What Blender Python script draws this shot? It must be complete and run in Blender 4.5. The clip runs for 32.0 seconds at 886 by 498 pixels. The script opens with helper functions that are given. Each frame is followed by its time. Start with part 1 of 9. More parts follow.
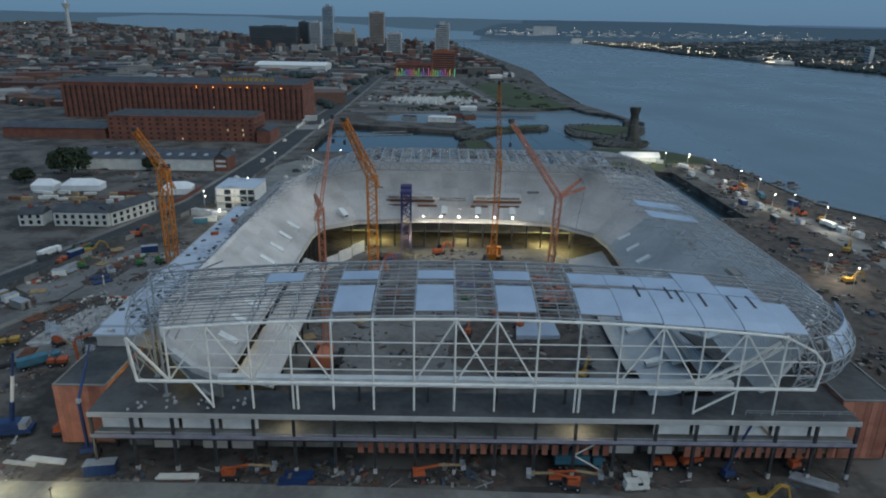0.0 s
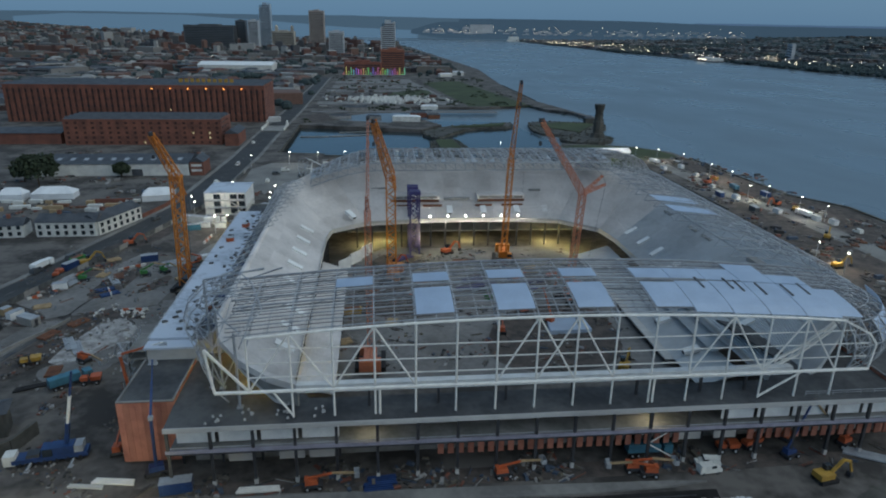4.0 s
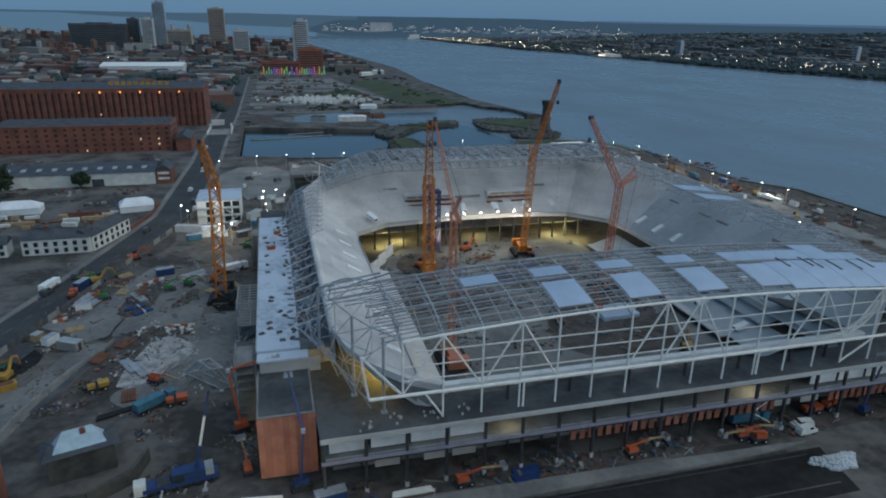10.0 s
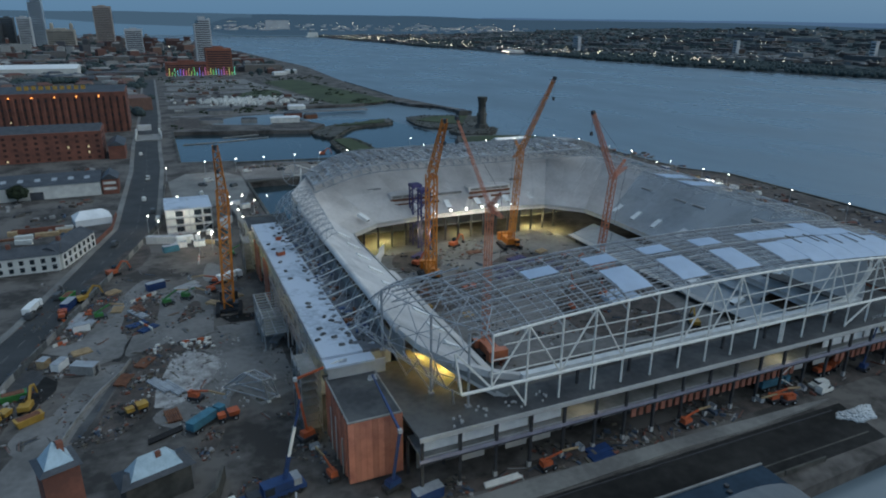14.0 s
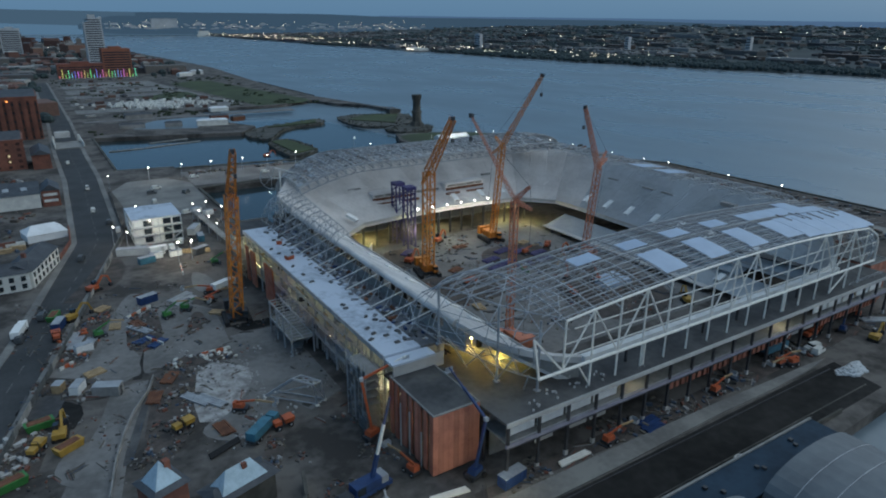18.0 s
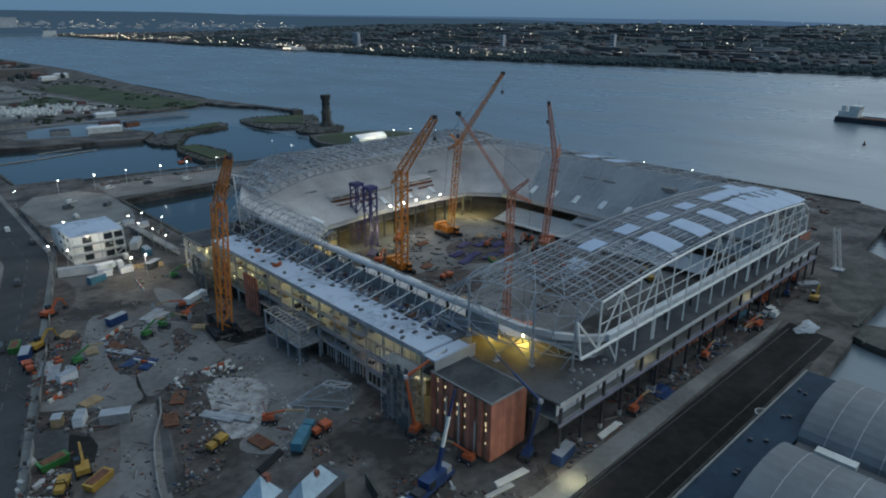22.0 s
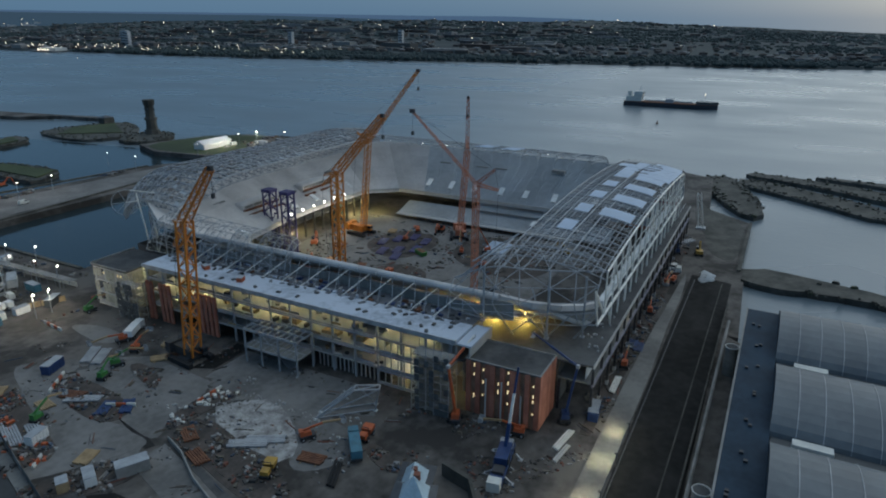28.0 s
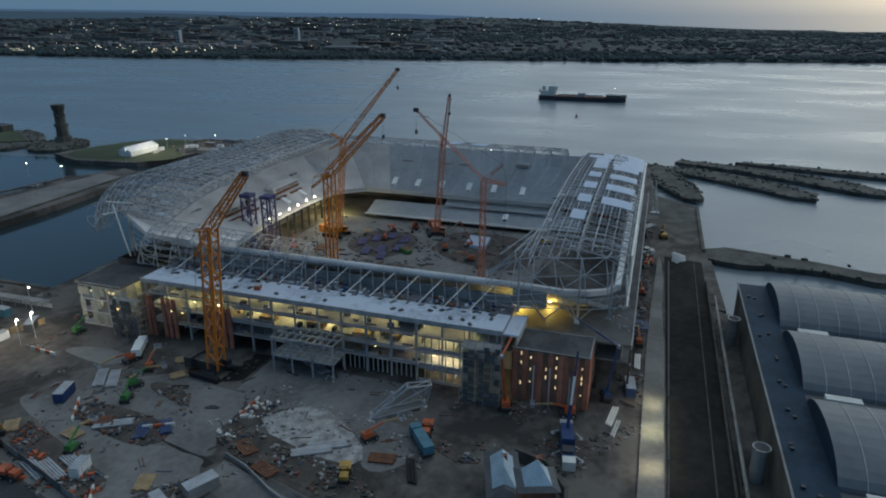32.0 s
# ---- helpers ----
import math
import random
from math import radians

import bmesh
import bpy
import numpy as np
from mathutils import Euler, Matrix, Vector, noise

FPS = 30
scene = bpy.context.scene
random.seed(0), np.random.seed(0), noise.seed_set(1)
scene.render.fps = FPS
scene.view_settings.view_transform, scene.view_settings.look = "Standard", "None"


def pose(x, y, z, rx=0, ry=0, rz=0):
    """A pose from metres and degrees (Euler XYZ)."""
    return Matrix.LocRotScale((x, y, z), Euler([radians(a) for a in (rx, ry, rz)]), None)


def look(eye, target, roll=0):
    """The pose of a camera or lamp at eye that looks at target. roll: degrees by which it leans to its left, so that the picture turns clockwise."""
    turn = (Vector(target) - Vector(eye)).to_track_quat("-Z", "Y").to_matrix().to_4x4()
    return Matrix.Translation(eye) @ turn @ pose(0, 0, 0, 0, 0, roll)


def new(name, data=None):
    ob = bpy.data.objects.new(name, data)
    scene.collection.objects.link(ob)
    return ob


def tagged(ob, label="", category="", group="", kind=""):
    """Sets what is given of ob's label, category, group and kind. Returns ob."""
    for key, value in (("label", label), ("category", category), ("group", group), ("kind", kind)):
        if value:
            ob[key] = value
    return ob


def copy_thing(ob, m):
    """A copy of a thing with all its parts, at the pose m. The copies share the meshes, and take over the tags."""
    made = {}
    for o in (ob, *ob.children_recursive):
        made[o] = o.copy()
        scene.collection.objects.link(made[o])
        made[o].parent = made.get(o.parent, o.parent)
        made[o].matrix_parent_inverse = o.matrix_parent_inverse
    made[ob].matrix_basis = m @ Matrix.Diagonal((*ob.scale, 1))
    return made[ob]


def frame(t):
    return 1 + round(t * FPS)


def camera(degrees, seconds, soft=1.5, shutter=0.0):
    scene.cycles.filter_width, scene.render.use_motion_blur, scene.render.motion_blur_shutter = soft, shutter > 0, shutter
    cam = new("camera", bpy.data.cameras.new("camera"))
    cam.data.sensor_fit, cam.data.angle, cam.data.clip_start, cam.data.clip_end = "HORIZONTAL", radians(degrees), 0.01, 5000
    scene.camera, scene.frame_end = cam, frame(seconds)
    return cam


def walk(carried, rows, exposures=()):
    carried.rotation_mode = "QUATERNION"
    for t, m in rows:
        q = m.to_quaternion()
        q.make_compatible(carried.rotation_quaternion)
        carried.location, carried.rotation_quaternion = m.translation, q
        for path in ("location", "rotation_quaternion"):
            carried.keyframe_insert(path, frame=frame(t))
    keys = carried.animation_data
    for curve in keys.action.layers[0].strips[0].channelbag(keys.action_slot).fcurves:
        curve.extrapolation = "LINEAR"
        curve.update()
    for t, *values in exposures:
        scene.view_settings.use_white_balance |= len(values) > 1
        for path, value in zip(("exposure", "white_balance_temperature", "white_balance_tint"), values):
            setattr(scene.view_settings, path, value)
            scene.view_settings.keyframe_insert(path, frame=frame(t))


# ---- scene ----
cam = camera(68.7, 32.0, soft=2.0)
METRES, EYE, TILT, LEAN, TURN = 259.9, 86.5, 0.0, 0.0, -0.4
ROWS = [
    (0.0, 0.0, 0.0, 0.0, 0.32, -19.0, -0.93),
    (0.5, -0.0121, -0.0005, 0.0001, -0.98, -19.01, -0.94),
    (1.0, -0.0248, -0.0006, 0.0003, -2.09, -19.01, -0.91),
    (1.5, -0.0379, -0.0006, 0.0003, -3.03, -19.01, -0.93),
    (2.0, -0.0511, -0.0003, 0.0005, -3.78, -19.02, -0.92),
    (2.5, -0.0647, 0.0001, 0.0005, -4.35, -19.01, -0.94),
    (3.0, -0.0782, 0.0006, 0.0007, -4.74, -19.02, -0.91),
    (3.5, -0.0916, 0.001, 0.0008, -5.03, -19.03, -0.89),
    (5.5, -0.1458, 0.0033, 0.001, -6.27, -19.09, -0.92),
    (6.0, -0.1601, 0.0041, 0.0012, -6.93, -19.08, -0.93),
    (6.5, -0.1746, 0.0053, 0.0014, -7.76, -19.08, -0.91),
    (7.0, -0.1894, 0.0067, 0.0016, -8.64, -19.09, -0.92),
    (7.5, -0.2043, 0.0084, 0.0017, -9.53, -19.07, -0.91),
    (8.0, -0.2196, 0.0101, 0.0019, -10.45, -19.06, -0.89),
    (8.5, -0.235, 0.0121, 0.002, -11.36, -19.06, -0.87),
    (9.0, -0.2507, 0.0142, 0.0021, -12.29, -19.07, -0.84),
    (9.5, -0.2666, 0.0165, 0.0024, -13.24, -19.08, -0.82),
    (10.0, -0.2824, 0.019, 0.0025, -14.22, -19.1, -0.79),
    (10.5, -0.2983, 0.0218, 0.0027, -15.3, -19.12, -0.77),
    (11.0, -0.3143, 0.025, 0.0028, -16.61, -19.13, -0.74),
    (11.5, -0.3301, 0.0284, 0.003, -18.13, -19.13, -0.71),
    (12.0, -0.346, 0.032, 0.0032, -19.47, -19.17, -0.67),
    (12.5, -0.362, 0.0359, 0.0034, -20.58, -19.2, -0.63),
    (13.0, -0.3777, 0.0402, 0.0035, -21.54, -19.23, -0.62),
    (13.5, -0.394, 0.0448, 0.0037, -22.37, -19.23, -0.55),
    (14.0, -0.4099, 0.0498, 0.0041, -23.08, -19.22, -0.5),
    (14.5, -0.4252, 0.0546, 0.0041, -23.76, -19.24, -0.53),
    (16.5, -0.4854, 0.0763, 0.0044, -27.51, -19.31, -0.42),
    (17.0, -0.5002, 0.0822, 0.0047, -28.84, -19.33, -0.4),
    (17.5, -0.5149, 0.0886, 0.0051, -30.35, -19.36, -0.38),
    (18.0, -0.5297, 0.0953, 0.0051, -32.02, -19.33, -0.37),
    (18.5, -0.5442, 0.1024, 0.0052, -33.6, -19.35, -0.36),
    (19.0, -0.5585, 0.1099, 0.0054, -35.01, -19.36, -0.34),
    (19.5, -0.5725, 0.1178, 0.0056, -36.32, -19.36, -0.31),
    (20.0, -0.5864, 0.1257, 0.0059, -37.54, -19.37, -0.3),
    (20.5, -0.6003, 0.1341, 0.0057, -38.8, -19.35, -0.32),
    (21.0, -0.6135, 0.1429, 0.0061, -40.15, -19.37, -0.28),
    (21.5, -0.6267, 0.1519, 0.0062, -41.59, -19.38, -0.3),
    (22.0, -0.6396, 0.1613, 0.0065, -43.07, -19.4, -0.3),
    (22.5, -0.6525, 0.1709, 0.0067, -44.51, -19.41, -0.3),
    (23.0, -0.665, 0.1811, 0.0068, -45.91, -19.44, -0.31),
    (23.5, -0.6772, 0.1914, 0.0071, -47.33, -19.46, -0.3),
    (24.0, -0.6891, 0.2022, 0.0072, -48.88, -19.48, -0.3),
    (24.5, -0.7007, 0.2132, 0.0075, -50.51, -19.49, -0.3),
    (25.0, -0.7123, 0.2249, 0.0075, -52.14, -19.5, -0.31),
    (25.5, -0.7237, 0.2369, 0.0077, -53.8, -19.51, -0.3),
    (27.5, -0.7659, 0.2889, 0.0088, -60.47, -19.6, -0.2),
    (28.0, -0.7756, 0.3027, 0.0091, -61.98, -19.6, -0.23),
    (28.5, -0.7848, 0.3168, 0.0094, -63.4, -19.61, -0.25),
    (29.0, -0.7939, 0.3312, 0.0096, -64.73, -19.62, -0.27),
    (29.5, -0.8025, 0.3454, 0.0101, -65.91, -19.65, -0.3),
    (30.0, -0.8108, 0.3599, 0.0104, -66.97, -19.66, -0.32),
    (30.5, -0.8187, 0.3744, 0.0107, -67.93, -19.68, -0.35),
    (31.0, -0.8262, 0.389, 0.0111, -68.98, -19.7, -0.34),
    (31.5, -0.8332, 0.4036, 0.0114, -70.21, -19.74, -0.29),
    (32.0, -0.8392, 0.4175, 0.0116, -71.46, -19.8, -0.17),
]
walk(cam, [(t, pose(0, 0, EYE, TILT, LEAN, TURN) @ pose(METRES * x, METRES * y, METRES * z, 90 + pitch, roll, yaw)) for t, x, y, z, yaw, pitch, roll in ROWS],
     exposures=[(0.0, 0.46, 6800, 7), (16.0, 0.50, 6480, 6), (32.0, 0.24, 6800, 7)])

# ---- world, sun, exposure ----
world = bpy.data.worlds.new("dusk_sky")
scene.world = world
world.use_nodes = True
wn = world.node_tree
sky = wn.nodes.new("ShaderNodeTexSky")
sky.sky_type = "NISHITA"
sky.sun_disc = False
SUN_AZ = radians(117)          # after sunset, glow over the river mouth
sky.sun_elevation = radians(7)
sky.sun_rotation = SUN_AZ
sky.air_density, sky.dust_density, sky.ozone_density = 0.8, 2.5, 4.0
wn.nodes["Background"].inputs["Strength"].default_value = 0.15
# thin even cloud over the clear twilight gradient
veil = wn.nodes.new("ShaderNodeMixRGB")
veil.inputs["Fac"].default_value = 0.78
veil.inputs["Color2"].default_value = (0.60, 1.20, 2.02, 1)
wn.links.new(sky.outputs["Color"], veil.inputs["Color1"])
wn.links.new(veil.outputs["Color"], wn.nodes["Background"].inputs["Color"])
sun = new("sun", bpy.data.lights.new("sun", "SUN"))
sun.data.energy, sun.data.angle, sun.data.color = 0.95, radians(110), (0.95, 1.0, 0.98)
sun.matrix_basis = look((560, -300, 700), (0, 0, 0))
scene.view_settings.exposure = 0.0


# ---- materials ----
def material(name, col, col2=None, scale=1.0, rough=0.8, metal=0.0, bump=0.0, fine=6.0, mix=(0.35, 0.65), per_object=0.0, spec=0.4):
    m = bpy.data.materials.new(name)
    m.use_nodes = True
    nt = m.node_tree
    b = nt.nodes["Principled BSDF"]
    b.inputs["Roughness"].default_value = rough
    b.inputs["Metallic"].default_value = metal
    b.inputs["Specular IOR Level"].default_value = spec
    if col2 is None:
        col2 = tuple(c * 0.72 for c in col)
    geo = nt.nodes.new("ShaderNodeNewGeometry")
    n1 = nt.nodes.new("ShaderNodeTexNoise")
    n1.inputs["Scale"].default_value = scale
    n1.inputs["Detail"].default_value = 5
    n2 = nt.nodes.new("ShaderNodeTexNoise")
    n2.inputs["Scale"].default_value = scale * fine
    n2.inputs["Detail"].default_value = 4
    nt.links.new(geo.outputs["Position"], n1.inputs["Vector"])
    nt.links.new(geo.outputs["Position"], n2.inputs["Vector"])
    add = nt.nodes.new("ShaderNodeMath")
    add.operation = "MULTIPLY_ADD"
    nt.links.new(n2.outputs["Fac"], add.inputs[0])
    add.inputs[1].default_value = 0.4
    nt.links.new(n1.outputs["Fac"], add.inputs[2])
    ramp = nt.nodes.new("ShaderNodeValToRGB")
    ramp.color_ramp.elements[0].position, ramp.color_ramp.elements[1].position = mix[0] + 0.2, mix[1] + 0.2
    ramp.color_ramp.elements[0].color, ramp.color_ramp.elements[1].color = (*col2, 1), (*col, 1)
    nt.links.new(add.outputs[0], ramp.inputs["Fac"])
    out = ramp.outputs["Color"]
    if per_object:
        info = nt.nodes.new("ShaderNodeObjectInfo")
        hsv = nt.nodes.new("ShaderNodeHueSaturation")
        mr = nt.nodes.new("ShaderNodeMapRange")
        mr.inputs["To Min"].default_value, mr.inputs["To Max"].default_value = 1 - per_object, 1 + per_object
        nt.links.new(info.outputs["Random"], mr.inputs["Value"])
        nt.links.new(mr.outputs["Result"], hsv.inputs["Value"])
        nt.links.new(out, hsv.inputs["Color"])
        out = hsv.outputs["Color"]
    nt.links.new(out, b.inputs["Base Color"])
    if bump:
        bp = nt.nodes.new("ShaderNodeBump")
        bp.inputs["Strength"].default_value, bp.inputs["Distance"].default_value = 0.6, bump
        nt.links.new(n2.outputs["Fac"], bp.inputs["Height"])
        nt.links.new(bp.outputs["Normal"], b.inputs["Normal"])
    return m


def glow(name, col, strength):
    m = bpy.data.materials.new(name)
    m.use_nodes = True
    b = m.node_tree.nodes["Principled BSDF"]
    b.inputs["Base Color"].default_value = (*col, 1)
    b.inputs["Emission Color"].default_value = (*col, 1)
    b.inputs["Emission Strength"].default_value = strength
    return m


def island_varied(name, cols, rough=0.8):
    """Each loose piece of a joined mesh takes one of several colours."""
    m = bpy.data.materials.new(name)
    m.use_nodes = True
    nt = m.node_tree
    b = nt.nodes["Principled BSDF"]
    b.inputs["Roughness"].default_value = rough
    geo = nt.nodes.new("ShaderNodeNewGeometry")
    ramp = nt.nodes.new("ShaderNodeValToRGB")
    ramp.color_ramp.interpolation = "CONSTANT"
    while len(ramp.color_ramp.elements) < len(cols):
        ramp.color_ramp.elements.new(0.5)
    for i, (e, c) in enumerate(zip(ramp.color_ramp.elements, cols)):
        e.position, e.color = i / len(cols), (*c, 1)
    nt.links.new(geo.outputs["Random Per Island"], ramp.inputs["Fac"])
    n = nt.nodes.new("ShaderNodeTexNoise")
    n.inputs["Scale"].default_value = 0.5
    nt.links.new(geo.outputs["Position"], n.inputs["Vector"])
    mixer = nt.nodes.new("ShaderNodeMixRGB")
    mixer.blend_type = "MULTIPLY"
    mixer.inputs["Fac"].default_value = 0.5
    nt.links.new(ramp.outputs["Color"], mixer.inputs["Color1"])
    nt.links.new(n.outputs["Fac"], mixer.inputs["Color2"])
    nt.links.new(mixer.outputs["Color"], b.inputs["Base Color"])
    return m


CONC = material("precast_concrete", (0.50, 0.49, 0.47), (0.38, 0.37, 0.36), 0.06, 0.85, 0, 0.02, 9)
TERRACE = material("terrace_concrete", (0.64, 0.61, 0.59), (0.49, 0.465, 0.45), 0.09, 0.85, 0, 0.02, 9, (0.3, 0.62), 0.07)
# cooler and darker concrete than TERRACE
WEST_CONC = material("blue_grey_precast_concrete", (0.49, 0.51, 0.525), (0.37, 0.385, 0.40), 0.05, 0.8, 0, 0.02, 9, (0.3, 0.62), 0.07)
# darker copy of the brick, holding the shade of recessed bays
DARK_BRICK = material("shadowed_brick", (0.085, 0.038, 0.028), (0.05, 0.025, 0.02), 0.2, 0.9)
# far woods and land: blue of the evening haze mixed into the colour
FAR_LEAF = material("haze_tinted_woods", (0.044, 0.063, 0.062), (0.029, 0.043, 0.045), 0.02, 0.95)
WOODLAND = material("haze_tinted_land", (0.048, 0.060, 0.060), (0.028, 0.037, 0.040), 0.006, 0.95, 0, 0, 7)
# these two dark greys also paint shade in voids, gaps and openings
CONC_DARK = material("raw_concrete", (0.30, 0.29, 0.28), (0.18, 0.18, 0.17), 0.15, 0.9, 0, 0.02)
DECK = material("bitumen_and_shade_dark", (0.10, 0.10, 0.10), (0.045, 0.045, 0.048), 0.12, 0.75, 0, 0.02)
MEMBRANE = material("roof_membrane", (0.50, 0.55, 0.63), (0.29, 0.33, 0.39), 0.10, 0.55, 0, 0.01, 8, (0.3, 0.5))
STEEL_WHITE = material("white_painted_steel", (0.86, 0.83, 0.77), (0.72, 0.69, 0.64), 0.5, 0.45)
STEEL_GREY = material("primed_grey_steel", (0.42, 0.44, 0.46), (0.30, 0.31, 0.33), 0.4, 0.55, 0.2)
BARE_DECK = material("bare_roof_deck", (0.17, 0.175, 0.19), (0.085, 0.088, 0.10), 0.2, 0.7, 0, 0.02, 6)
RAIL_STEEL = material("dull_galvanised_rail", (0.30, 0.285, 0.285), (0.20, 0.19, 0.19), 0.5, 0.6, 0.2)
STEEL_DARK = material("dark_painted_steel", (0.05, 0.052, 0.058), (0.03, 0.03, 0.034), 0.5, 0.5)
PANEL = material("roof_sheet", (0.56, 0.66, 0.80), (0.46, 0.55, 0.68), 0.2, 0.4, 0.1, 0, 10)
def translucent(m, share):
    """Lets some daylight through a thin sheet."""
    nt = m.node_tree
    out, b = nt.nodes["Material Output"], nt.nodes["Principled BSDF"]
    tr = nt.nodes.new("ShaderNodeBsdfTranslucent")
    tr.inputs["Color"].default_value = (0.80, 0.90, 1.0, 1)
    mx = nt.nodes.new("ShaderNodeMixShader")
    mx.inputs["Fac"].default_value = share
    nt.links.new(b.outputs["BSDF"], mx.inputs[1])
    nt.links.new(tr.outputs["BSDF"], mx.inputs[2])
    nt.links.new(mx.outputs["Shader"], out.inputs["Surface"])
    return m


translucent(PANEL, 0.35)
CLAD = material("brick_cladding", (0.42, 0.17, 0.115), (0.28, 0.105, 0.075), 0.35, 0.85, 0, 0.02, 10, (0.3, 0.6), 0.22)
WHITE = material("white_sheeting", (0.82, 0.82, 0.80), (0.68, 0.68, 0.67), 0.4, 0.6)
ORANGE = material("crane_orange_paint", (0.64, 0.22, 0.03), (0.48, 0.155, 0.028), 0.5, 0.45)
PINK = material("crane_red_paint", (0.56, 0.20, 0.11), (0.42, 0.15, 0.09), 0.5, 0.45)
YELLOW = material("plant_yellow_paint", (0.46, 0.27, 0.05), (0.32, 0.19, 0.04), 0.6, 0.5)
RED = material("lift_orange_red_paint", (0.50, 0.11, 0.04), (0.36, 0.085, 0.035), 0.6, 0.5)
GREEN = material("plant_green_paint", (0.05, 0.21, 0.05), (0.04, 0.15, 0.04), 0.6, 0.5)
BLUE = material("blue_paint", (0.022, 0.055, 0.16), (0.018, 0.04, 0.11), 0.6, 0.45)
TEAL = material("teal_container_paint", (0.06, 0.19, 0.26), (0.045, 0.13, 0.18), 0.6, 0.55)
PURPLE = material("violet_tower_steel", (0.055, 0.05, 0.16), (0.04, 0.035, 0.11), 0.6, 0.5)
RUBBER = material("black_rubber", (0.022, 0.022, 0.024), None, 2.0, 0.85)
TIMBER = material("raw_timber", (0.42, 0.30, 0.17), (0.30, 0.21, 0.12), 0.8, 0.8)
STONE = material("dock_granite", (0.105, 0.10, 0.088), (0.045, 0.045, 0.04), 0.12, 0.9, 0, 0.08)
BRICK = material("old_brick", (0.235, 0.092, 0.062), (0.14, 0.06, 0.045), 0.15, 0.9, 0, 0.03, 8)
SLATE = material("slate_roof", (0.075, 0.08, 0.09), (0.042, 0.046, 0.054), 0.25, 0.6)
RENDER_WHITE = material("white_render", (0.68, 0.67, 0.62), (0.54, 0.53, 0.5), 0.3, 0.8)
TENT = material("tent_fabric", (0.74, 0.75, 0.76), (0.62, 0.63, 0.64), 0.15, 0.6)
VAULT = material("vault_sheeting", (0.135, 0.155, 0.17), (0.095, 0.11, 0.125), 0.10, 0.5, 0.0, 0, 6, (0.35, 0.65), 0.10)
BLUE_ROOF = material("blue_grey_roof", (0.020, 0.044, 0.072), (0.012, 0.028, 0.048), 0.15, 0.7, 0, 0, 6, (0.35, 0.65), 0, 0.2)
GLASS = material("dark_glazing", (0.03, 0.04, 0.05), (0.02, 0.025, 0.03), 0.5, 0.12, 0, 0, 6, (0.35, 0.65), 0, 0.6)
COPPER = material("pale_lead_roof", (0.40, 0.52, 0.60), (0.30, 0.40, 0.47), 0.4, 0.5)
ASPHALT = material("road_asphalt", (0.056, 0.057, 0.058), (0.034, 0.035, 0.036), 0.08, 0.8, 0, 0.01, 12)
PATH = material("haul_path_concrete", (0.23, 0.225, 0.21), (0.14, 0.135, 0.13), 0.08, 0.9, 0, 0.01, 10)
YARD = material("dark_yard_tarmac", (0.034, 0.033, 0.032), (0.015, 0.015, 0.015), 0.05, 0.95, 0, 0.01, 8, (0.35, 0.65), 0, 0.15)
HARDCORE = material("crushed_hardcore", (0.205, 0.197, 0.190), (0.122, 0.117, 0.113), 0.07, 0.95, 0, 0.05, 8)
GRASS = material("rough_grass", (0.060, 0.078, 0.034), (0.036, 0.048, 0.024), 0.03, 0.95, 0, 0.1, 9)
LEAF = material("dark_foliage", (0.030, 0.044, 0.022), (0.015, 0.023, 0.013), 0.3, 0.9)
BARK = material("bark", (0.09, 0.07, 0.05), None, 1.0, 0.9)
RUBBLE = material("pale_rubble", (0.42, 0.41, 0.40), (0.19, 0.18, 0.175), 0.35, 0.9, 0, 0.05)
RUST = material("rusty_steel", (0.20, 0.085, 0.045), (0.12, 0.05, 0.03), 0.7, 0.8)
LAMP_WHITE = glow("cool_floodlight", (1.0, 0.97, 0.88), 8)
LAMP_WARM = glow("warm_worklight", (1.0, 0.80, 0.35), 13)
LAMP_TOWN = glow("street_lamp_glow", (1.0, 0.84, 0.62), 5)
LAMP_RED = glow("red_beacon", (1.0, 0.08, 0.05), 12)


def ground_material():
    m = material("site_ground", (0.135, 0.122, 0.112), (0.042, 0.038, 0.035), 0.06, 0.95, 0, 0.03, 6, (0.38, 0.60))
    return m


SITE = ground_material()


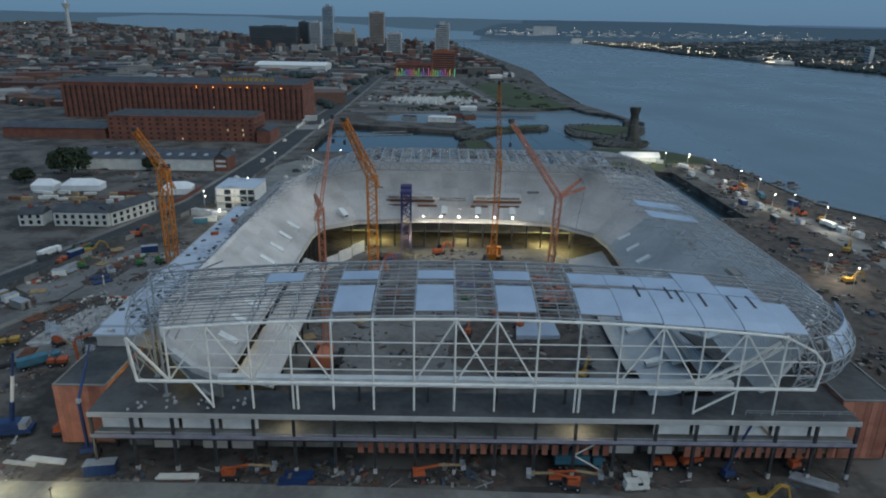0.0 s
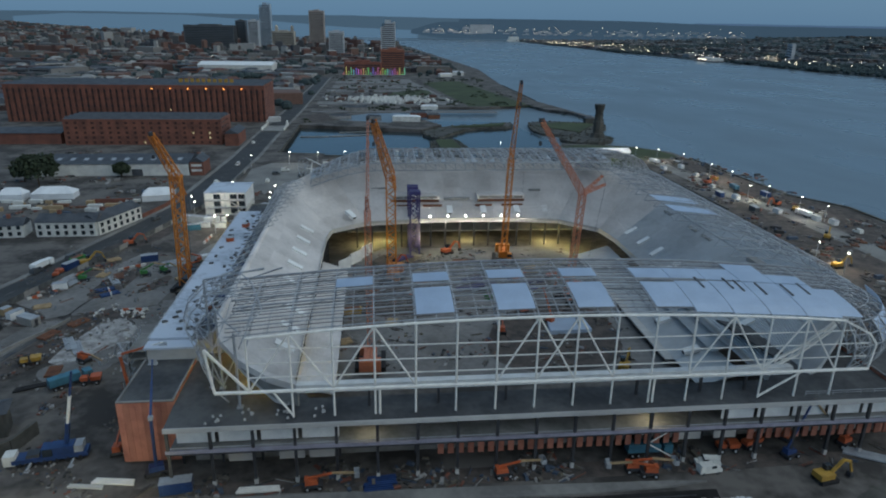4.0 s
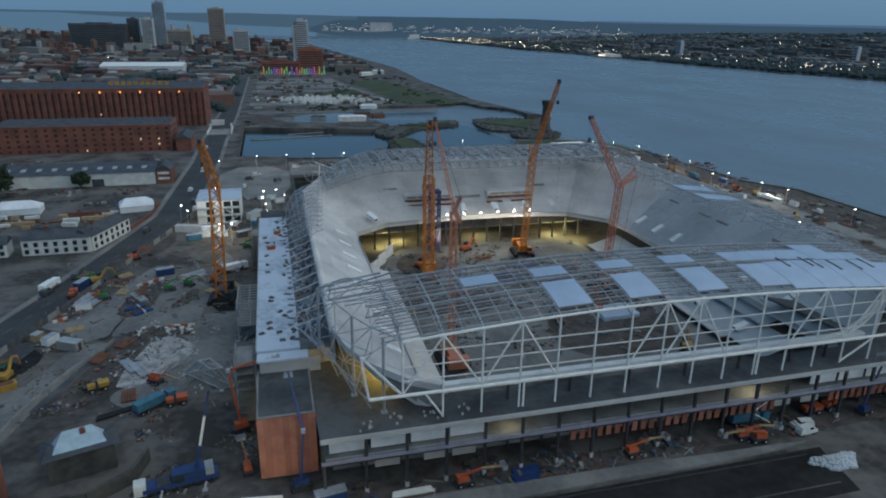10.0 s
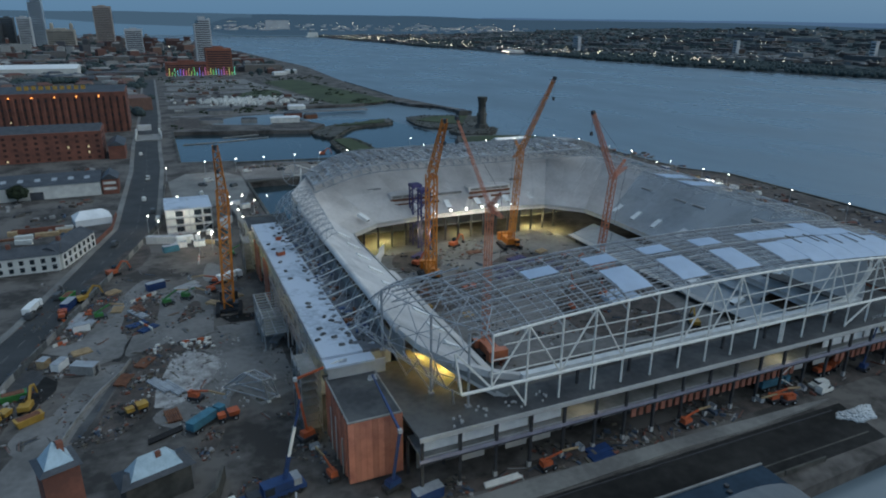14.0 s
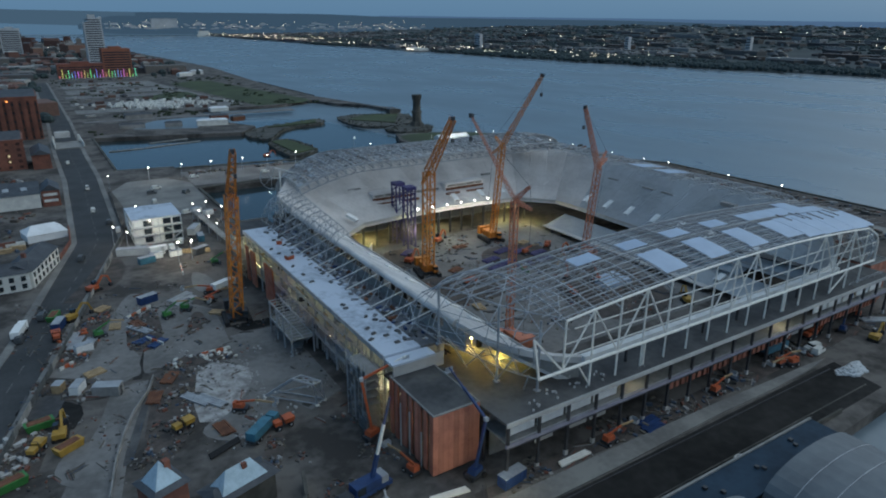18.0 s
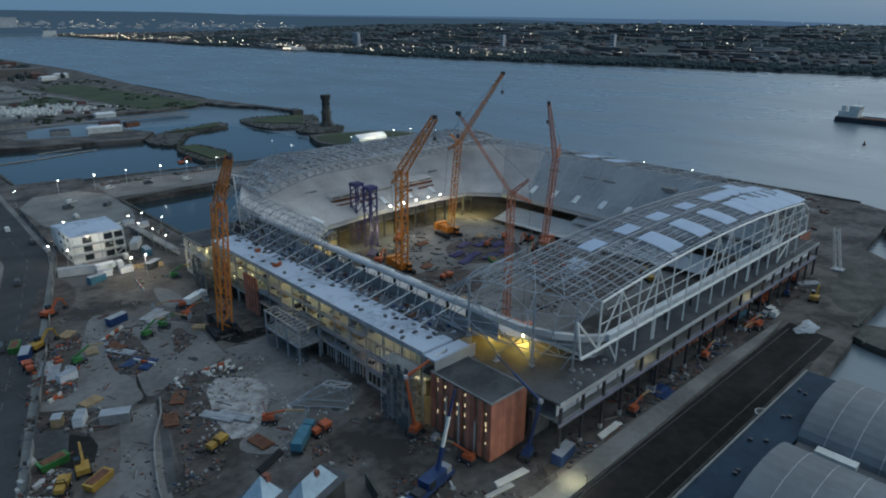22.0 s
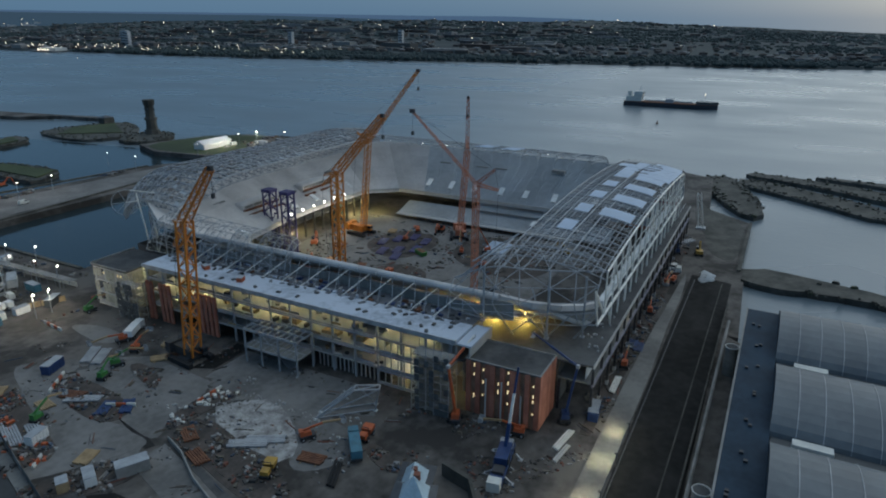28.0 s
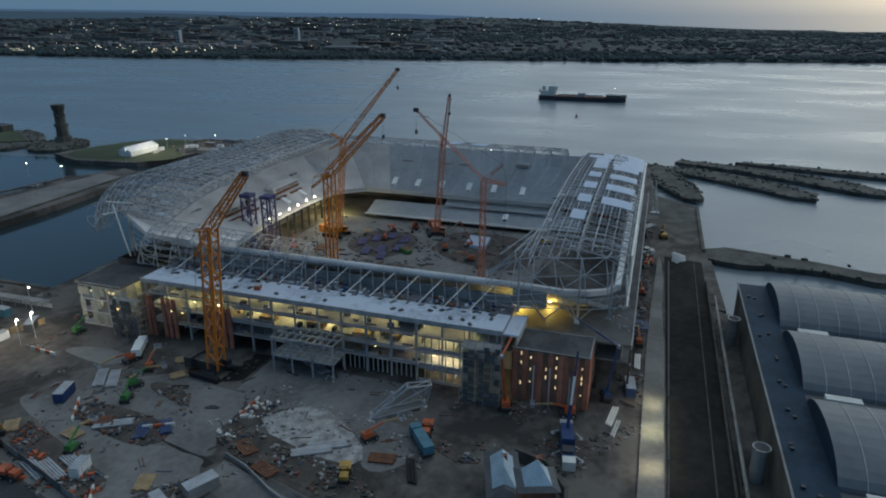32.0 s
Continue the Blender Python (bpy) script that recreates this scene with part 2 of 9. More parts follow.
def water_material(name, col, rough0, rough1):
    m = bpy.data.materials.new(name)
    m.use_nodes = True
    nt = m.node_tree
    b = nt.nodes["Principled BSDF"]
    b.inputs["Base Color"].default_value = (*col, 1)
    b.inputs["Roughness"].default_value = 0.16
    b.inputs["IOR"].default_value = 1.40
    geo = nt.nodes.new("ShaderNodeNewGeometry")
    mp = nt.nodes.new("ShaderNodeMapping")
    mp.inputs["Scale"].default_value = (1.0, 0.5, 1.0)
    nt.links.new(geo.outputs["Position"], mp.inputs["Vector"])
    a = nt.nodes.new("ShaderNodeTexNoise")
    a.inputs["Scale"].default_value, a.inputs["Detail"].default_value = 0.35, 4
    c = nt.nodes.new("ShaderNodeTexNoise")
    c.inputs["Scale"].default_value, c.inputs["Detail"].default_value = 0.012, 3
    nt.links.new(mp.outputs["Vector"], a.inputs["Vector"])
    nt.links.new(mp.outputs["Vector"], c.inputs["Vector"])
    bp = nt.nodes.new("ShaderNodeBump")
    bp.inputs["Strength"].default_value, bp.inputs["Distance"].default_value = 0.25, 0.35
    nt.links.new(a.outputs["Fac"], bp.inputs["Height"])
    nt.links.new(bp.outputs["Normal"], b.inputs["Normal"])
    mr = nt.nodes.new("ShaderNodeMapRange")
    mr.inputs["From Min"].default_value, mr.inputs["From Max"].default_value = 0.35, 0.65
    mr.inputs["To Min"].default_value, mr.inputs["To Max"].default_value = rough0, rough1
    nt.links.new(c.outputs["Fac"], mr.inputs["Value"])
    nt.links.new(mr.outputs["Result"], b.inputs["Roughness"])
    return m


WATER = water_material("tidal_water", (0.135, 0.172, 0.198), 0.24, 0.36)
DOCK_WATER = water_material("still_dock_water", (0.022, 0.036, 0.042), 0.08, 0.16)


# ---- mesh helpers ----
class Geo:
    """Collects vertices and faces of one part."""

    def __init__(self):
        self.v, self.f = [], []

    def add(self, verts, faces):
        n = len(self.v)
        self.v.extend(tuple(p) for p in verts)
        self.f.extend(tuple(i + n for i in f) for f in faces)
        return self

    def box(self, x0, x1, y0, y1, z0, z1):
        return self.add([(x0, y0, z0), (x1, y0, z0), (x1, y1, z0), (x0, y1, z0), (x0, y0, z1), (x1, y0, z1), (x1, y1, z1), (x0, y1, z1)],
                        [(3, 2, 1, 0), (4, 5, 6, 7), (0, 1, 5, 4), (1, 2, 6, 5), (2, 3, 7, 6), (3, 0, 4, 7)])

    def rbox(self, cx, cy, z0, sx, sy, sz, deg=0.0, taper=1.0):
        c, s = math.cos(radians(deg)), math.sin(radians(deg))
        pts = []
        for z, k in ((z0, 1.0), (z0 + sz, taper)):
            for ux, uy in ((-1, -1), (1, -1), (1, 1), (-1, 1)):
                x, y = ux * sx * k / 2, uy * sy * k / 2
                pts.append((cx + c * x - s * y, cy + s * x + c * y, z))
        return self.add(pts, [(3, 2, 1, 0), (4, 5, 6, 7), (0, 1, 5, 4), (1, 2, 6, 5), (2, 3, 7, 6), (3, 0, 4, 7)])

    def beam(self, p, q, w, h=None):
        h = h or w
        p, q = Vector(p), Vector(q)
        d = q - p
        if d.length < 1e-6:
            return self
        d.normalize()
        up = Vector((0, 0, 1)) if abs(d.z) < 0.95 else Vector((0, 1, 0))
        s = d.cross(up).normalized() * (w / 2)
        u = s.cross(d).normalized() * (h / 2)
        return self.add([p - s - u, p + s - u, p + s + u, p - s + u, q - s - u, q + s - u, q + s + u, q - s + u],
                        [(0, 1, 2, 3), (7, 6, 5, 4), (0, 4, 5, 1), (1, 5, 6, 2), (2, 6, 7, 3), (3, 7, 4, 0)])

    def tube(self, p, q, r, r2=None, n=8):
        r2 = r if r2 is None else r2
        p, q = Vector(p), Vector(q)
        d = (q - p).normalized()
        up = Vector((0, 0, 1)) if abs(d.z) < 0.95 else Vector((1, 0, 0))
        s = d.cross(up).normalized()
        u = s.cross(d)
        pts = [c + (s * math.cos(2 * math.pi * i / n) + u * math.sin(2 * math.pi * i / n)) * rr for c, rr in ((p, r), (q, r2)) for i in range(n)]
        return self.add(pts, [tuple(range(n - 1, -1, -1)), tuple(range(n, 2 * n))] + [(i, (i + 1) % n, n + (i + 1) % n, n + i) for i in range(n)])

    def prism(self, pts, z0, z1):
        n = len(pts)
        area = sum(pts[i][0] * pts[(i + 1) % n][1] - pts[(i + 1) % n][0] * pts[i][1] for i in range(n))
        if area < 0:
            pts = pts[::-1]
        return self.add([(x, y, z0) for x, y in pts] + [(x, y, z1) for x, y in pts],
                        [tuple(range(n - 1, -1, -1)), tuple(range(n, 2 * n))] + [(i, (i + 1) % n, n + (i + 1) % n, n + i) for i in range(n)])

    def gable(self, x0, x1, y0, y1, z0, z1, along="y"):
        """A pitched roof over a rectangle."""
        if along == "y":
            xm = (x0 + x1) / 2
            pts = [(x0, y0, z0), (x1, y0, z0), (xm, y0, z1), (x0, y1, z0), (x1, y1, z0), (xm, y1, z1)]
        else:
            ym = (y0 + y1) / 2
            pts = [(x0, y1, z0), (x0, y0, z0), (x0, ym, z1), (x1, y1, z0), (x1, y0, z0), (x1, ym, z1)]
        return self.add(pts, [(0, 1, 2), (5, 4, 3), (0, 3, 4, 1), (1, 4, 5, 2), (2, 5, 3, 0)])

    def hip(self, cx, cy, z0, sx, sy, h, deg=0, ridge=0.0):
        c, s = math.cos(radians(deg)), math.sin(radians(deg))
        rot = lambda x, y, z: (cx + c * x - s * y, cy + s * x + c * y, z)
        b = [rot(-sx / 2, -sy / 2, z0), rot(sx / 2, -sy / 2, z0), rot(sx / 2, sy / 2, z0), rot(-sx / 2, sy / 2, z0)]
        if ridge <= 0:
            return self.add(b + [rot(0, 0, z0 + h)], [(3, 2, 1, 0), (0, 1, 4), (1, 2, 4), (2, 3, 4), (3, 0, 4)])
        return self.add(b + [rot(-ridge / 2, 0, z0 + h), rot(ridge / 2, 0, z0 + h)], [(3, 2, 1, 0), (0, 1, 5, 4), (1, 2, 5), (2, 3, 4, 5), (3, 0, 4)])

    def ball(self, x, y, z, r, n=6, squash=1.0):
        pts, faces = [(x, y, z - r * squash)], []
        rings = 3
        for k in range(1, rings + 1):
            a = -math.pi / 2 + math.pi * k / (rings + 1)
            for i in range(n):
                t = 2 * math.pi * i / n
                pts.append((x + r * math.cos(a) * math.cos(t), y + r * math.cos(a) * math.sin(t), z + r * squash * math.sin(a)))
        pts.append((x, y, z + r * squash))
        for i in range(n):
            faces.append((0, 1 + (i + 1) % n, 1 + i))
            for k in range(rings - 1):
                a, b2 = 1 + k * n, 1 + (k + 1) * n
                faces.append((a + i, a + (i + 1) % n, b2 + (i + 1) % n, b2 + i))
            faces.append((len(pts) - 1, 1 + (rings - 1) * n + i, 1 + (rings - 1) * n + (i + 1) % n))
        return self.add(pts, faces)

    def lattice(self, p, q, w, w2=None, bay=None, chord=0.16, lace=0.09):
        """A square lattice boom from p to q."""
        w2 = w if w2 is None else w2
        p, q = Vector(p), Vector(q)
        d = q - p
        ln = d.length
        d.normalize()
        up = Vector((0, 0, 1)) if abs(d.z) < 0.9 else Vector((0, 1, 0))
        s = d.cross(up).normalized()
        u = s.cross(d)
        n = max(2, int(ln / (bay or w * 1.3)))
        ring = []
        for i in range(n + 1):
            k = i / n
            ww = (w * (1 - k) + w2 * k) / 2
            c = p + d * ln * k
            ring.append([c + s * a * ww + u * b * ww for a, b in ((-1, -1), (1, -1), (1, 1), (-1, 1))])
        for j in range(4):
            self.beam(ring[0][j], ring[-1][j], chord)
        for i in range(n):
            for j in range(4):
                a, b = ring[i][j], ring[i + 1][(j + 1) % 4]
                if (i + j) % 2:
                    a, b = ring[i][(j + 1) % 4], ring[i + 1][j]
                self.beam(a, b, lace)
        return self

    def mesh(self, name):
        me = bpy.data.meshes.new(name)
        me.from_pydata(self.v, [], self.f)
        me.update()
        return me


def rounded(pts, times=2):
    """Corner-cut outline, so that banks and piers have soft corners."""
    for _ in range(times):
        out = []
        for i in range(len(pts)):
            (x0, y0), (x1, y1) = pts[i], pts[(i + 1) % len(pts)]
            out += [(x0 * 0.75 + x1 * 0.25, y0 * 0.75 + y1 * 0.25), (x0 * 0.25 + x1 * 0.75, y0 * 0.25 + y1 * 0.75)]
        pts = out
    return pts


def thing(name, at=(0, 0, 0), label="", category="", group="", kind=""):
    ob = new(name)
    ob.empty_display_size = 0.5
    ob.matrix_basis = pose(*at)
    return tagged(ob, label, category, group, kind)


def part(name, geo, mat, parent=None, label=""):
    me = geo.mesh(name) if isinstance(geo, Geo) else geo
    if not me.materials:
        me.materials.append(mat)
    ob = new(name, me)
    if parent is not None:
        ob.parent = parent
        if parent.parent is None and parent.data is None:
            ob.matrix_parent_inverse = parent.matrix_basis.inverted()
    if label:
        ob["label"] = label
    return ob


def single(name, geo, mat, label, category, group="", kind=""):
    return tagged(part(name, geo, mat), label, category, group, kind)


def lamp(x, y, z, energy, col=(1.0, 0.8, 0.45), size=0.4):
    li = new("work_lamp_light", bpy.data.lights.new("work_lamp_light", "POINT"))
    li.data.energy, li.data.color, li.data.shadow_soft_size = energy, col, size
    li.location = (x, y, z)
    return li


# ---- setting: water, land ----
def smooth(a, b, x):
    k = min(1.0, max(0.0, (x - a) / (b - a)))
    return k * k * (3 - 2 * k)


def lerp(pts, x):
    if x <= pts[0][0]:
        return pts[0][1]
    for (a, u), (b, w) in zip(pts, pts[1:]):
        if x <= b:
            return u + (w - u) * (x - a) / (b - a)
    return pts[-1][1]


SEA = -3.2
FAR_SHORE = [(-4600, 2400), (-1500, 1840), (-260, 1405), (190, 1272), (660, 1170), (1100, 1040), (1500, 988), (1900, 968), (2450, 905), (3200, 872), (4200, 862), (4700, 885)]


def near_coast(y):
    return lerp([(1400, 188), (2900, 110), (3600, -700), (4700, -2600)], y)


def far_height(x, y):
    k = x - lerp(FAR_SHORE, y)
    n = noise.noise(Vector((x * 0.0011, y * 0.0011, 3.0))) + 0.4 * noise.noise(Vector((x * 0.004, y * 0.004, 7.0)))
    south = smooth(-900, 1600, y)
    return 2.0 + smooth(40, 2600, k) * (-4 + 70 * south) * (1 + 0.35 * n) + 3 * max(0, n) * smooth(0, 300, k) * south


def near_height(x, y):
    n = noise.noise(Vector((x * 0.0013, y * 0.0013, 11.0)))
    return smooth(900, 2600, -x) * (24 + 10 * n) + smooth(1400, 4200, y) * (16 + 12 * n) * smooth(0, 400, near_coast(y) - x) + smooth(3600, 4800, math.hypot(x, y)) * 30


single("river_water", Geo().prism([(4900 * math.cos(i * math.pi / 24), 4900 * math.sin(i * math.pi / 24)) for i in range(48)], -14, SEA), WATER,
       "dark blue-grey tidal river and dock water with faint ripples", "water", kind="structure")

single("dock_water", Geo().prism([(-97, 300), (152, 300), (150, 408), (120, 500), (112, 560), (100, 640), (20, 650), (-97, 605)], SEA - 2, SEA + 0.03), DOCK_WATER,
       "dark still water in the old docks", "water", kind="structure")

g = Geo()
SITE_GROUND = [
    [(-97, 85), (50, 85), (50, 304), (-97, 304)],
    [(50, 86), (118, 86), (135, 106), (207, 112), (216, 130), (217, 304), (128, 304), (50, 304)],
    [(150, 304), (217, 304), (200, 331), (194, 430), (190, 462), (168, 486), (118, 500), (106, 470), (112, 425), (148, 408)],
    [(-97, -700), (-11, -700), (-11, 82), (-8, 85), (-97, 85)],
    [(-8, 85), (40, 85), (40, 84), (-8, 82)],
]
DOCK_GROUND = [
    [(-900, -700), (-97, -700), (-97, 1400), (-900, 1400)],
    [(-97, 304), (-64, 304), (-64, 460), (-97, 466)],
    [(-64, 392), (14, 391), (70, 396), (92, 404), (96, 420), (70, 432), (0, 436), (-64, 452)],
    [(-97, 600), (12, 572), (32, 600), (14, 640), (10, 738), (99, 738), (150, 762), (160, 720), (184, 690), (190, 640), (200, 640), (187, 700), (168, 805), (167, 1025), (188, 1400), (-97, 1400)],
]
for poly in SITE_GROUND + DOCK_GROUND:
    g.prism(poly, -12, 0)
STEP = 140
xs = list(range(-4620, 260, STEP))
ys = list(range(-700, 4660, STEP))
for x in xs:
    for y in ys:
        if x + STEP > -900 and y < 1400 or math.hypot(x, y) > 4850:
            continue
        cut = lambda px, py: (min(px, near_coast(py)), py, near_height(px, py))
        if x >= near_coast(y + STEP / 2) - 1:
            continue
        g.add([cut(x, y), cut(x + STEP, y), cut(x + STEP, y + STEP), cut(x, y + STEP)], [(0, 1, 2, 3)])
single("ground", g, SITE, "bare trodden grey-brown construction ground and distant land", "ground", kind="structure")
# the far bank
g = Geo()
rows = []
for i in range(0, 66):
    y = -4600 + i * 140
    s = lerp(FAR_SHORE, y)
    rows.append([(s + k, y, far_height(s + k, y) if k > 0 else SEA - 1) for k in (0, 12, 60, 140, 240, 360, 500, 660, 840, 1040, 1260, 1500, 1800, 2150, 2600, 3100, 3700)])
for a, b in zip(rows, rows[1:]):
    for i in range(len(a) - 1):
        if math.hypot(a[i][0], a[i][1]) < 4850:
            g.add([a[i], a[i + 1], b[i + 1], b[i]], [(0, 1, 2, 3)])
single("far_bank_ground", g, WOODLAND, "haze-tinted wooded rising land on the opposite river bank", "ground", kind="structure")

def backdrop_ring(name, dist, low, high, mat, label):
    """A strip of far distance round the middle of the flight; low and high: heights at bearings, or one height."""
    g2 = Geo()
    a0, a1 = high[0][0], high[-1][0]
    m2 = 90
    ring2 = []
    for i in range(m2 + 1):
        q = a0 + (a1 - a0) * i / m2
        x, y = -110 + dist * math.cos(q), 55 + dist * math.sin(q)
        top = lerp(high, q) + 2.5 * noise.noise(Vector((q * 9, 1, dist))) + 1.5 * noise.noise(Vector((q * 40, 4, dist)))
        ring2.append(((x, y, low), (x, y, top)))
    for p, q in zip(ring2, ring2[1:]):
        g2.add([p[0], q[0], q[1], p[1]], [(0, 1, 2, 3)])
    return single(name, g2, mat, label, "distance", kind="structure")


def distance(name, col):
    """Plain far distance: the haze in front of it is set as emission colour."""
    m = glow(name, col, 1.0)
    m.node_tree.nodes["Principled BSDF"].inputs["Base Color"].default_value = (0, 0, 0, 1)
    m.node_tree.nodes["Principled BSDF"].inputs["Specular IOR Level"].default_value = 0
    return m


# emission colours hold haze and reflected sky, not the ground's own tone
HILLS = distance("hillside_haze_glow", (0.030, 0.056, 0.090))
BLUE_HILLS = distance("hills_haze_glow", (0.050, 0.092, 0.165))
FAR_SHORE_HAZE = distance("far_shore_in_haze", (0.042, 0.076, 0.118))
ESTUARY = distance("estuary_glow", (0.062, 0.118, 0.19))
backdrop_ring("hills_backdrop", 4700, -6, [(0.05, 2), (0.14, 25), (0.22, 40), (0.34, 51), (0.46, 64), (0.55, 78), (0.62, 87), (0.70, 96), (0.77, 103), (0.94, 109), (1.04, 112), (1.11, 120), (1.19, 131), (1.31, 134), (1.43, 132)], HILLS, "low wooded hills along the horizon, haze set as glow")
backdrop_ring("hills_backdrop", 4815, -6, [(0.18, 50), (0.30, 86), (0.39, 102), (0.55, 106), (0.75, 116), (0.95, 122), (1.10, 124)], BLUE_HILLS, "hills beyond the far bank, glowing haze blue")
backdrop_ring("estuary_backdrop", 4760, -6, [(1.36, 30), (1.43, 42), (1.51, 52), (1.59, 63), (1.69, 92), (1.77, 112), (1.82, 126), (1.96, 122), (2.02, 100)], ESTUARY, "glowing strip for the pale distant reach of the river")
backdrop_ring("hills_backdrop", 4815, -6, [(1.40, 132), (1.51, 138), (1.60, 142), (1.69, 136), (1.80, 138), (1.92, 138), (2.02, 132), (2.3, 130), (2.6, 130)], FAR_SHORE_HAZE, "thin shore at the far end of the river, glowing haze colour")
backdrop_ring("far_shore_backdrop", 4560, -6, [(1.33, 40), (1.38, 41), (1.43, 44), (1.47, 47), (1.49, 20)], FAR_SHORE_HAZE, "low shore at the bend of the river, glowing haze colour")


def sheet(name, pts, mat, label, category, z=0.03):
    return single(name, Geo().prism(pts, -0.4, z), mat, label, category, kind="structure")


# ---- stadium: north concourse deck ----
LILAC = material("lilac_primer", (0.30, 0.29, 0.35), (0.22, 0.21, 0.26), 0.4, 0.6)
DZ = 13.6
NY = 112.3                    # plane of the north truss
BAYS = [-60.6 + 8 * i for i in range(19)]

deck = thing("concourse_deck", (8, 112, 0), "dark concourse deck on black steel columns along the north side", "deck")
part("deck_slab", Geo().prism([(-68.6, 110), (84.2, 110), (84.2, 119), (90, 119), (90, 132), (62, 150), (66, 128), (58, 119), (-42, 119), (-62, 150), (-62, 140), (-80, 140), (-80, 137.5), (-69, 137), (-69, 119)], DZ - 0.5, DZ), DECK, deck, "dark bitumen-covered slab")
part("fascia_beam", Geo().box(-68.7, 84.3, 109.75, 110.0, DZ - 0.9, DZ + 0.12), CONC, deck, "pale concrete fascia edge")
part("lower_beam", Geo().box(-68.7, 84.3, 109.7, 110.1, 8.0, 8.75), LILAC, deck, "lilac-grey primed edge beam")
part("lower_beam_flange", Geo().box(-68.7, 84.3, 109.6, 110.2, 7.75, 8.0), STEEL_DARK, deck)
part("lower_slab", Geo().box(-68.0, 84.0, 110.1, 118.5, 8.2, 8.6), CONC_DARK, deck)
for k in range(19):
    part("rail_panel", Geo().box(-68.2 + 8 * k + 0.4, -60.6 + 8 * k, 109.9, 109.96, 9.1, 9.3), STEEL_GREY, deck)
part("back_wall", Geo().box(-66.0, 84.0, 118.6, 119.0, 0, 12.9), CONC_DARK, deck, "rough grey concrete back wall")
for i in range(20):
    x = -68.2 + 8 * i
    part("column", Geo().box(x - 0.28, x + 0.28, 109.72, 110.28, 1.4, 12.7).box(x - 0.42, x + 0.42, 109.6, 110.4, 0, 0.18), STEEL_DARK, deck, "black steel column")
    part("column_foot", Geo().box(x - 0.36, x + 0.36, 109.64, 110.36, 0.18, 1.4), CONC, deck, "pale wrapped column foot")
    part("inner_column", Geo().box(x - 0.25, x + 0.25, 117.6, 118.2, 0, 8.1), STEEL_DARK, deck)
for i, x in enumerate([-67, -59, -51, -43, 44, 52, 60, 68, 76]):
    part("infill_panel", Geo().box(x, x + 7.2, 111.9, 112.1, 9.0, 12.0), WHITE, deck, "white sheeted wall panel")
# panels added in the middle bays only to lighten the black gap
for i, x in enumerate([-27, -19, -3, 13, 21]):
    part("infill_panel", Geo().box(x, x + 7.2, 114.9, 115.1, 9.0, 12.2), CONC_DARK, deck, "grey panel added to lighten the dark middle bays")
for i, x in enumerate(range(-64, 84, 8)):
    part("deck_joist", Geo().box(x, x + 0.3, 110.3, 118.4, 12.3, 13.05), STEEL_DARK, deck)
lamp(29, 112.5, 11.8, 260, (1.0, 0.88, 0.55))
# weaker fill light without a fixture, added for the same dark gap
lamp(-30, 112.5, 11.6, 120, (1.0, 0.88, 0.55))
for i, x in enumerate([-58, -48, -42, 36, 44]):
    part("infill_panel", Geo().box(x, x + 5.0, 113.4, 113.6, 3.2, 6.8), CONC, deck, "pale wall panel")
rng = random.Random(5)
x = -16.0
pier = Geo().box(0, 1.25, 0, 0.4, 0, 4.6)
pm = pier.mesh("cladding_pier")
pm.materials.append(CLAD)
while x < 84:
    if not 36 < x < 50:
        ob = part("cladding_pier", pm, CLAD, deck)
        ob.matrix_basis = pose(x, 112.5, 3.2)
    x += 2.1
part("cross_brace", Geo().beam((28, 110.6, 4.6), (33, 110.6, 7.9), 0.22).beam((28, 110.6, 4.6), (33.5, 110.6, 1.2), 0.22), STEEL_WHITE, deck, "white diagonal cross brace")
part("guard_rail", Geo().beam((62, 112, DZ + 1.1), (84, 112, DZ + 1.1), 0.08).beam((62, 112, DZ + 0.6), (84, 112, DZ + 0.6), 0.06).add(
    [v for k in range(8) for v in [(62 + k * 3.14 - 0.04, 111.96, DZ), (62 + k * 3.14 + 0.04, 111.96, DZ), (62 + k * 3.14 + 0.04, 111.96, DZ + 1.1), (62 + k * 3.14 - 0.04, 111.96, DZ + 1.1)]],
    [(4 * k, 4 * k + 1, 4 * k + 2, 4 * k + 3) for k in range(8)]), STEEL_GREY, deck)


# ---- stadium: corner blocks in brick-coloured panels ----
RECESS = material("brown_recess_board", (0.30, 0.19, 0.13), (0.20, 0.12, 0.085), 0.5, 0.85)


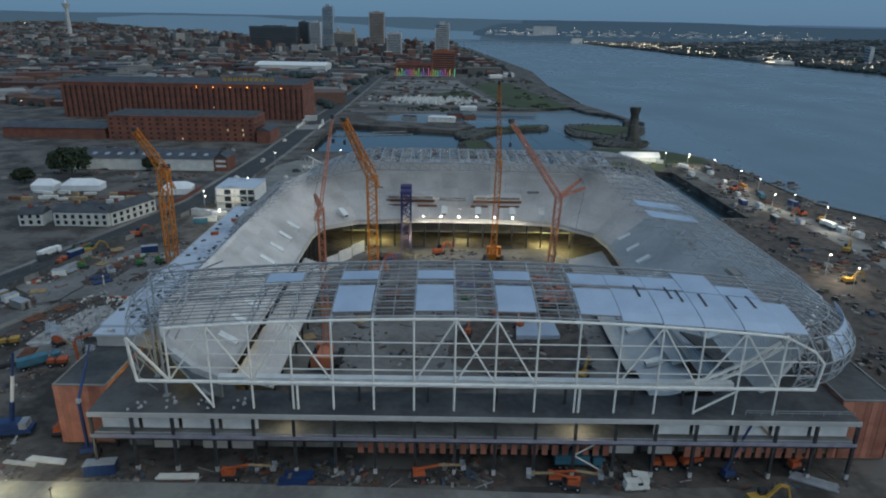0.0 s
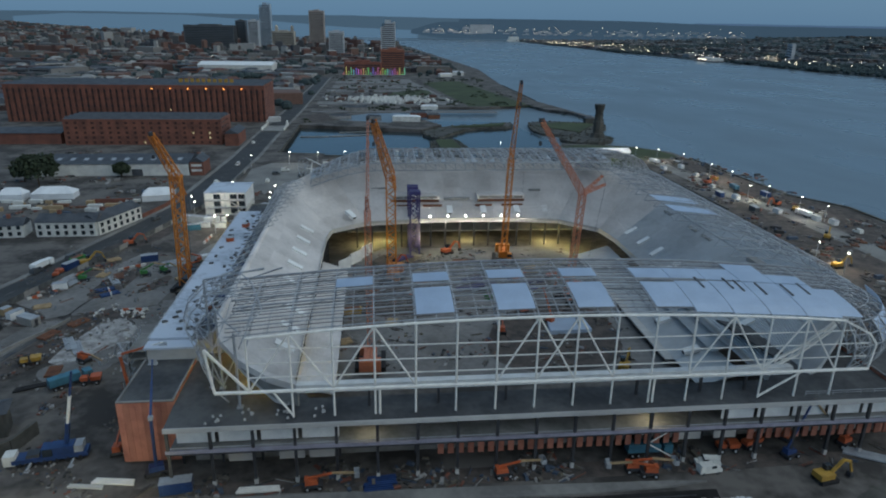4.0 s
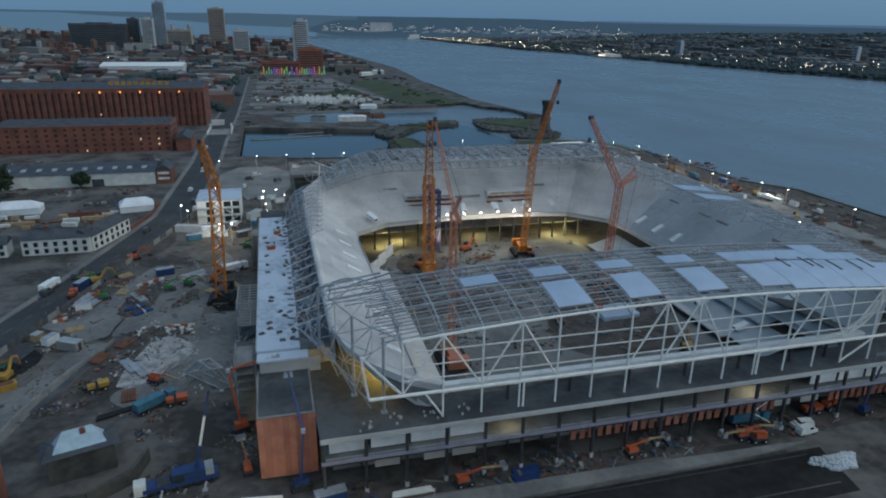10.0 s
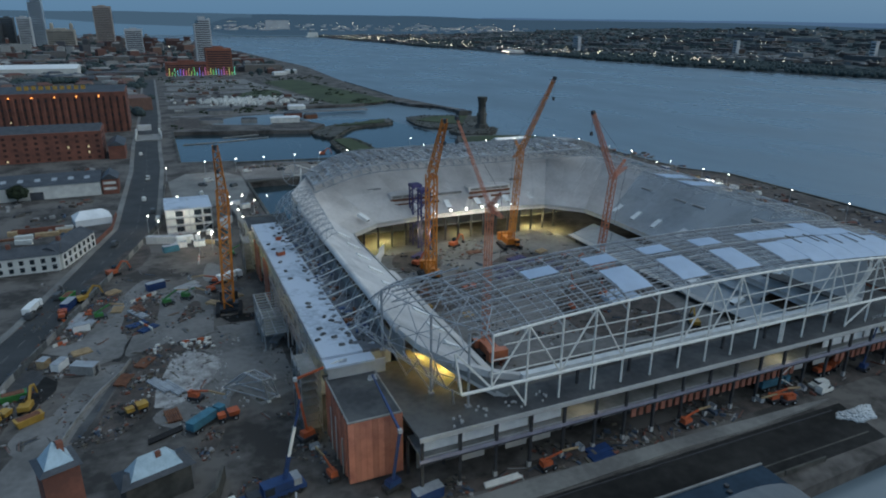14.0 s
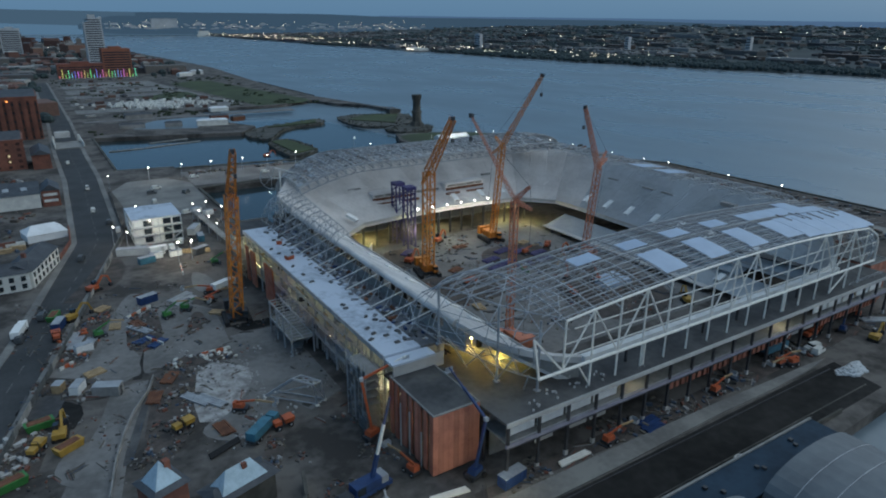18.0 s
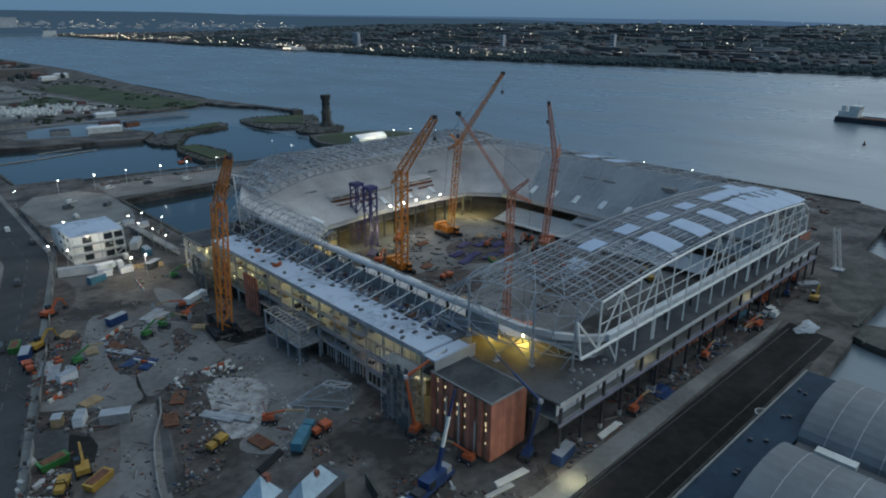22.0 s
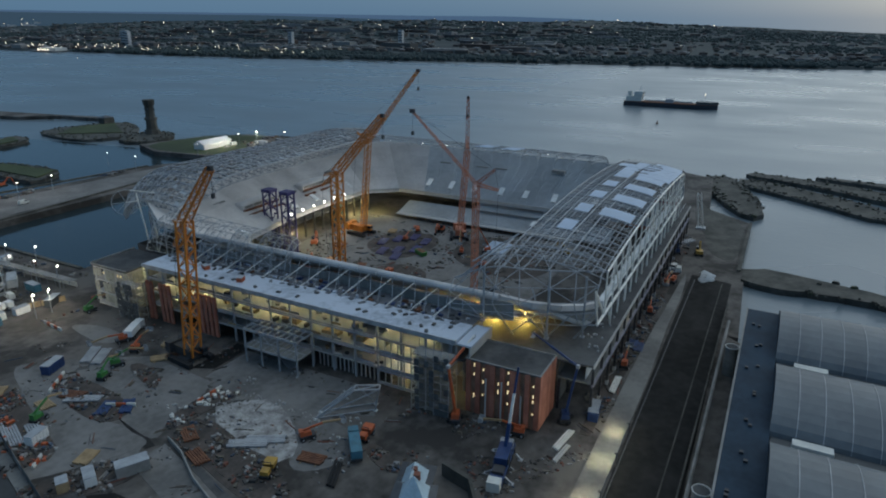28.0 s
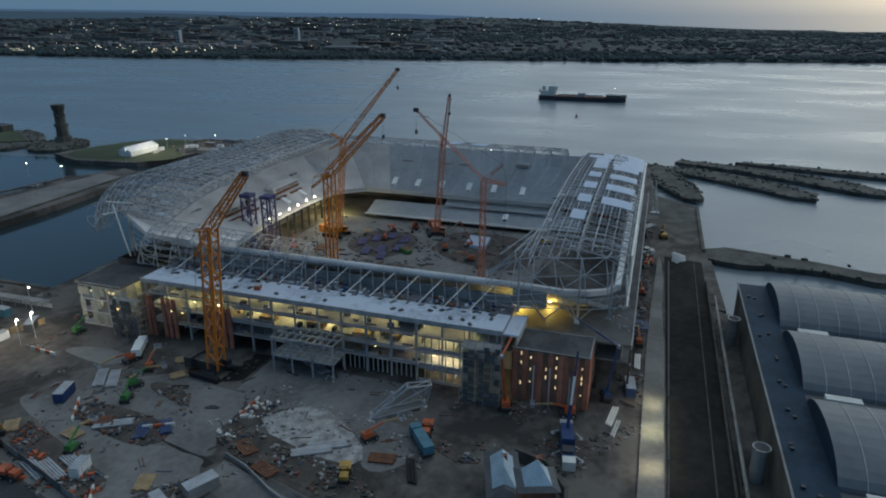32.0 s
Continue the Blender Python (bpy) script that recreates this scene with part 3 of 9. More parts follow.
def corner_block(x0, x1, y0, y1, top, label, faces, lit=False, gaps=()):
    ob = thing("corner_block", ((x0 + x1) / 2, (y0 + y1) / 2, 0), label, "building", "corner blocks of the stadium")
    part("core", Geo().box(x0 + 0.5, x1 - 0.5, y0 + 0.5, y1 - 0.5, 0, top - 0.6), RECESS, ob)
    part("flat_roof", Geo().box(x0 + 0.1, x1 - 0.1, y0 + 0.1, y1 - 0.1, top - 0.59, top - 0.25), DECK, ob, "dark flat roof")
    part("parapet", Geo().box(x0, x1, y0, y0 + 0.35, top - 0.24, top).box(x0, x1, y1 - 0.35, y1, top - 0.24, top).box(x0, x0 + 0.35, y0 + 0.36, y1 - 0.36, top - 0.24, top).box(x1 - 0.35, x1, y0 + 0.36, y1 - 0.36, top - 0.24, top), CONC_DARK, ob)
    w = 1.18
    horizontal = Geo().box(0, w, 0, 0.34, 0, top - 0.9).mesh("cladding_panel")
    vertical = Geo().box(0, 0.34, 0, w, 0, top - 0.9).mesh("cladding_panel")
    for me in (horizontal, vertical):
        me.materials.append(CLAD)
    r = random.Random(int(x0 * 7 + y0))
    for f in faces:
        a, b = (x0, x1) if f in "NS" else (y0, y1)
        k, n = a + 0.03, 0
        while k + w <= b:
            if not (f in gaps and n % 5 in (1, 3)):
                ob2 = part("cladding_panel", horizontal if f in "NS" else vertical, CLAD, ob)
                d = r.uniform(-0.07, 0.05)
                at = {"N": (k, y0 - 0.02 + d, 0.5), "S": (k, y1 - 0.3 + d, 0.5), "E": (x0 - 0.02 + d, k, 0.5), "W": (x1 - 0.3 + d, k, 0.5)}[f]
                ob2.matrix_basis = pose(*at)
            k += w + 0.04
            n += 1
    return ob


NE_BLOCK = corner_block(-80.2, -69, 118.6, 137.2, 14.6, "tall block clad in orange-red brick panels with lit slots", "NEW", gaps="E")
SLOT = glow("slot_glow", (1.0, 0.80, 0.46), 0.7)
rng = random.Random(9)
for k, y in enumerate((120.3, 121.9, 124.2, 126.4, 128.8, 130.2, 132.6, 134.9, 136.2)):
    z = 2.6
    while z < 12.6:
        z += rng.uniform(0.5, 2.4)
        if rng.random() < (0.8 if k in (1, 5, 8) else 0.45):
            h = rng.uniform(0.25, 1.1)
            part("slot_light", Geo().box(-79.9, -79.72, y - rng.uniform(0.06, 0.16), y + 0.12, z, z + h), SLOT, NE_BLOCK, "warm light behind a slot")
            z += h
for k, y in enumerate((122.8, 127.6, 131.5)):
    part("pale_standing_board", Geo().box(-80.5, -80.3, y, y + 0.35, 0, rng.uniform(7, 12)), CONC, NE_BLOCK, "pale board leaning at the face")
NW_BLOCK = corner_block(84.4, 96, 116.5, 137.2, 14.6, "tall block clad in orange-red brick panels", "NWE")
SE_BLOCK = thing("open_corner_block", (-72, 263, 0), "open concrete corner block with lit bare floors", "building", "corner blocks of the stadium")
for z in (0.0, 4.2, 8.4, 12.8):
    part("floor_slab", Geo().box(-80, -64, 255, 271, z, z + 0.45), CONC, SE_BLOCK)
part("flat_roof", Geo().box(-80.2, -63.8, 254.8, 271.2, 13.26, 13.7), DECK, SE_BLOCK, "dark flat roof")
part("core_wall", Geo().box(-69, -64.2, 258, 270.6, 0.46, 12.7), CONC, SE_BLOCK)
for x in (-79.8, -74.6):
    for y in (255.2, 260.4, 265.6, 270.4):
        part("column", Geo().box(x, x + 0.45, y, y + 0.45, 0.45, 12.8), CONC, SE_BLOCK)
# board colour holds both stains and the warm lamplight on the face
SHEETED = material("pale_lit_boarding", (0.46, 0.44, 0.36), (0.30, 0.29, 0.25), 0.35, 0.85, 0, 0.02, 7)
re_ = random.Random(64)
for j in range(3):
    z0 = 0.5 + 4.3 * j
    for k in range(8):
        y0 = 255.1 + k * 2.0
        if re_.random() < (0.25 if j else 0.6):
            continue
        part("wall_board", Geo().box(-80.15, -79.95, y0, y0 + 1.9, z0 + (0.9 if re_.random() < 0.4 else 0), z0 + re_.uniform(3.0, 3.7)), SHEETED, SE_BLOCK, "pale stained wall board with a warm lit tint")
for k in range(8):
    x0 = -79.9 + k * 1.95
    for j in range(3):
        if re_.random() < 0.7:
            part("wall_board", Geo().box(x0, x0 + 1.85, 254.75, 254.95, 0.5 + 4.3 * j, 4.1 + 4.3 * j), SHEETED if k < 3 else CONC_DARK, SE_BLOCK, "stained wall board")
for k in range(12):
    y, z = re_.uniform(256, 267), re_.choice((2.4, 6.6, 10.8)) + re_.uniform(-0.6, 0.6)
    part("lit_opening", Geo().box(-79.7, -79.6, y, y + re_.uniform(0.3, 0.9), z, z + re_.uniform(0.3, 0.9)), SLOT, SE_BLOCK, "bright worklight in an opening")
part("roof_upstand", Geo().box(-80.3, -63.7, 271.2, 271.5, 13.3, 14.3).box(-80.3, -80.0, 254.8, 271.2, 13.71, 14.1), CONC_DARK, SE_BLOCK)
for y in (257.5, 262.8, 268):
    part("infill_wall", Geo().box(-76.5, -76.2, y - 1.6, y + 1.6, 0.46, 12.7), CONC, SE_BLOCK)


# ---- stadium: north truss ----
truss = thing("north_truss", (8, NY, DZ), "white painted steel facade truss standing on the deck", "truss")


def top_z(x):
    k = (x - 7.4) / 52.0
    return 33.7 - 2.1 * k * k


TB = 19.5
part("bottom_chord", Geo().tube((-59, NY, TB), (75, NY, TB), 0.36, n=10), STEEL_WHITE, truss)
POSTS = [-52.5 + 8 * i for i in range(16)]
for a, b in zip(POSTS, POSTS[1:]):
    part("top_chord", Geo().tube((a, NY, top_z(a)), (b, NY, top_z(b)), 0.29, n=8), STEEL_WHITE, truss)
part("end_curve", Geo().beam((-60.3, NY + 0.6, 28.5), (-59, NY, TB), 0.4).beam((-60.3, NY + 0.6, 28.5), (-52.5, NY, TB), 0.4), STEEL_WHITE, truss)
part("end_curve", Geo().beam((67.5, NY, top_z(67.5)), (73.5, NY, 27.8), 0.4).beam((73.5, NY, 27.8), (76, NY + 0.5, 25), 0.4).beam((76, NY + 0.5, 25), (75, NY, TB), 0.4), STEEL_WHITE, truss)
for i, x in enumerate(POSTS):
    part("post", Geo().tube((x, NY, TB if i == 0 else DZ), (x, NY, top_z(x)), 0.22, n=8), STEEL_WHITE, truss)
for z in (22.6, 25.6, 28.6):
    part("rail", Geo().beam((-52.5 if z < 28 else -50, NY, z), (74 if z < 27 else 70, NY, z), 0.17, 0.2), STEEL_WHITE, truss)
for a in (1, 3, 7, 8, 12, 14):
    for s in (-1, 1):
        if 0 <= a + s < len(POSTS):
            part("diagonal", Geo().tube((POSTS[a], NY, top_z(POSTS[a])), (POSTS[a + s], NY, TB + 0.2), 0.19, n=8), STEEL_WHITE, truss)
for a, b in ((-48, -44.5), (60, 51.5)):
    part("foot_brace", Geo().tube((a, NY, TB - 0.3), (b, NY, DZ + 0.3), 0.22, n=8), STEEL_WHITE, truss)
for x in (-28.5, 27.5):
    part("double_post", Geo().tube((x + 0.9, NY, DZ), (x + 0.9, NY, TB), 0.26, n=8), STEEL_WHITE, truss)

band = thing("upper_walkway", (8, 115, 15), "pale concrete edge beam of the unbuilt north terrace", "walkway")
part("edge_beam", Geo().prism([(-44, 114.6), (60, 114.6), (60, 116.2), (-44, 116.2)], 17.5, 19.2), WHITE, band)
for x in (-30, -16, -2, 12, 26, 40, 50):
    part("bearing_pier", Geo().box(x, x + 0.5, 115.2, 115.7, DZ, 17.4), STEEL_DARK, band)
curve = [(-44, 116, 18.2), (-50, 118.2, 19.2), (-56, 122.5, 20.6), (-60.6, 128.5, 22.0), (-63.0, 136, 23.3)]
for a, b in zip(curve, curve[1:]):
    part("curved_edge_beam", Geo().beam(a, b, 1.3, 1.5), TERRACE, band, "pale curved terrace edge beam")
    lo0, lo1 = 12.8 + (-46 - a[0]) * 0.607, 12.8 + (-46 - b[0]) * 0.607
    part("cut_wall", Geo().add([(a[0], a[1], lo0), (b[0], b[1], lo1), (b[0], b[1], b[2]), (a[0], a[1], a[2]), (a[0] + 0.3, a[1] + 0.3, lo0), (b[0] + 0.3, b[1] + 0.3, lo1), (b[0] + 0.3, b[1] + 0.3, b[2]), (a[0] + 0.3, a[1] + 0.3, a[2])],
                               [(0, 1, 2, 3), (7, 6, 5, 4), (0, 4, 5, 1), (3, 2, 6, 7), (0, 3, 7, 4), (1, 5, 6, 2)]), CONC_DARK, band, "grey wall under the curved edge beam")
wcurve = [(46, 115.4, 18.2), (54, 115.6, 18.9), (62, 117.2, 21.6), (72, 121.6, 24.6), (81, 128, 26.3), (87, 136, 27.2)]
for a, b in zip(wcurve, wcurve[1:]):
    part("edge_girder_top", Geo().beam((a[0], a[1], a[2] + 0.6), (b[0], b[1], b[2] + 0.6), 0.5, 0.5), STEEL_WHITE, band, "white steel edge girder")
    part("edge_girder_bottom", Geo().beam((a[0], a[1], a[2] - 1.0), (b[0], b[1], b[2] - 1.0), 0.6, 0.5), STEEL_WHITE, band)
    for k in range(4):
        p, q = Vector(a).lerp(Vector(b), k / 4), Vector(a).lerp(Vector(b), (k + 0.8) / 4)
        part("girder_lacing", Geo().beam((p.x, p.y, p.z - 1.0), (q.x, q.y, q.z + 0.6), 0.16), STEEL_WHITE, band)

# ---- stadium: north roof grillage ----
roof = thing("north_roof_frame", (8, 125, 30), "open grey steel roof grillage partly covered with pale sheets", "roof")
PROF = [(0.0, 0.0), (3, 1.0), (7, 1.7), (11, 2.2), (15, 2.4), (19, 2.6), (22.5, 2.7), (25.0, 2.6)]


def roof_z(x, d):
    for (a, u), (b, w) in zip(PROF, PROF[1:]):
        if d <= b:
            return top_z(x) + u + (w - u) * (d - a) / (b - a)
    return top_z(x) + PROF[-1][1]


for i, x in enumerate([-52.5 + 4 * k for k in range(31)]):
    gg = Geo()
    pts = [(x, NY + d, roof_z(x, d)) for d in (0, 5, 10, 15, 20, 25)]
    main = i % 2 == 0
    for a, b in zip(pts, pts[1:]):
        gg.beam(a, b, 0.28 if main else 0.16, 0.36 if main else 0.2)
        if main:
            gg.beam((a[0], a[1], a[2] - 2.2), (b[0], b[1], b[2] - 2.2), 0.24)
            gg.beam(a, (b[0], b[1], b[2] - 2.2), 0.15)
            gg.beam(b, (b[0], b[1], b[2] - 2.2), 0.15)
    part("rafter" if main else "secondary_rafter", gg, STEEL_GREY, roof)
for d in (0.8, 3, 5.3, 7.6, 10, 13.5, 15.5, 17.6, 19.8, 22.4, 24.8):
    gg = Geo()
    xs2 = [-56.5 + 8 * k for k in range(17)]
    if d > 12:
        xs2 = [-64.5 + 2.0 * max(0, 17 - d)] + xs2
    for a, b in zip(xs2, xs2[1:]):
        w = 0.34 if d in (10, 13.5, 24.8) else 0.2
        gg.beam((a, NY + d, roof_z(a, d) + 0.1), (b, NY + d, roof_z(b, d) + 0.1), w)
        if d == 24.8 or d == 13.5:
            gg.beam((a, NY + d, roof_z(a, d) - 2.4), (b, NY + d, roof_z(b, d) - 2.4), 0.26)
            gg.beam((a, NY + d, roof_z(a, d) - 2.4), (b, NY + d, roof_z(b, d)), 0.16)
    part("purlin", gg, STEEL_GREY, roof)


for d in (1.9, 4.1, 6.4, 8.8, 11.2, 12.4, 14.5, 16.5, 18.7, 21.1, 23.6):
    gg = Geo()
    for k in range(17):
        a, b = -56.5 + 8 * k, -48.5 + 8 * k
        gg.beam((a, NY + d, roof_z(a, d) + 0.16), (b, NY + d, roof_z(b, d) + 0.16), 0.1, 0.16)
    part("sheeting_rail", gg, RAIL_STEEL, roof, "thin dull steel sheeting rail")


def roof_panel(x0, x1, d0, d1, lift=0.35):
    gg = Geo()
    n = 5
    up, dn = [], []
    for i in range(n + 1):
        d = d0 + (d1 - d0) * i / n
        for x in (x0, x1):
            up.append((x, NY + d, roof_z(x, d) + lift))
            dn.append((x, NY + d, roof_z(x, d) + lift - 0.12))
    f = []
    m2 = len(up)
    for i in range(n):
        a = 2 * i
        f += [(a, a + 1, a + 3, a + 2), (m2 + a + 2, m2 + a + 3, m2 + a + 1, m2 + a), (a, a + 2, m2 + a + 2, m2 + a), (a + 3, a + 1, m2 + a + 1, m2 + a + 3)]
    f += [(1, 0, m2, m2 + 1), (2 * n, 2 * n + 1, m2 + 2 * n + 1, m2 + 2 * n)]
    return part("roof_sheet", gg.add(up + dn, f), PANEL, roof, "pale blue-grey roof sheet")


for x in (-20.3, -4.3, 11.7):
    roof_panel(x, x + 7.4, 2.0, 11.3)
for x in (-36.3, -20.3, -4.3, 11.7):
    roof_panel(x, x + 7.6, 14.4, 18.6)
for k, (a, d0, d1) in enumerate([(27.7, 2.0, 11.3), (27.7, 13.6, 18.6), (35.6, 0.6, 12.0), (35.6, 13.6, 18.8), (43.5, 0.4, 12.4), (43.5, 13.2, 19), (51.4, 0.4, 12.4), (51.4, 12.8, 22.6), (59.3, 0.4, 12.4), (59.3, 12.8, 17.2)]):
    roof_panel(a, a + 7.7, d0, d1, 0.36)
roof_panel(67.1, 72.0, 1.0, 11.0, 0.3)
for x in (41, 47.5, 49.5, 54, 60, 64.5):
    d = 7.0 + (int(x) % 3)
    part("open_slot", Geo().beam((x, NY + d, roof_z(x, d) + 0.42), (x, NY + d + 5, roof_z(x, d + 5) + 0.42), 0.45, 0.16), STEEL_DARK, roof, "dark open joint")


# ---- stadium: swept corner and side roof shells ----
def shell(name, label, path, prof, every=1, mat=STEEL_GREY, w=0.26):
    """path: points (x, y, inward x, inward y, z offset); prof: (inward, z)."""
    ob = thing(name, (path[0][0], path[0][1], 20), label, "roof")
    ribs = []
    for (x, y, ix, iy, dz, *k) in path:
        k = k[0] if k else 1.0
        ribs.append([(x + ix * d * k, y + iy * d * k, z + dz * min(1, max(0, (z - 19) / 12))) for d, z in prof])
    for i, rib in enumerate(ribs):
        gg = Geo()
        for a, b in zip(rib, rib[1:]):
            gg.beam(a, b, w * 1.1)
        inner = [(p[0] + path[i][2] * 1.4, p[1] + path[i][3] * 1.4, p[2] - 2.0) for p in rib[2:]]
        for a, b in zip(inner, inner[1:]):
            gg.beam(a, b, w * 0.8)
        for a, b in zip(rib[2:], inner):
            gg.beam(a, b, w * 0.6)
        for a, b in zip(rib[3:], inner):
            gg.beam(a, b, w * 0.6)
        part("rib", gg, mat, ob)
    for k in range(len(prof)):
        gg = Geo()
        for i in range(len(ribs) - 1):
            if len(ribs) < 12:
                part("purlin", Geo().beam(ribs[i][k], ribs[i + 1][k], w * 0.75), mat, ob)
            else:
                gg.beam(ribs[i][k], ribs[i + 1][k], w * 0.75)
        if len(ribs) >= 12:
            part("purlin", gg, mat, ob)
    for i in range(0, len(ribs) - 1, 2):
        for k in range(0, len(prof) - 1):
            part("bracing", Geo().beam(ribs[i][k], ribs[i + 1][k + 1], w * 0.5).beam(ribs[i + 1][k], ribs[i][k + 1], w * 0.5), mat, ob)
    return ob


def arc(cx, cy, rx, ry, a0, a1, n, z0=0.0, z1=0.0, k0=1.0, k1=1.0):
    out = []
    for i in range(n + 1):
        a = radians(a0 + (a1 - a0) * i / n)
        nx, ny = math.cos(a), math.sin(a)
        out.append((cx + rx * nx, cy + ry * ny, -nx, -ny, z0 + (z1 - z0) * i / n, k0 + (k1 - k0) * i / n))
    return out


SHELL = [(0, 19.5), (-0.8, 22.5), (-0.9, 25.5), (0.2, 28.2), (2.2, 30.6), (5, 32.2), (9, 33.4), (14, 34.2), (19, 34.6), (24, 34.8)]
ne = thing("north_east_roof_shell", (-62, 126, 14), "open grey steel lattice bowing round the unfinished corner of the roof", "roof")
STATIONS = [((-59, 112.3, 19.5), (-60.4, 113, 26.4), (-53.5, 113.2, 31.6), (-50, 118, 33.9)),
            ((-60.4, 116.5, 19.0), (-62.8, 117.2, 25.6), (-57.4, 118.6, 31.6), (-52, 124, 34.6)),
            ((-61.6, 121.5, 18.5), (-65.2, 122.4, 25.4), (-60.5, 124.2, 31.8), (-54, 130, 35.2)),
            ((-63.0, 128, 18.4), (-68.2, 129, 25.0), (-63.2, 131, 32.1), (-57, 135, 35.2)),
            ((-64.6, 134, 18.4), (-70.4, 135, 24.6), (-65.0, 135.6, 32.4), (-60, 138, 34.6)),
            ((-66.0, 139.6, 18.3), (-71.6, 140.4, 23.8), (-66.2, 140.0, 31.6), (-62.8, 141, 32.6)),
            ((-66.0, 146, 18.3), (-70.2, 147.4, 22.4), (-65.6, 147.4, 27.4), (-63.4, 147, 25.6))]
RIBS = []
for st in STATIONS:
    bq, mq, tq, iq = (Vector(p) for p in st)
    RIBS.append([bq, bq.lerp(mq, 0.5) + Vector((-0.4, 0, 0.2)), mq, mq.lerp(tq, 0.45) + Vector((-0.9, -0.3, 0.5)), tq, tq.lerp(iq, 0.5) + Vector((0, 0, 0.3)), iq])
for i, rib in enumerate(RIBS):
    gg = Geo()
    for a, b in zip(rib, rib[1:]):
        gg.tube(a, b, 0.11, n=6)
    part("rib", gg, STEEL_GREY, ne)
for k in range(7):
    for i in range(len(RIBS) - 1):
        part("purlin", Geo().tube(RIBS[i][k], RIBS[i + 1][k], 0.14 if k in (0, 4, 6) else 0.08, n=6), STEEL_GREY, ne)
for i in range(len(RIBS) - 1):
    for k in (0, 2, 3, 4, 5):
        a, b = (RIBS[i][k], RIBS[i + 1][k + 1]) if (i + k) % 2 else (RIBS[i + 1][k], RIBS[i][k + 1])
        part("diagonal", Geo().tube(a, b, 0.1, n=6), STEEL_GREY, ne)
for x, y, z0, z1 in ((-60.5, 124.2, DZ, 31.8), (-66.2, 139.0, 17.6, 32.4), (-55.5, 116.5, DZ, 30.0)):
    part("corner_post", Geo().tube((x, y, z0), (x, y, z1), 0.28, n=8).box(x - 0.6, x + 0.6, y - 0.6, y + 0.6, z0, z0 + 0.3), STEEL_GREY, ne)
for a, b in (((-60.5, 124.2, 14), (-65, 129, 22)), ((-60.5, 124.2, 14), (-61.5, 118, 22)), ((-60.5, 124.2, 14), (-56, 130, 24)), ((-63, 132, 14), (-66, 136, 21)), ((-58, 118, 14), (-60.2, 114, 20)), ((-62.5, 133, 14), (-62.5, 126, 21))):
    part("raking_prop", Geo().tube(a, b, 0.16, n=6), STEEL_GREY, ne)
for a, b in zip(((-66.2, 139.0, 32.4), (-62.8, 141, 32.6), (-58.1, 145.9, 29.6)), ((-52.5, 137.1, 35.6), (-52.5, 137.1, 35.4), (-48.5, 137.1, 35.7))):
    part("tie_tube", Geo().tube(a, b, 0.2, n=6), STEEL_GREY, ne)
shell("north_west_roof_shell", "curved grey steel lattice at the river corner of the roof",
      arc(66, 140, 27, 27.7, 280, 360, 9, -1.5, -4.0), SHELL[:9])
WPATH = [(93, y, -1, 0, -4.0) for y in range(148, 262, 8)]
shell("west_roof_frame", "open grey steel roof frame over the riverside terrace", WPATH,
      [(0, 20), (-0.6, 24), (-0.3, 28), (1.2, 31), (4, 33.4), (8, 35), (13, 36.4), (18, 37.4), (24, 38), (30, 38.2)])
SEND = []
for i in range(7):
    u = 1 - i / 7.0
    y = 302 - 15 * u * u
    SEND.append((-28 - 26 * u, y, 0, -1, -7.0 * u ** 1.5, (y - 256 - 3 * u) / 46))
SPATH = (SEND + [(x, 302, 0, -1, 0.0) for x in range(-28, 66, 4)] + arc(68, 277, 25, 25, 90, -4, 10, 0.0, -1.0, 1.0, 0.65))
SPROF = [(0, 20), (-0.8, 23), (-0.8, 26), (0.6, 29), (3.4, 31.4), (6, 32.6), (9, 33.5), (12, 34.2), (15, 34.8), (18.5, 35.2), (22, 35.5), (26, 35.6), (30, 35.6), (34, 35.5), (38, 35.3), (42, 35.0), (46, 34.6)]
sroof = shell("south_roof_frame", "long curved grey steel roof frame over the far terrace", SPATH, SPROF, 1, STEEL_GREY, 0.34)
RUST_DECK = material("brown_deck_sheet", (0.20, 0.16, 0.14), (0.14, 0.12, 0.11), 0.3, 0.8)
rr = random.Random(77)
for i in range(len(SPATH) - 1):
    for k in range(3, len(SPROF) - 1):
        q = []
        for (x, y, ix, iy, dz, *kk) in (SPATH[i], SPATH[i + 1]):
            kk = kk[0] if kk else 1.0
            q.append([Vector((x + ix * d * kk, y + iy * d * kk, z + 0.25 + dz * min(1, max(0, (z - 19) / 12)))) for d, z in (SPROF[k], SPROF[k + 1])])
        for half in (0, 1):
            if rr.random() > (0.42 if k < 14 else 0.6):
                continue
            u0, u1 = half * 0.5 + rr.uniform(0.02, 0.2), half * 0.5 + rr.uniform(0.28, 0.5)
            v0, v1 = sorted((rr.uniform(0, 0.5), rr.uniform(0.4, 1.0)))
            face = [q[0][0].lerp(q[1][0], u).lerp(q[0][1].lerp(q[1][1], u), v) for u, v in ((u0, v0), (u1, v0), (u1, v1), (u0, v1))]
            lo = [p - Vector((0, 0, 0.15)) for p in face]
            part("deck_sheet", Geo().add(face + lo, [(0, 1, 2, 3), (7, 6, 5, 4), (0, 4, 5, 1), (1, 5, 6, 2), (2, 6, 7, 3), (3, 7, 4, 0)]), rr.choice((CONC_DARK, CONC_DARK, STEEL_GREY, DECK, RUST_DECK)), sroof)
gg = Geo()
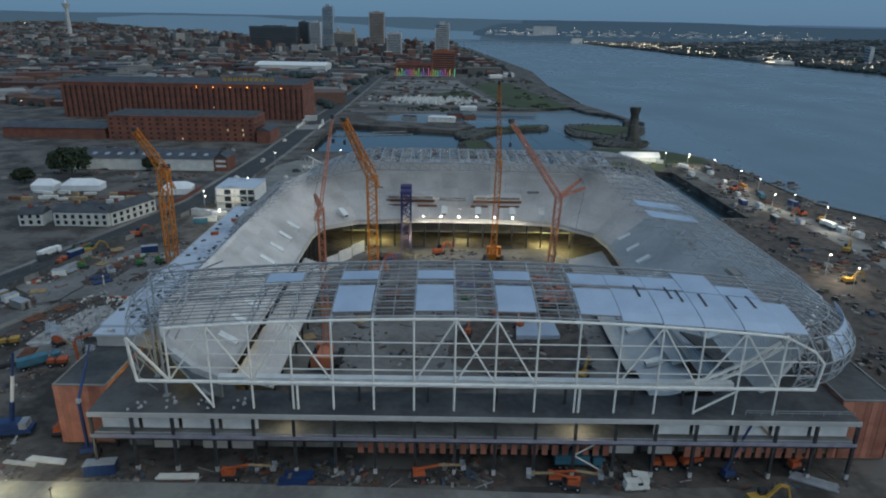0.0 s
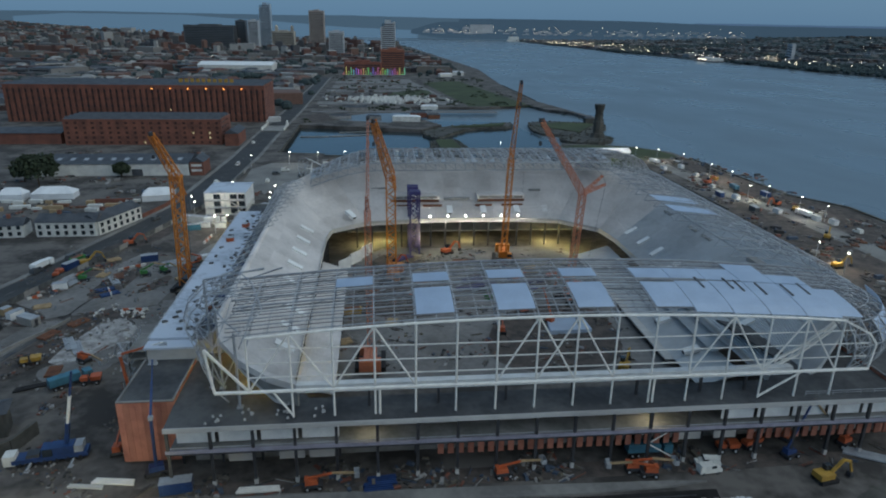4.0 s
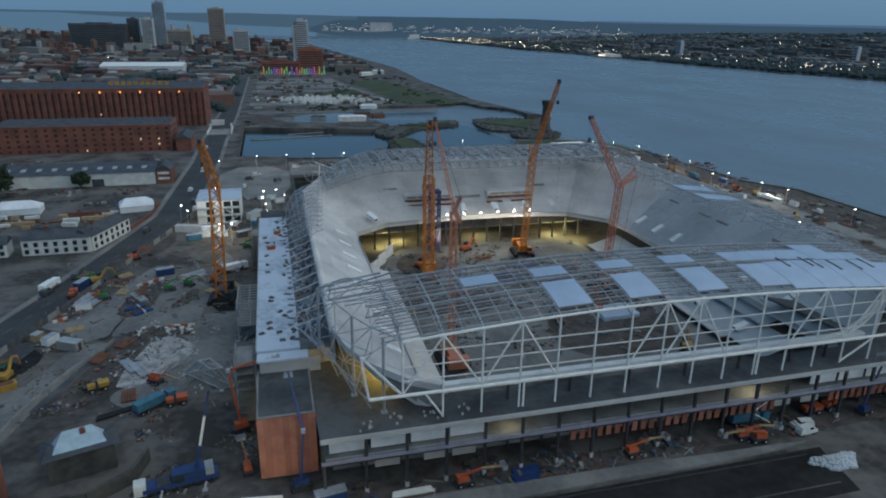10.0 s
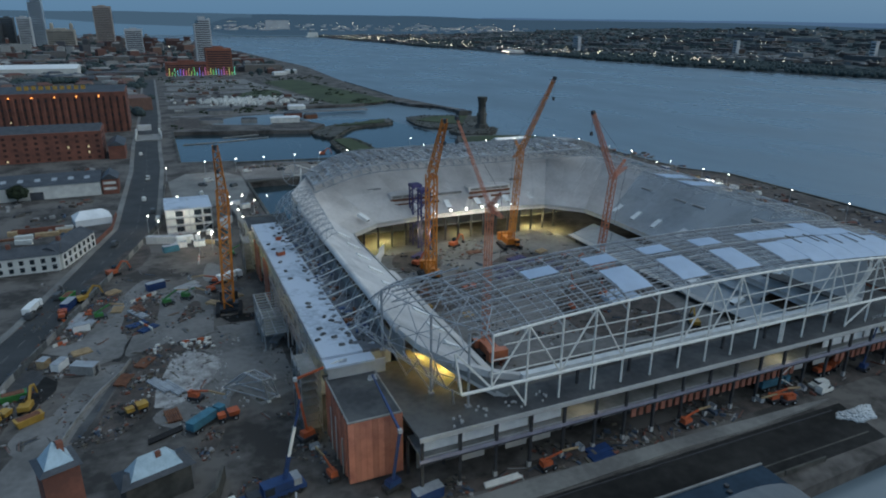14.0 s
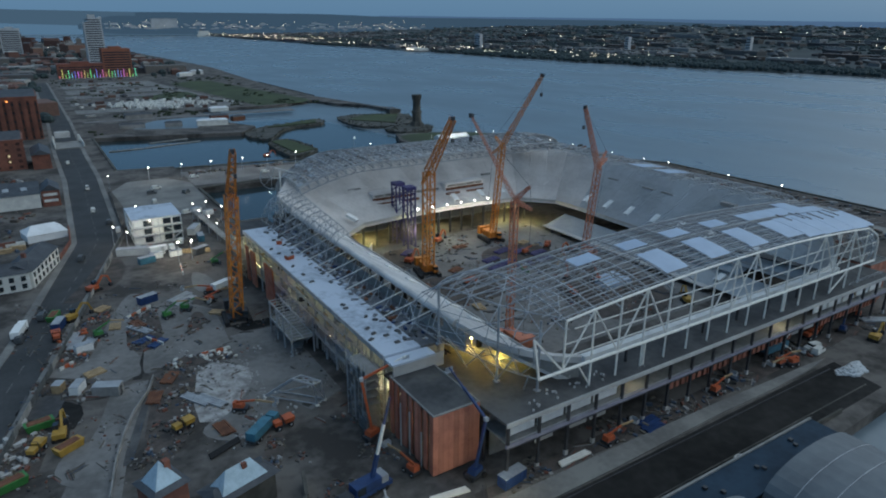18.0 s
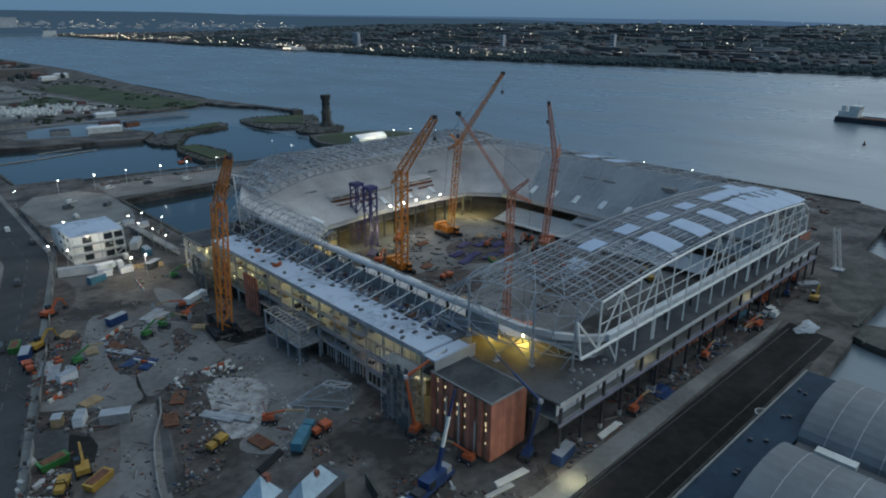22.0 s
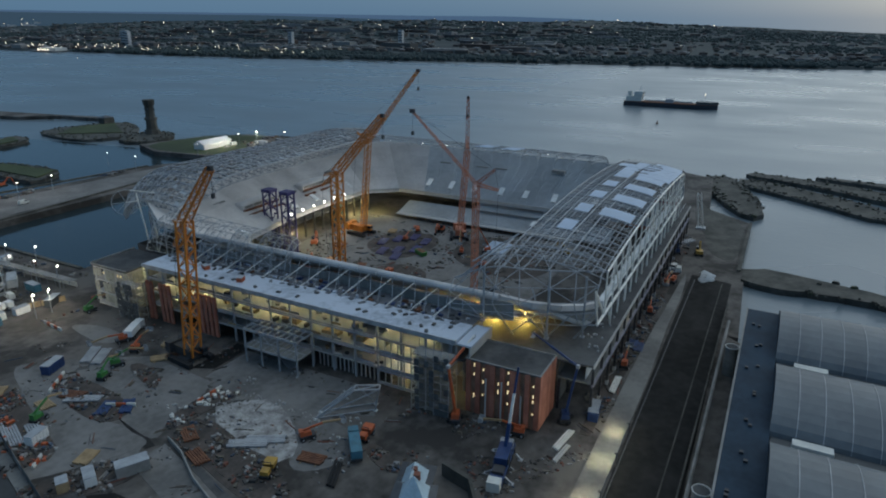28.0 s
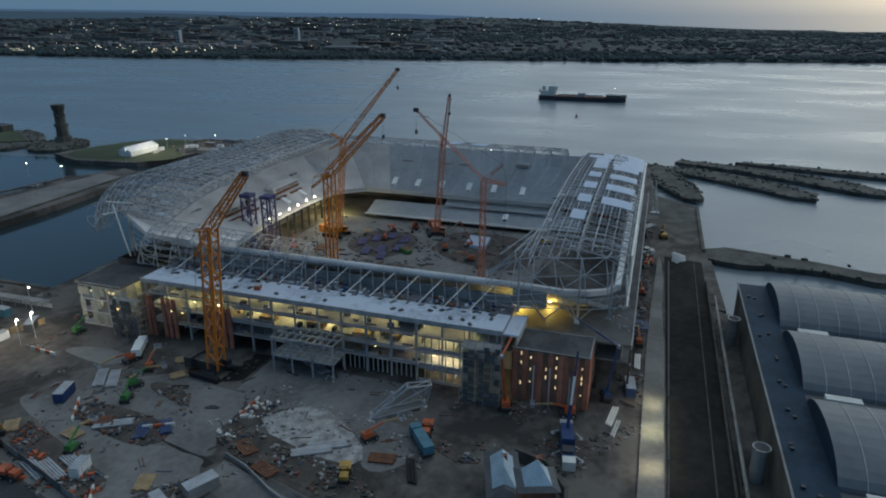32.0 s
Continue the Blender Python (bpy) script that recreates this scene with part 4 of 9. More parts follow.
for (x, y, ix, iy, dz, *kk), (x2, y2, ix2, iy2, dz2, *kk2) in zip(SPATH, SPATH[1:]):
    k, k2 = (kk or [1.0])[0], (kk2 or [1.0])[0]
    a, b = (x + ix * 46 * k, y + iy * 46 * k, 34.6 + dz), (x2 + ix2 * 46 * k2, y2 + iy2 * 46 * k2, 34.6 + dz2)
    gg.beam(a, b, 0.5, 0.7).beam((a[0], a[1], a[2] - 3), (b[0], b[1], b[2] - 3), 0.4).beam(a, (b[0], b[1], b[2] - 3), 0.22).beam(b, (b[0], b[1], b[2] - 3), 0.22)
part("inner_edge_truss", gg, STEEL_GREY, sroof, "pale inner edge truss")
wheel = thing("roof_end_frame", (-62, 275, 20), "round spoked steel end frame of the roof shell", "frame")
cen, ax1, ax2 = Vector((-58, 280, 27.6)), Vector((0.80, -0.60, 0)), Vector((0, 0, 1))
rim = [cen + (ax1 * math.cos(i * math.pi / 8) + ax2 * math.sin(i * math.pi / 8)) * 4.6 for i in range(16)]
for i in range(16):
    if 2 < i < 14:
        part("rim_segment", Geo().tube(rim[i], rim[(i + 1) % 16], 0.12, n=6), STEEL_GREY, wheel)
    if i in (3, 5, 8, 10, 12):
        part("spoke", Geo().tube(cen, rim[i], 0.1, n=6), STEEL_GREY, wheel)
part("chord", Geo().tube(rim[3], cen + Vector((9, -7, 2)), 0.2, n=6), STEEL_WHITE, wheel)
part("chord", Geo().tube(cen, cen + Vector((10, -5, 0)), 0.2, n=6), STEEL_WHITE, wheel)
part("prop", Geo().tube(cen + Vector((3, -2, 3)), (-57, 272, 13.7), 0.26, n=6), STEEL_WHITE, wheel)
part("prop", Geo().tube(cen + Vector((6, -4, 1)), (-52, 274, 13.7), 0.26, n=6), STEEL_WHITE, wheel)
ep = []
for k in range(11):
    ep.append((-66.0, 256 - 5.5 * k, 1, 0, 0.0, 1.0 - 0.05 * k))
shell("terrace_back_frame", "light grey steel frame rising behind the east terrace", ep, [(-4.6, 18.2), (-3.4, 20.8), (-2.2, 23.2), (-0.4, 25.2), (2.2, 26.8), (5.4, 27.8), (9, 28.2)], 1, STEEL_GREY, 0.2)
back_rails = thing("terrace_edge_rails", (-60, 262, 20), "rows of pale rails round the back of the corner terrace", "rails")
for z in (17.0, 19.0, 21.0, 23.0, 25.2):
    gg = Geo()
    crv = [(-64.3, 240), (-64.2, 250), (-62.6, 259), (-58.5, 267), (-53, 274.5), (-46, 281)]
    for a, b in zip(crv, crv[1:]):
        gg.beam((a[0] - 0.4, a[1], z), (b[0] - 0.4, b[1], z + 0.3), 0.1, 0.18)
    part("rail", gg, STEEL_GREY, back_rails)
for x, y in ((-64.6, 245), (-63.5, 255), (-60.6, 263.4), (-56, 271), (-49.5, 277.8)):
    part("post", Geo().beam((x - 0.2, y, 13.7 if y < 272 else 0), (x - 0.2, y, 26), 0.3), STEEL_GREY, back_rails)
edge_strip = thing("roof_edge_cladding", (90, 130, 25), "pale curved cladding strip along the roof edge", "cladding")
pts = arc(66, 140, 27.4, 28.1, 300, 352, 8)
gg = Geo()
for a, b in zip(pts, pts[1:]):
    gg.add([(a[0], a[1], 24), (b[0], b[1], 24), (b[0] + b[2] * 2.4, b[1] + b[3] * 2.4, 28.4), (a[0] + a[2] * 2.4, a[1] + a[3] * 2.4, 28.4),
            (a[0] - .1, a[1], 23.9), (b[0] - .1, b[1], 23.9), (b[0] + b[2] * 2.5, b[1] + b[3] * 2.5, 28.3), (a[0] + a[2] * 2.5, a[1] + a[3] * 2.5, 28.3)], [(0, 1, 2, 3), (7, 6, 5, 4), (3, 2, 6, 7), (0, 4, 5, 1)])
part("cladding_strip", gg, PANEL, edge_strip)
for y0, y1 in ((182.0, 189.0), (194.5, 201.5)):
    single("laid_roof_sheet", Geo().add([(62, y0, 34.9), (76, y0, 33.3), (76, y1, 33.3), (62, y1, 34.9), (62, y0, 34.7), (76, y0, 33.1), (76, y1, 33.1), (62, y1, 34.7)],
                                         [(0, 1, 2, 3), (7, 6, 5, 4), (0, 4, 5, 1), (1, 5, 6, 2), (2, 6, 7, 3), (3, 7, 4, 0)]), PANEL, "pale roof sheets laid across the riverside roof frame", "roof sheet", "riverside roof sheets")

# ---- stadium: terraces ----
EX = -46.0                    # front line of the east upper terrace
FRONT = [(EX, 142, 13.5), (EX, 160, 13.5), (EX, 180, 13.5), (EX, 200, 13.5), (EX, 226, 13.2), (-44.6, 238, 12.5), (-32, 248.6, 12.0), (-10, 251.5, 12.0), (8, 252, 12.0), (26, 251.5, 12.0), (46, 250, 11.6), (60, 240, 10.6), (62.7, 228, 10.0), (62.7, 200, 9.9), (62.7, 180, 9.9), (62.7, 160, 9.9), (62.7, 142, 9.9)]
REAR = [(-63.3, 142, 24), (-63.3, 160, 24), (-63.3, 180, 24), (-63.3, 200, 24), (-63.3, 234, 24), (-63.2, 258, 25.4), (-50, 281, 28.6), (-16, 288, 30), (8, 289, 30), (30, 288, 30), (66, 282, 29.5), (86, 262, 28), (91, 240, 27), (91.5, 205, 27), (91.5, 180, 27), (91.5, 158, 27), (91.5, 142, 27)]
ROWS_N = 48


def tier_part(i0, i1, parent, mat=TERRACE):
    """Stepped precast units between the front and rear lines, in bays and bands with open joints."""
    for i in range(i0, i1):
        f0, f1, r0, r1 = Vector(FRONT[i]), Vector(FRONT[i + 1]), Vector(REAR[i]), Vector(REAR[i + 1])
        bays = max(1, round(((f1 - f0).length + (r1 - r0).length) / 2 / 8.0))
        for q in range(bays):
            e = 0.0012
            ends = [(f0.lerp(f1, u), r0.lerp(r1, u)) for u in (q / bays + e, (q + 1) / bays - e)]
            for band2 in range(4):
                cols = []
                for f, r2 in ends:
                    j0, j1 = band2 * ROWS_N // 4, (band2 + 1) * ROWS_N // 4
                    base, head = f.lerp(r2, j0 / ROWS_N + (0.002 if band2 else 0)), f.lerp(r2, j1 / ROWS_N)
                    col = [base - Vector((0, 0, 1.1))]
                    for j in range(j0, j1):
                        p0, p1 = f.lerp(r2, j / ROWS_N), f.lerp(r2, (j + 1) / ROWS_N)
                        if j == j0:
                            p0 = base
                        col += [Vector((p0.x, p0.y, p0.z)), Vector((p0.x, p0.y, p1.z))]
                    col += [head, head - Vector((0, 0, 1.6))]
                    cols.append(col)
                n = len(cols[0])
                faces = [(j, n + j, n + (j + 1) % n, (j + 1) % n) for j in range(n)] + [tuple(range(n - 1, -1, -1)), tuple(range(n, 2 * n))]
                part("terrace_unit", Geo().add(cols[0] + cols[1], faces), mat, parent)


# the north ends: rows run on straight and stop at a curved cut
for y, x in ((142, -63.3), (136, -63.0), (128.5, -60.6), (122.5, -56.0), (118.4, -50.0), (116.6, -46.4)):
    FRONT.append((EX, y, 13.5))
    REAR.append((x, y, 13.5 + (EX - x) * 0.607))
for y, x in ((142, 91.5), (135, 88.0), (128, 81.0), (122, 72.5), (118.4, 64.6)):
    FRONT.append((62.7, y, 9.9))
    REAR.append((x, y, 9.9 + (x - 62.7) * 0.594))


def front_wall(i0, i1, parent):
    for i in range(i0, i1):
        part("front_parapet", Geo().beam(Vector(FRONT[i]) + Vector((0, 0, 0.3)), Vector(FRONT[i + 1]) + Vector((0, 0, 0.3)), 0.25, 1.0), CONC, parent)


east = thing("east_terrace", (-54, 190, 0), "stepped precast concrete upper terrace with white stair boxes", "terrace")
tier_part(0, 4, east)
tier_part(17, 22, east)
front_wall(0, 4, east)
front_wall(17, 22, east)
south = thing("south_terrace", (8, 270, 0), "stepped precast concrete upper terrace above a lit dark void", "terrace")
tier_part(4, 12, south)
front_wall(4, 12, south)
west = thing("west_terrace", (77, 190, 0), "broad stepped concrete upper terrace on the river side", "terrace")
tier_part(12, 16, west, WEST_CONC)
tier_part(23, 27, west, WEST_CONC)
front_wall(12, 16, west)
front_wall(23, 27, west)


def vomitory(parent, x, y, z, dx, dy, slope):
    p = (x - dx * 2.1, y - dy * 2.1, z - slope * 2.1 + 0.15)
    q = (x + dx * 2.1, y + dy * 2.1, z + slope * 2.1 + 0.15)
    box = part("stair_box", Geo().beam(p, q, 2.3, 1.1), WHITE, parent, "white wrapped stair opening")
    # thin dark plate on the solid box paints the shaded stair mouth
    part("doorway_shade", Geo().beam((p[0] - dx * 0.06, p[1] - dy * 0.06, p[2] - slope * 0.06), p, 1.5, 0.8), DECK, box)


for y in (174.5, 187, 199, 211, 223):
    vomitory(east, -52.6, y, 17.5, -1, 0, 0.607)
for y in (138, 148, 158):
    vomitory(east, -49.5, y, 15.6, -1, 0, 0.607)
for x in (-24, -12, 2, 16, 30, 42):
    vomitory(south, x, 257, 14.6, 0, 1, 0.49)
vomitory(south, -38, 247, 16.0, -0.7, 0.7, 0.5)
for y in (147, 165, 178.5, 190.5, 204, 216, 228, 240, 247):
    vomitory(west, 68.6, y, 13.4, 1, 0, 0.594)
# solid dark blocks paint the shade of gaps in the terrace
for y, z in ((168, 23), (196, 21), (206, 21), (226, 21)):
    part("terrace_gap", Geo().rbox(82, y, z - 0.8, 2.5, 6, 1.3, 0), CONC_DARK, west, "dark block for the shade of a terrace gap")
# hospitality front on the south terrace; dark front panels paint recess shade
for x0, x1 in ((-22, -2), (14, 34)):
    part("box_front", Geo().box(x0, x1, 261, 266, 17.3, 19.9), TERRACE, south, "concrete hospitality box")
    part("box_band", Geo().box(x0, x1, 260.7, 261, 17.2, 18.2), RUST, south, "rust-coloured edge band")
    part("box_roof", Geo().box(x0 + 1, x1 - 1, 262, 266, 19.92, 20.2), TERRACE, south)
    part("box_opening", Geo().box(x0 + 0.8, x1 - 0.8, 260.75, 261.0, 18.6, 19.6), CONC_DARK, south, "dark panel for the shade in the open box front")
    for x in (x0 + 5, x0 + 10, x0 + 15):
        part("box_mullion", Geo().box(x, x + 0.5, 260.6, 260.74, 18.3, 19.9), CONC, south)
# rust rails, and dark bars that paint recess shade on the rows
for x0, x1, y, z in ((-21, -13, 258.6, 15.9), (-9, -1, 258.6, 15.9), (13, 20, 258.6, 15.9), (24, 33, 258.6, 15.9), (0, 11, 262, 18.0), (-30, -24, 268, 21.0), (37, 42, 266, 20.4)):
    part("terrace_slot", Geo().box(x0, x1, y, y + 1.0, z - 0.2, z + 0.6), RUST if z < 16 else CONC_DARK, south, "solid bar across the terrace rows, dark ones for recess shade")
# under the terraces: columns, back walls, lower terrace
under = thing("under_terrace_frame", (8, 262, 0), "dark columns and walls coloured shade-dark under the upper terraces", "frame")
# walls take the dark deck colour to paint the shade of the void
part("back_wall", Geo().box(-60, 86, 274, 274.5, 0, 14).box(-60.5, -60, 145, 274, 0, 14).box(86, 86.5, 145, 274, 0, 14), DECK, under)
part("mid_floor", Geo().box(-40, 58, 258, 273.9, 5.2, 5.6), CONC_DARK, under)
for x in range(-36, 60, 6):
    part("column", Geo().box(x - 0.35, x + 0.35, 254, 254.7, 0, 11.6), STEEL_DARK, under)
for y in range(150, 240, 8):
    part("column", Geo().box(-47, -46.3, y, y + 0.7, 0, 12.6), STEEL_DARK, under)
for k, y in enumerate((228, 236, 244)):
    part("hoarding", Geo().rbox(-40 + k * 4, y, 0, 0.3, 7, 4.6, -35), WHITE, under, "white hoarding panel")
lower = thing("lower_west_terrace", (55, 190, 0), "pale stepped lower terrace beside the pitch", "terrace")


def stair(x0, z0, n, run, rise, y0, y1):
    prof = [(x0, z0 - 0.3)]
    for j in range(n):
        prof += [(x0 + j * run, z0 + j * rise), (x0 + (j + 1) * run, z0 + j * rise)]
    prof.append((x0 + n * run, z0 - 0.3 + (n - 1) * rise))
    m3 = len(prof)
    return Geo().add([(x, y0, z) for x, z in prof] + [(x, y1, z) for x, z in prof], [(i, (i + 1) % m3, m3 + (i + 1) % m3, m3 + i) for i in range(m3)] + [tuple(range(m3 - 1, -1, -1)), tuple(range(m3, 2 * m3))])


part("stepped_terrace", stair(52, 2.2, 20, 0.55, 0.16, 150, 236), WEST_CONC, lower)
part("stepped_terrace", stair(60, 6.3, 16, 0.5, 0.15, 146, 200), WEST_CONC, lower)
part("front_slab", Geo().box(49.5, 52, 150, 236, 1.7, 2.1), CONC, lower)
for y in range(152, 236, 6):
    part("prop", Geo().box(50, 50.4, y, y + 0.4, 0, 1.7).box(55, 55.4, y, y + 0.4, 0, 2.4), STEEL_DARK, lower)
part("stepped_terrace", stair(52, 2.2, 20, 0.55, 0.16, 136, 149.9), WEST_CONC, lower)
vomitory(lower, 56.6, 150.6, 4.2, 1, 0, 0.29)
vomitory(lower, 57, 170, 3.9, 1, 0, 0.29)
for y in range(138, 150, 6):
    part("prop", Geo().box(55, 55.4, y, y + 0.4, 0, 2.4), STEEL_DARK, lower)
elow = thing("lower_east_terrace", (-42, 172, 0), "pale stepped lower terrace in front of the east stand", "terrace")
for y0 in range(132, 212, 8):
    prof = []
    for j in range(9):
        prof += [(-38 - j * 0.95, 6.6 + j * 0.36), (-38 - (j + 1) * 0.95, 6.6 + j * 0.36)]
    prof = [(-38, 6.0)] + prof + [(-46.55, 8.6)]
    m3 = len(prof)
    part("terrace_unit", Geo().add([(x, y0 + 0.03, z) for x, z in prof] + [(x, y0 + 7.97, z) for x, z in prof], [(i, (i + 1) % m3, m3 + (i + 1) % m3, m3 + i) for i in range(m3)] + [tuple(range(m3 - 1, -1, -1)), tuple(range(m3, 2 * m3))]), TERRACE, elow)
    part("column", Geo().box(-39, -38.5, y0 + 3.6, y0 + 4.1, 0, 6.05), STEEL_DARK, elow)
    part("column", Geo().box(-45.6, -45.1, y0 + 3.6, y0 + 4.1, 0, 8.2), STEEL_DARK, elow)

# ---- stadium: east stand ----
es = thing("east_stand", (-72, 192, 0), "half-built east stand with lit open floors below a pale membrane roof", "building")
part("roof_slab", Geo().box(-80, -70.6, 139.8, 246.5, 17.4, 18.1), MEMBRANE, es, "pale blue-grey membrane roof with scattered gear")
part("bare_roof_deck", Geo().box(-70.6, -63.8, 139.8, 246.5, 17.2, 17.9), BARE_DECK, es, "bare dark roof deck under the struts")
rd = random.Random(19)
for k in range(150):
    x, y = rd.uniform(-70.2, -65.2), rd.uniform(142, 245)
    part("deck_gear", Geo().rbox(x, y, 17.9, rd.uniform(0.5, 1.8), rd.uniform(0.3, 1.0), rd.uniform(0.15, 0.7), rd.choice((0, 90, 20)) + rd.gauss(0, 8)), rd.choice((STEEL_GREY, DECK, MEMBRANE, RUST, BLUE, CONC)), es)
for k in range(26):
    y = 144 + k * 3.9
    x = -71.4 + rd.uniform(-0.9, 0.5)
    part("membrane_roll", Geo().rbox(x, y, 18.1, rd.uniform(0.8, 2.2), rd.uniform(0.5, 1.6), 0.12, rd.uniform(0, 180)), BARE_DECK, es)
part("roof_edge", Geo().box(-80.25, -80.0, 139.7, 246.6, 17.0, 18.25), STEEL_GREY, es)
part("roof_low_corner", Geo().box(-80, -69, 135.8, 139.5, 17.1, 17.6), MEMBRANE, es, "pale lower roof sheet")
part("low_end_wall", Geo().box(-79.5, -66.5, 136.3, 136.6, 13.8, 17.05), CONC, es, "pale lit wall under the low roof")
for z in (4.4, 8.9, 13.1):
    part("floor_slab", Geo().box(-79.2, -65.5, 147 if z < 12 else 140, 246, z, z + 0.4), CONC, es)
part("end_wall", Geo().box(-79, -64, 140.0, 140.3, 13.7, 17.3), CONC, es, "pale end wall above the deck")
# added wall; stops the deck lamps glowing through below the gutter
part("rear_upstand", Geo().box(-63.75, -63.35, 132, 141, 18.2, 22.8), CONC_DARK, es)
part("rear_wall", Geo().box(-66, -65.6, 140, 246, 0, 17.3), CONC, es, "pale interior wall")
for i, y in enumerate(range(141, 247, 7)):
    part("column", Geo().box(-79.2, -78.7, y, y + 0.5, 0, 17.3), STEEL_GREY, es)
    part("inner_column", Geo().box(-72.2, -71.7, y, y + 0.5, 0, 17.3), STEEL_GREY, es)
for y0 in (146.5, 150.3, 154.1, 157.9):
    for z0 in (0.3, 4.8, 9.3):
        part("window_bay", Geo().box(-79.5, -79.3, y0, y0 + 0.25, z0, z0 + 4).box(-79.5, -79.3, y0 + 1.8, y0 + 2.0, z0, z0 + 4).box(-79.5, -79.3, y0, y0 + 3.6, z0 + 3.7, z0 + 4.1).box(-79.5, -79.3, y0 + 0.3, y0 + 3.6, z0, z0 + 0.8), STEEL_GREY, es)
pm = Geo().box(0, 0.5, 0, 1.1, 0, 12.6).mesh("brick_pier")
pm.materials.append(CLAD)
for y in [217.5, 219.3, 221.1, 222.9, 224.5, 236.2, 238.0, 239.8, 243.8, 245.4]:
    ob = part("brick_pier", pm, CLAD, es, "brown-red brick pier")
    ob.matrix_basis = pose(-79.9, y, 0)
part("spandrel", Geo().box(-79.6, -79.3, 163, 217, 12.8, 13.2).box(-79.6, -79.3, 163, 183, 8.5, 8.9).box(-79.6, -79.3, 200, 217, 8.5, 8.9), STEEL_GREY, es)
part("timber_pack", Geo().box(-77, -74, 168, 172, 9.3, 10.6), TIMBER, es)
part("timber_pack", Geo().box(-77.5, -75, 176, 181, 9.3, 10.2), TIMBER, es)
part("timber_pack", Geo().box(-77, -74.5, 190, 195, 9.3, 10.8), TIMBER, es)
part("timber_pack", Geo().box(-77, -75, 205, 210, 9.3, 10.3), TIMBER, es)
for y in range(136, 242, 6):
    part("top_gutter", Geo().tube((-63.4, y + 0.06, 23.5), (-63.4, min(242, y + 6) - 0.06, 23.5), 0.9, n=10), TERRACE, es, "thick pale gutter tube")
for i, y in enumerate(range(146, 242, 7)):
    part("raking_strut", Geo().tube((-63.6, y, 22.9), (-71.2, y + 4.6, 18.2), 0.15, n=6), STEEL_WHITE, es)
    part("raking_strut", Geo().tube((-63.6, y + 3.4, 22.9), (-69.4, y + 1.2, 18.1), 0.1, n=6), STEEL_GREY, es)
    part("strut_post", Geo().tube((-66.4, y + 2.2, 18.0), (-66.0, y + 2.2, 21.4), 0.09, n=6), STEEL_GREY, es)
    part("strut_tie", Geo().tube((-63.6, y, 22.8), (-66.4, y - 1.4, 18.2), 0.12, n=6), STEEL_GREY, es)
part("rear_face", Geo().box(-63.75, -63.35, 141, 240, 17.4, 20.6), CONC_DARK, es)
r = random.Random(88)
for z in (4.8, 9.3, 13.5):
    for k in range(24):
        y = 163 + k * 3.4
        if y < 244 and r.random() < 0.6:
            part("edge_guard", Geo().box(-79.35, -79.3, y, y + 3.0, z + 0.45, z + 1.05), r.choice((STEEL_GREY, CONC_DARK, TIMBER)), es)
        if y < 240 and r.random() < 0.5:
            part("floor_load", Geo().rbox(-76.5 + r.uniform(-1.5, 2), y, z, r.uniform(0.8, 1.8), r.uniform(0.8, 2.4), r.uniform(0.4, 1.3), r.uniform(0, 90)), r.choice((TIMBER, CONC_DARK, STEEL_GREY, DECK)), es)
# random dark plates on the solid inner wall paint unlit openings
for z in (0.3, 4.85, 9.35, 13.55):
    for k in range(20):
        y = 142 + k * 5.1 + r.uniform(-1, 1)
        if r.random() < 0.55:
            part("wall_opening", Geo().box(-66.08, -66.0, y, y + r.uniform(1.2, 3.4), z, z + r.uniform(2.2, 3.2)), r.choice((DECK, CONC_DARK, DECK)), es, "dark plate for the shade of an inner wall opening")
        if r.random() < 0.35:
            part("partition", Geo().box(-77.5 + r.uniform(0, 4), -66.1, y, y + 0.18, z, z + 3.6), r.choice((CONC, CONC_DARK, WHITE)), es, "half-built partition")
        if r.random() < 0.5:
            part("service_duct", Geo().box(-77 + r.uniform(0, 8), -76.3 + r.uniform(0, 1), y, y + r.uniform(2, 5), z + 3.3, z + 3.7), STEEL_GREY, es)
for k in range(28):
    y, z = r.uniform(150, 243), r.choice((5.2, 9.7, 13.9))
    part("bare_worklight", Geo().box(-78.6, -78.5, y, y + 0.25, z + 2.6, z + 2.8), LAMP_WARM, es, "bare warm worklight")
for k in range(14):
    y = 164 + k * 1.35
    part("slim_column", Geo().box(-78.2, -77.9, y * 1.0, y + 0.28, 0, 4.4), CONC, es, "pale ground floor column")
porch = thing("entrance_frame", (-83, 191, 0), "open grey steel entrance frame with two floors", "frame")
part("floor", Geo().box(-86.6, -79.7, 182, 200.4, 4.7, 4.95), CONC_DARK, porch)
for z in (4.6, 9.8):
    for x in (-86.8, -83.4, -80.2):
        part("beam", Geo().box(x, x + 0.3, 182, 200.4, z, z + 0.45), STEEL_GREY, porch)
    for k in range(10):
        part("joist", Geo().box(-86.5, -80.2, 182.1 + k * 2.0, 182.3 + k * 2.0, z + 0.1, z + 0.4), STEEL_GREY, porch)
for k in range(4):
    part("brace", Geo().beam((-86.6, 182.4 + k * 6, 5.1 if k % 2 else 9.7), (-86.6, 188.2 + k * 6 if k < 3 else 200, 9.7 if k % 2 else 5.1), 0.14), STEEL_GREY, porch)
for y in (182.2, 188.2, 194.2, 199.8):
    for x in (-86.8, -80.4):
        part("post", Geo().box(x, x + 0.4, y, y + 0.4, 0, 9.8), STEEL_GREY, porch)
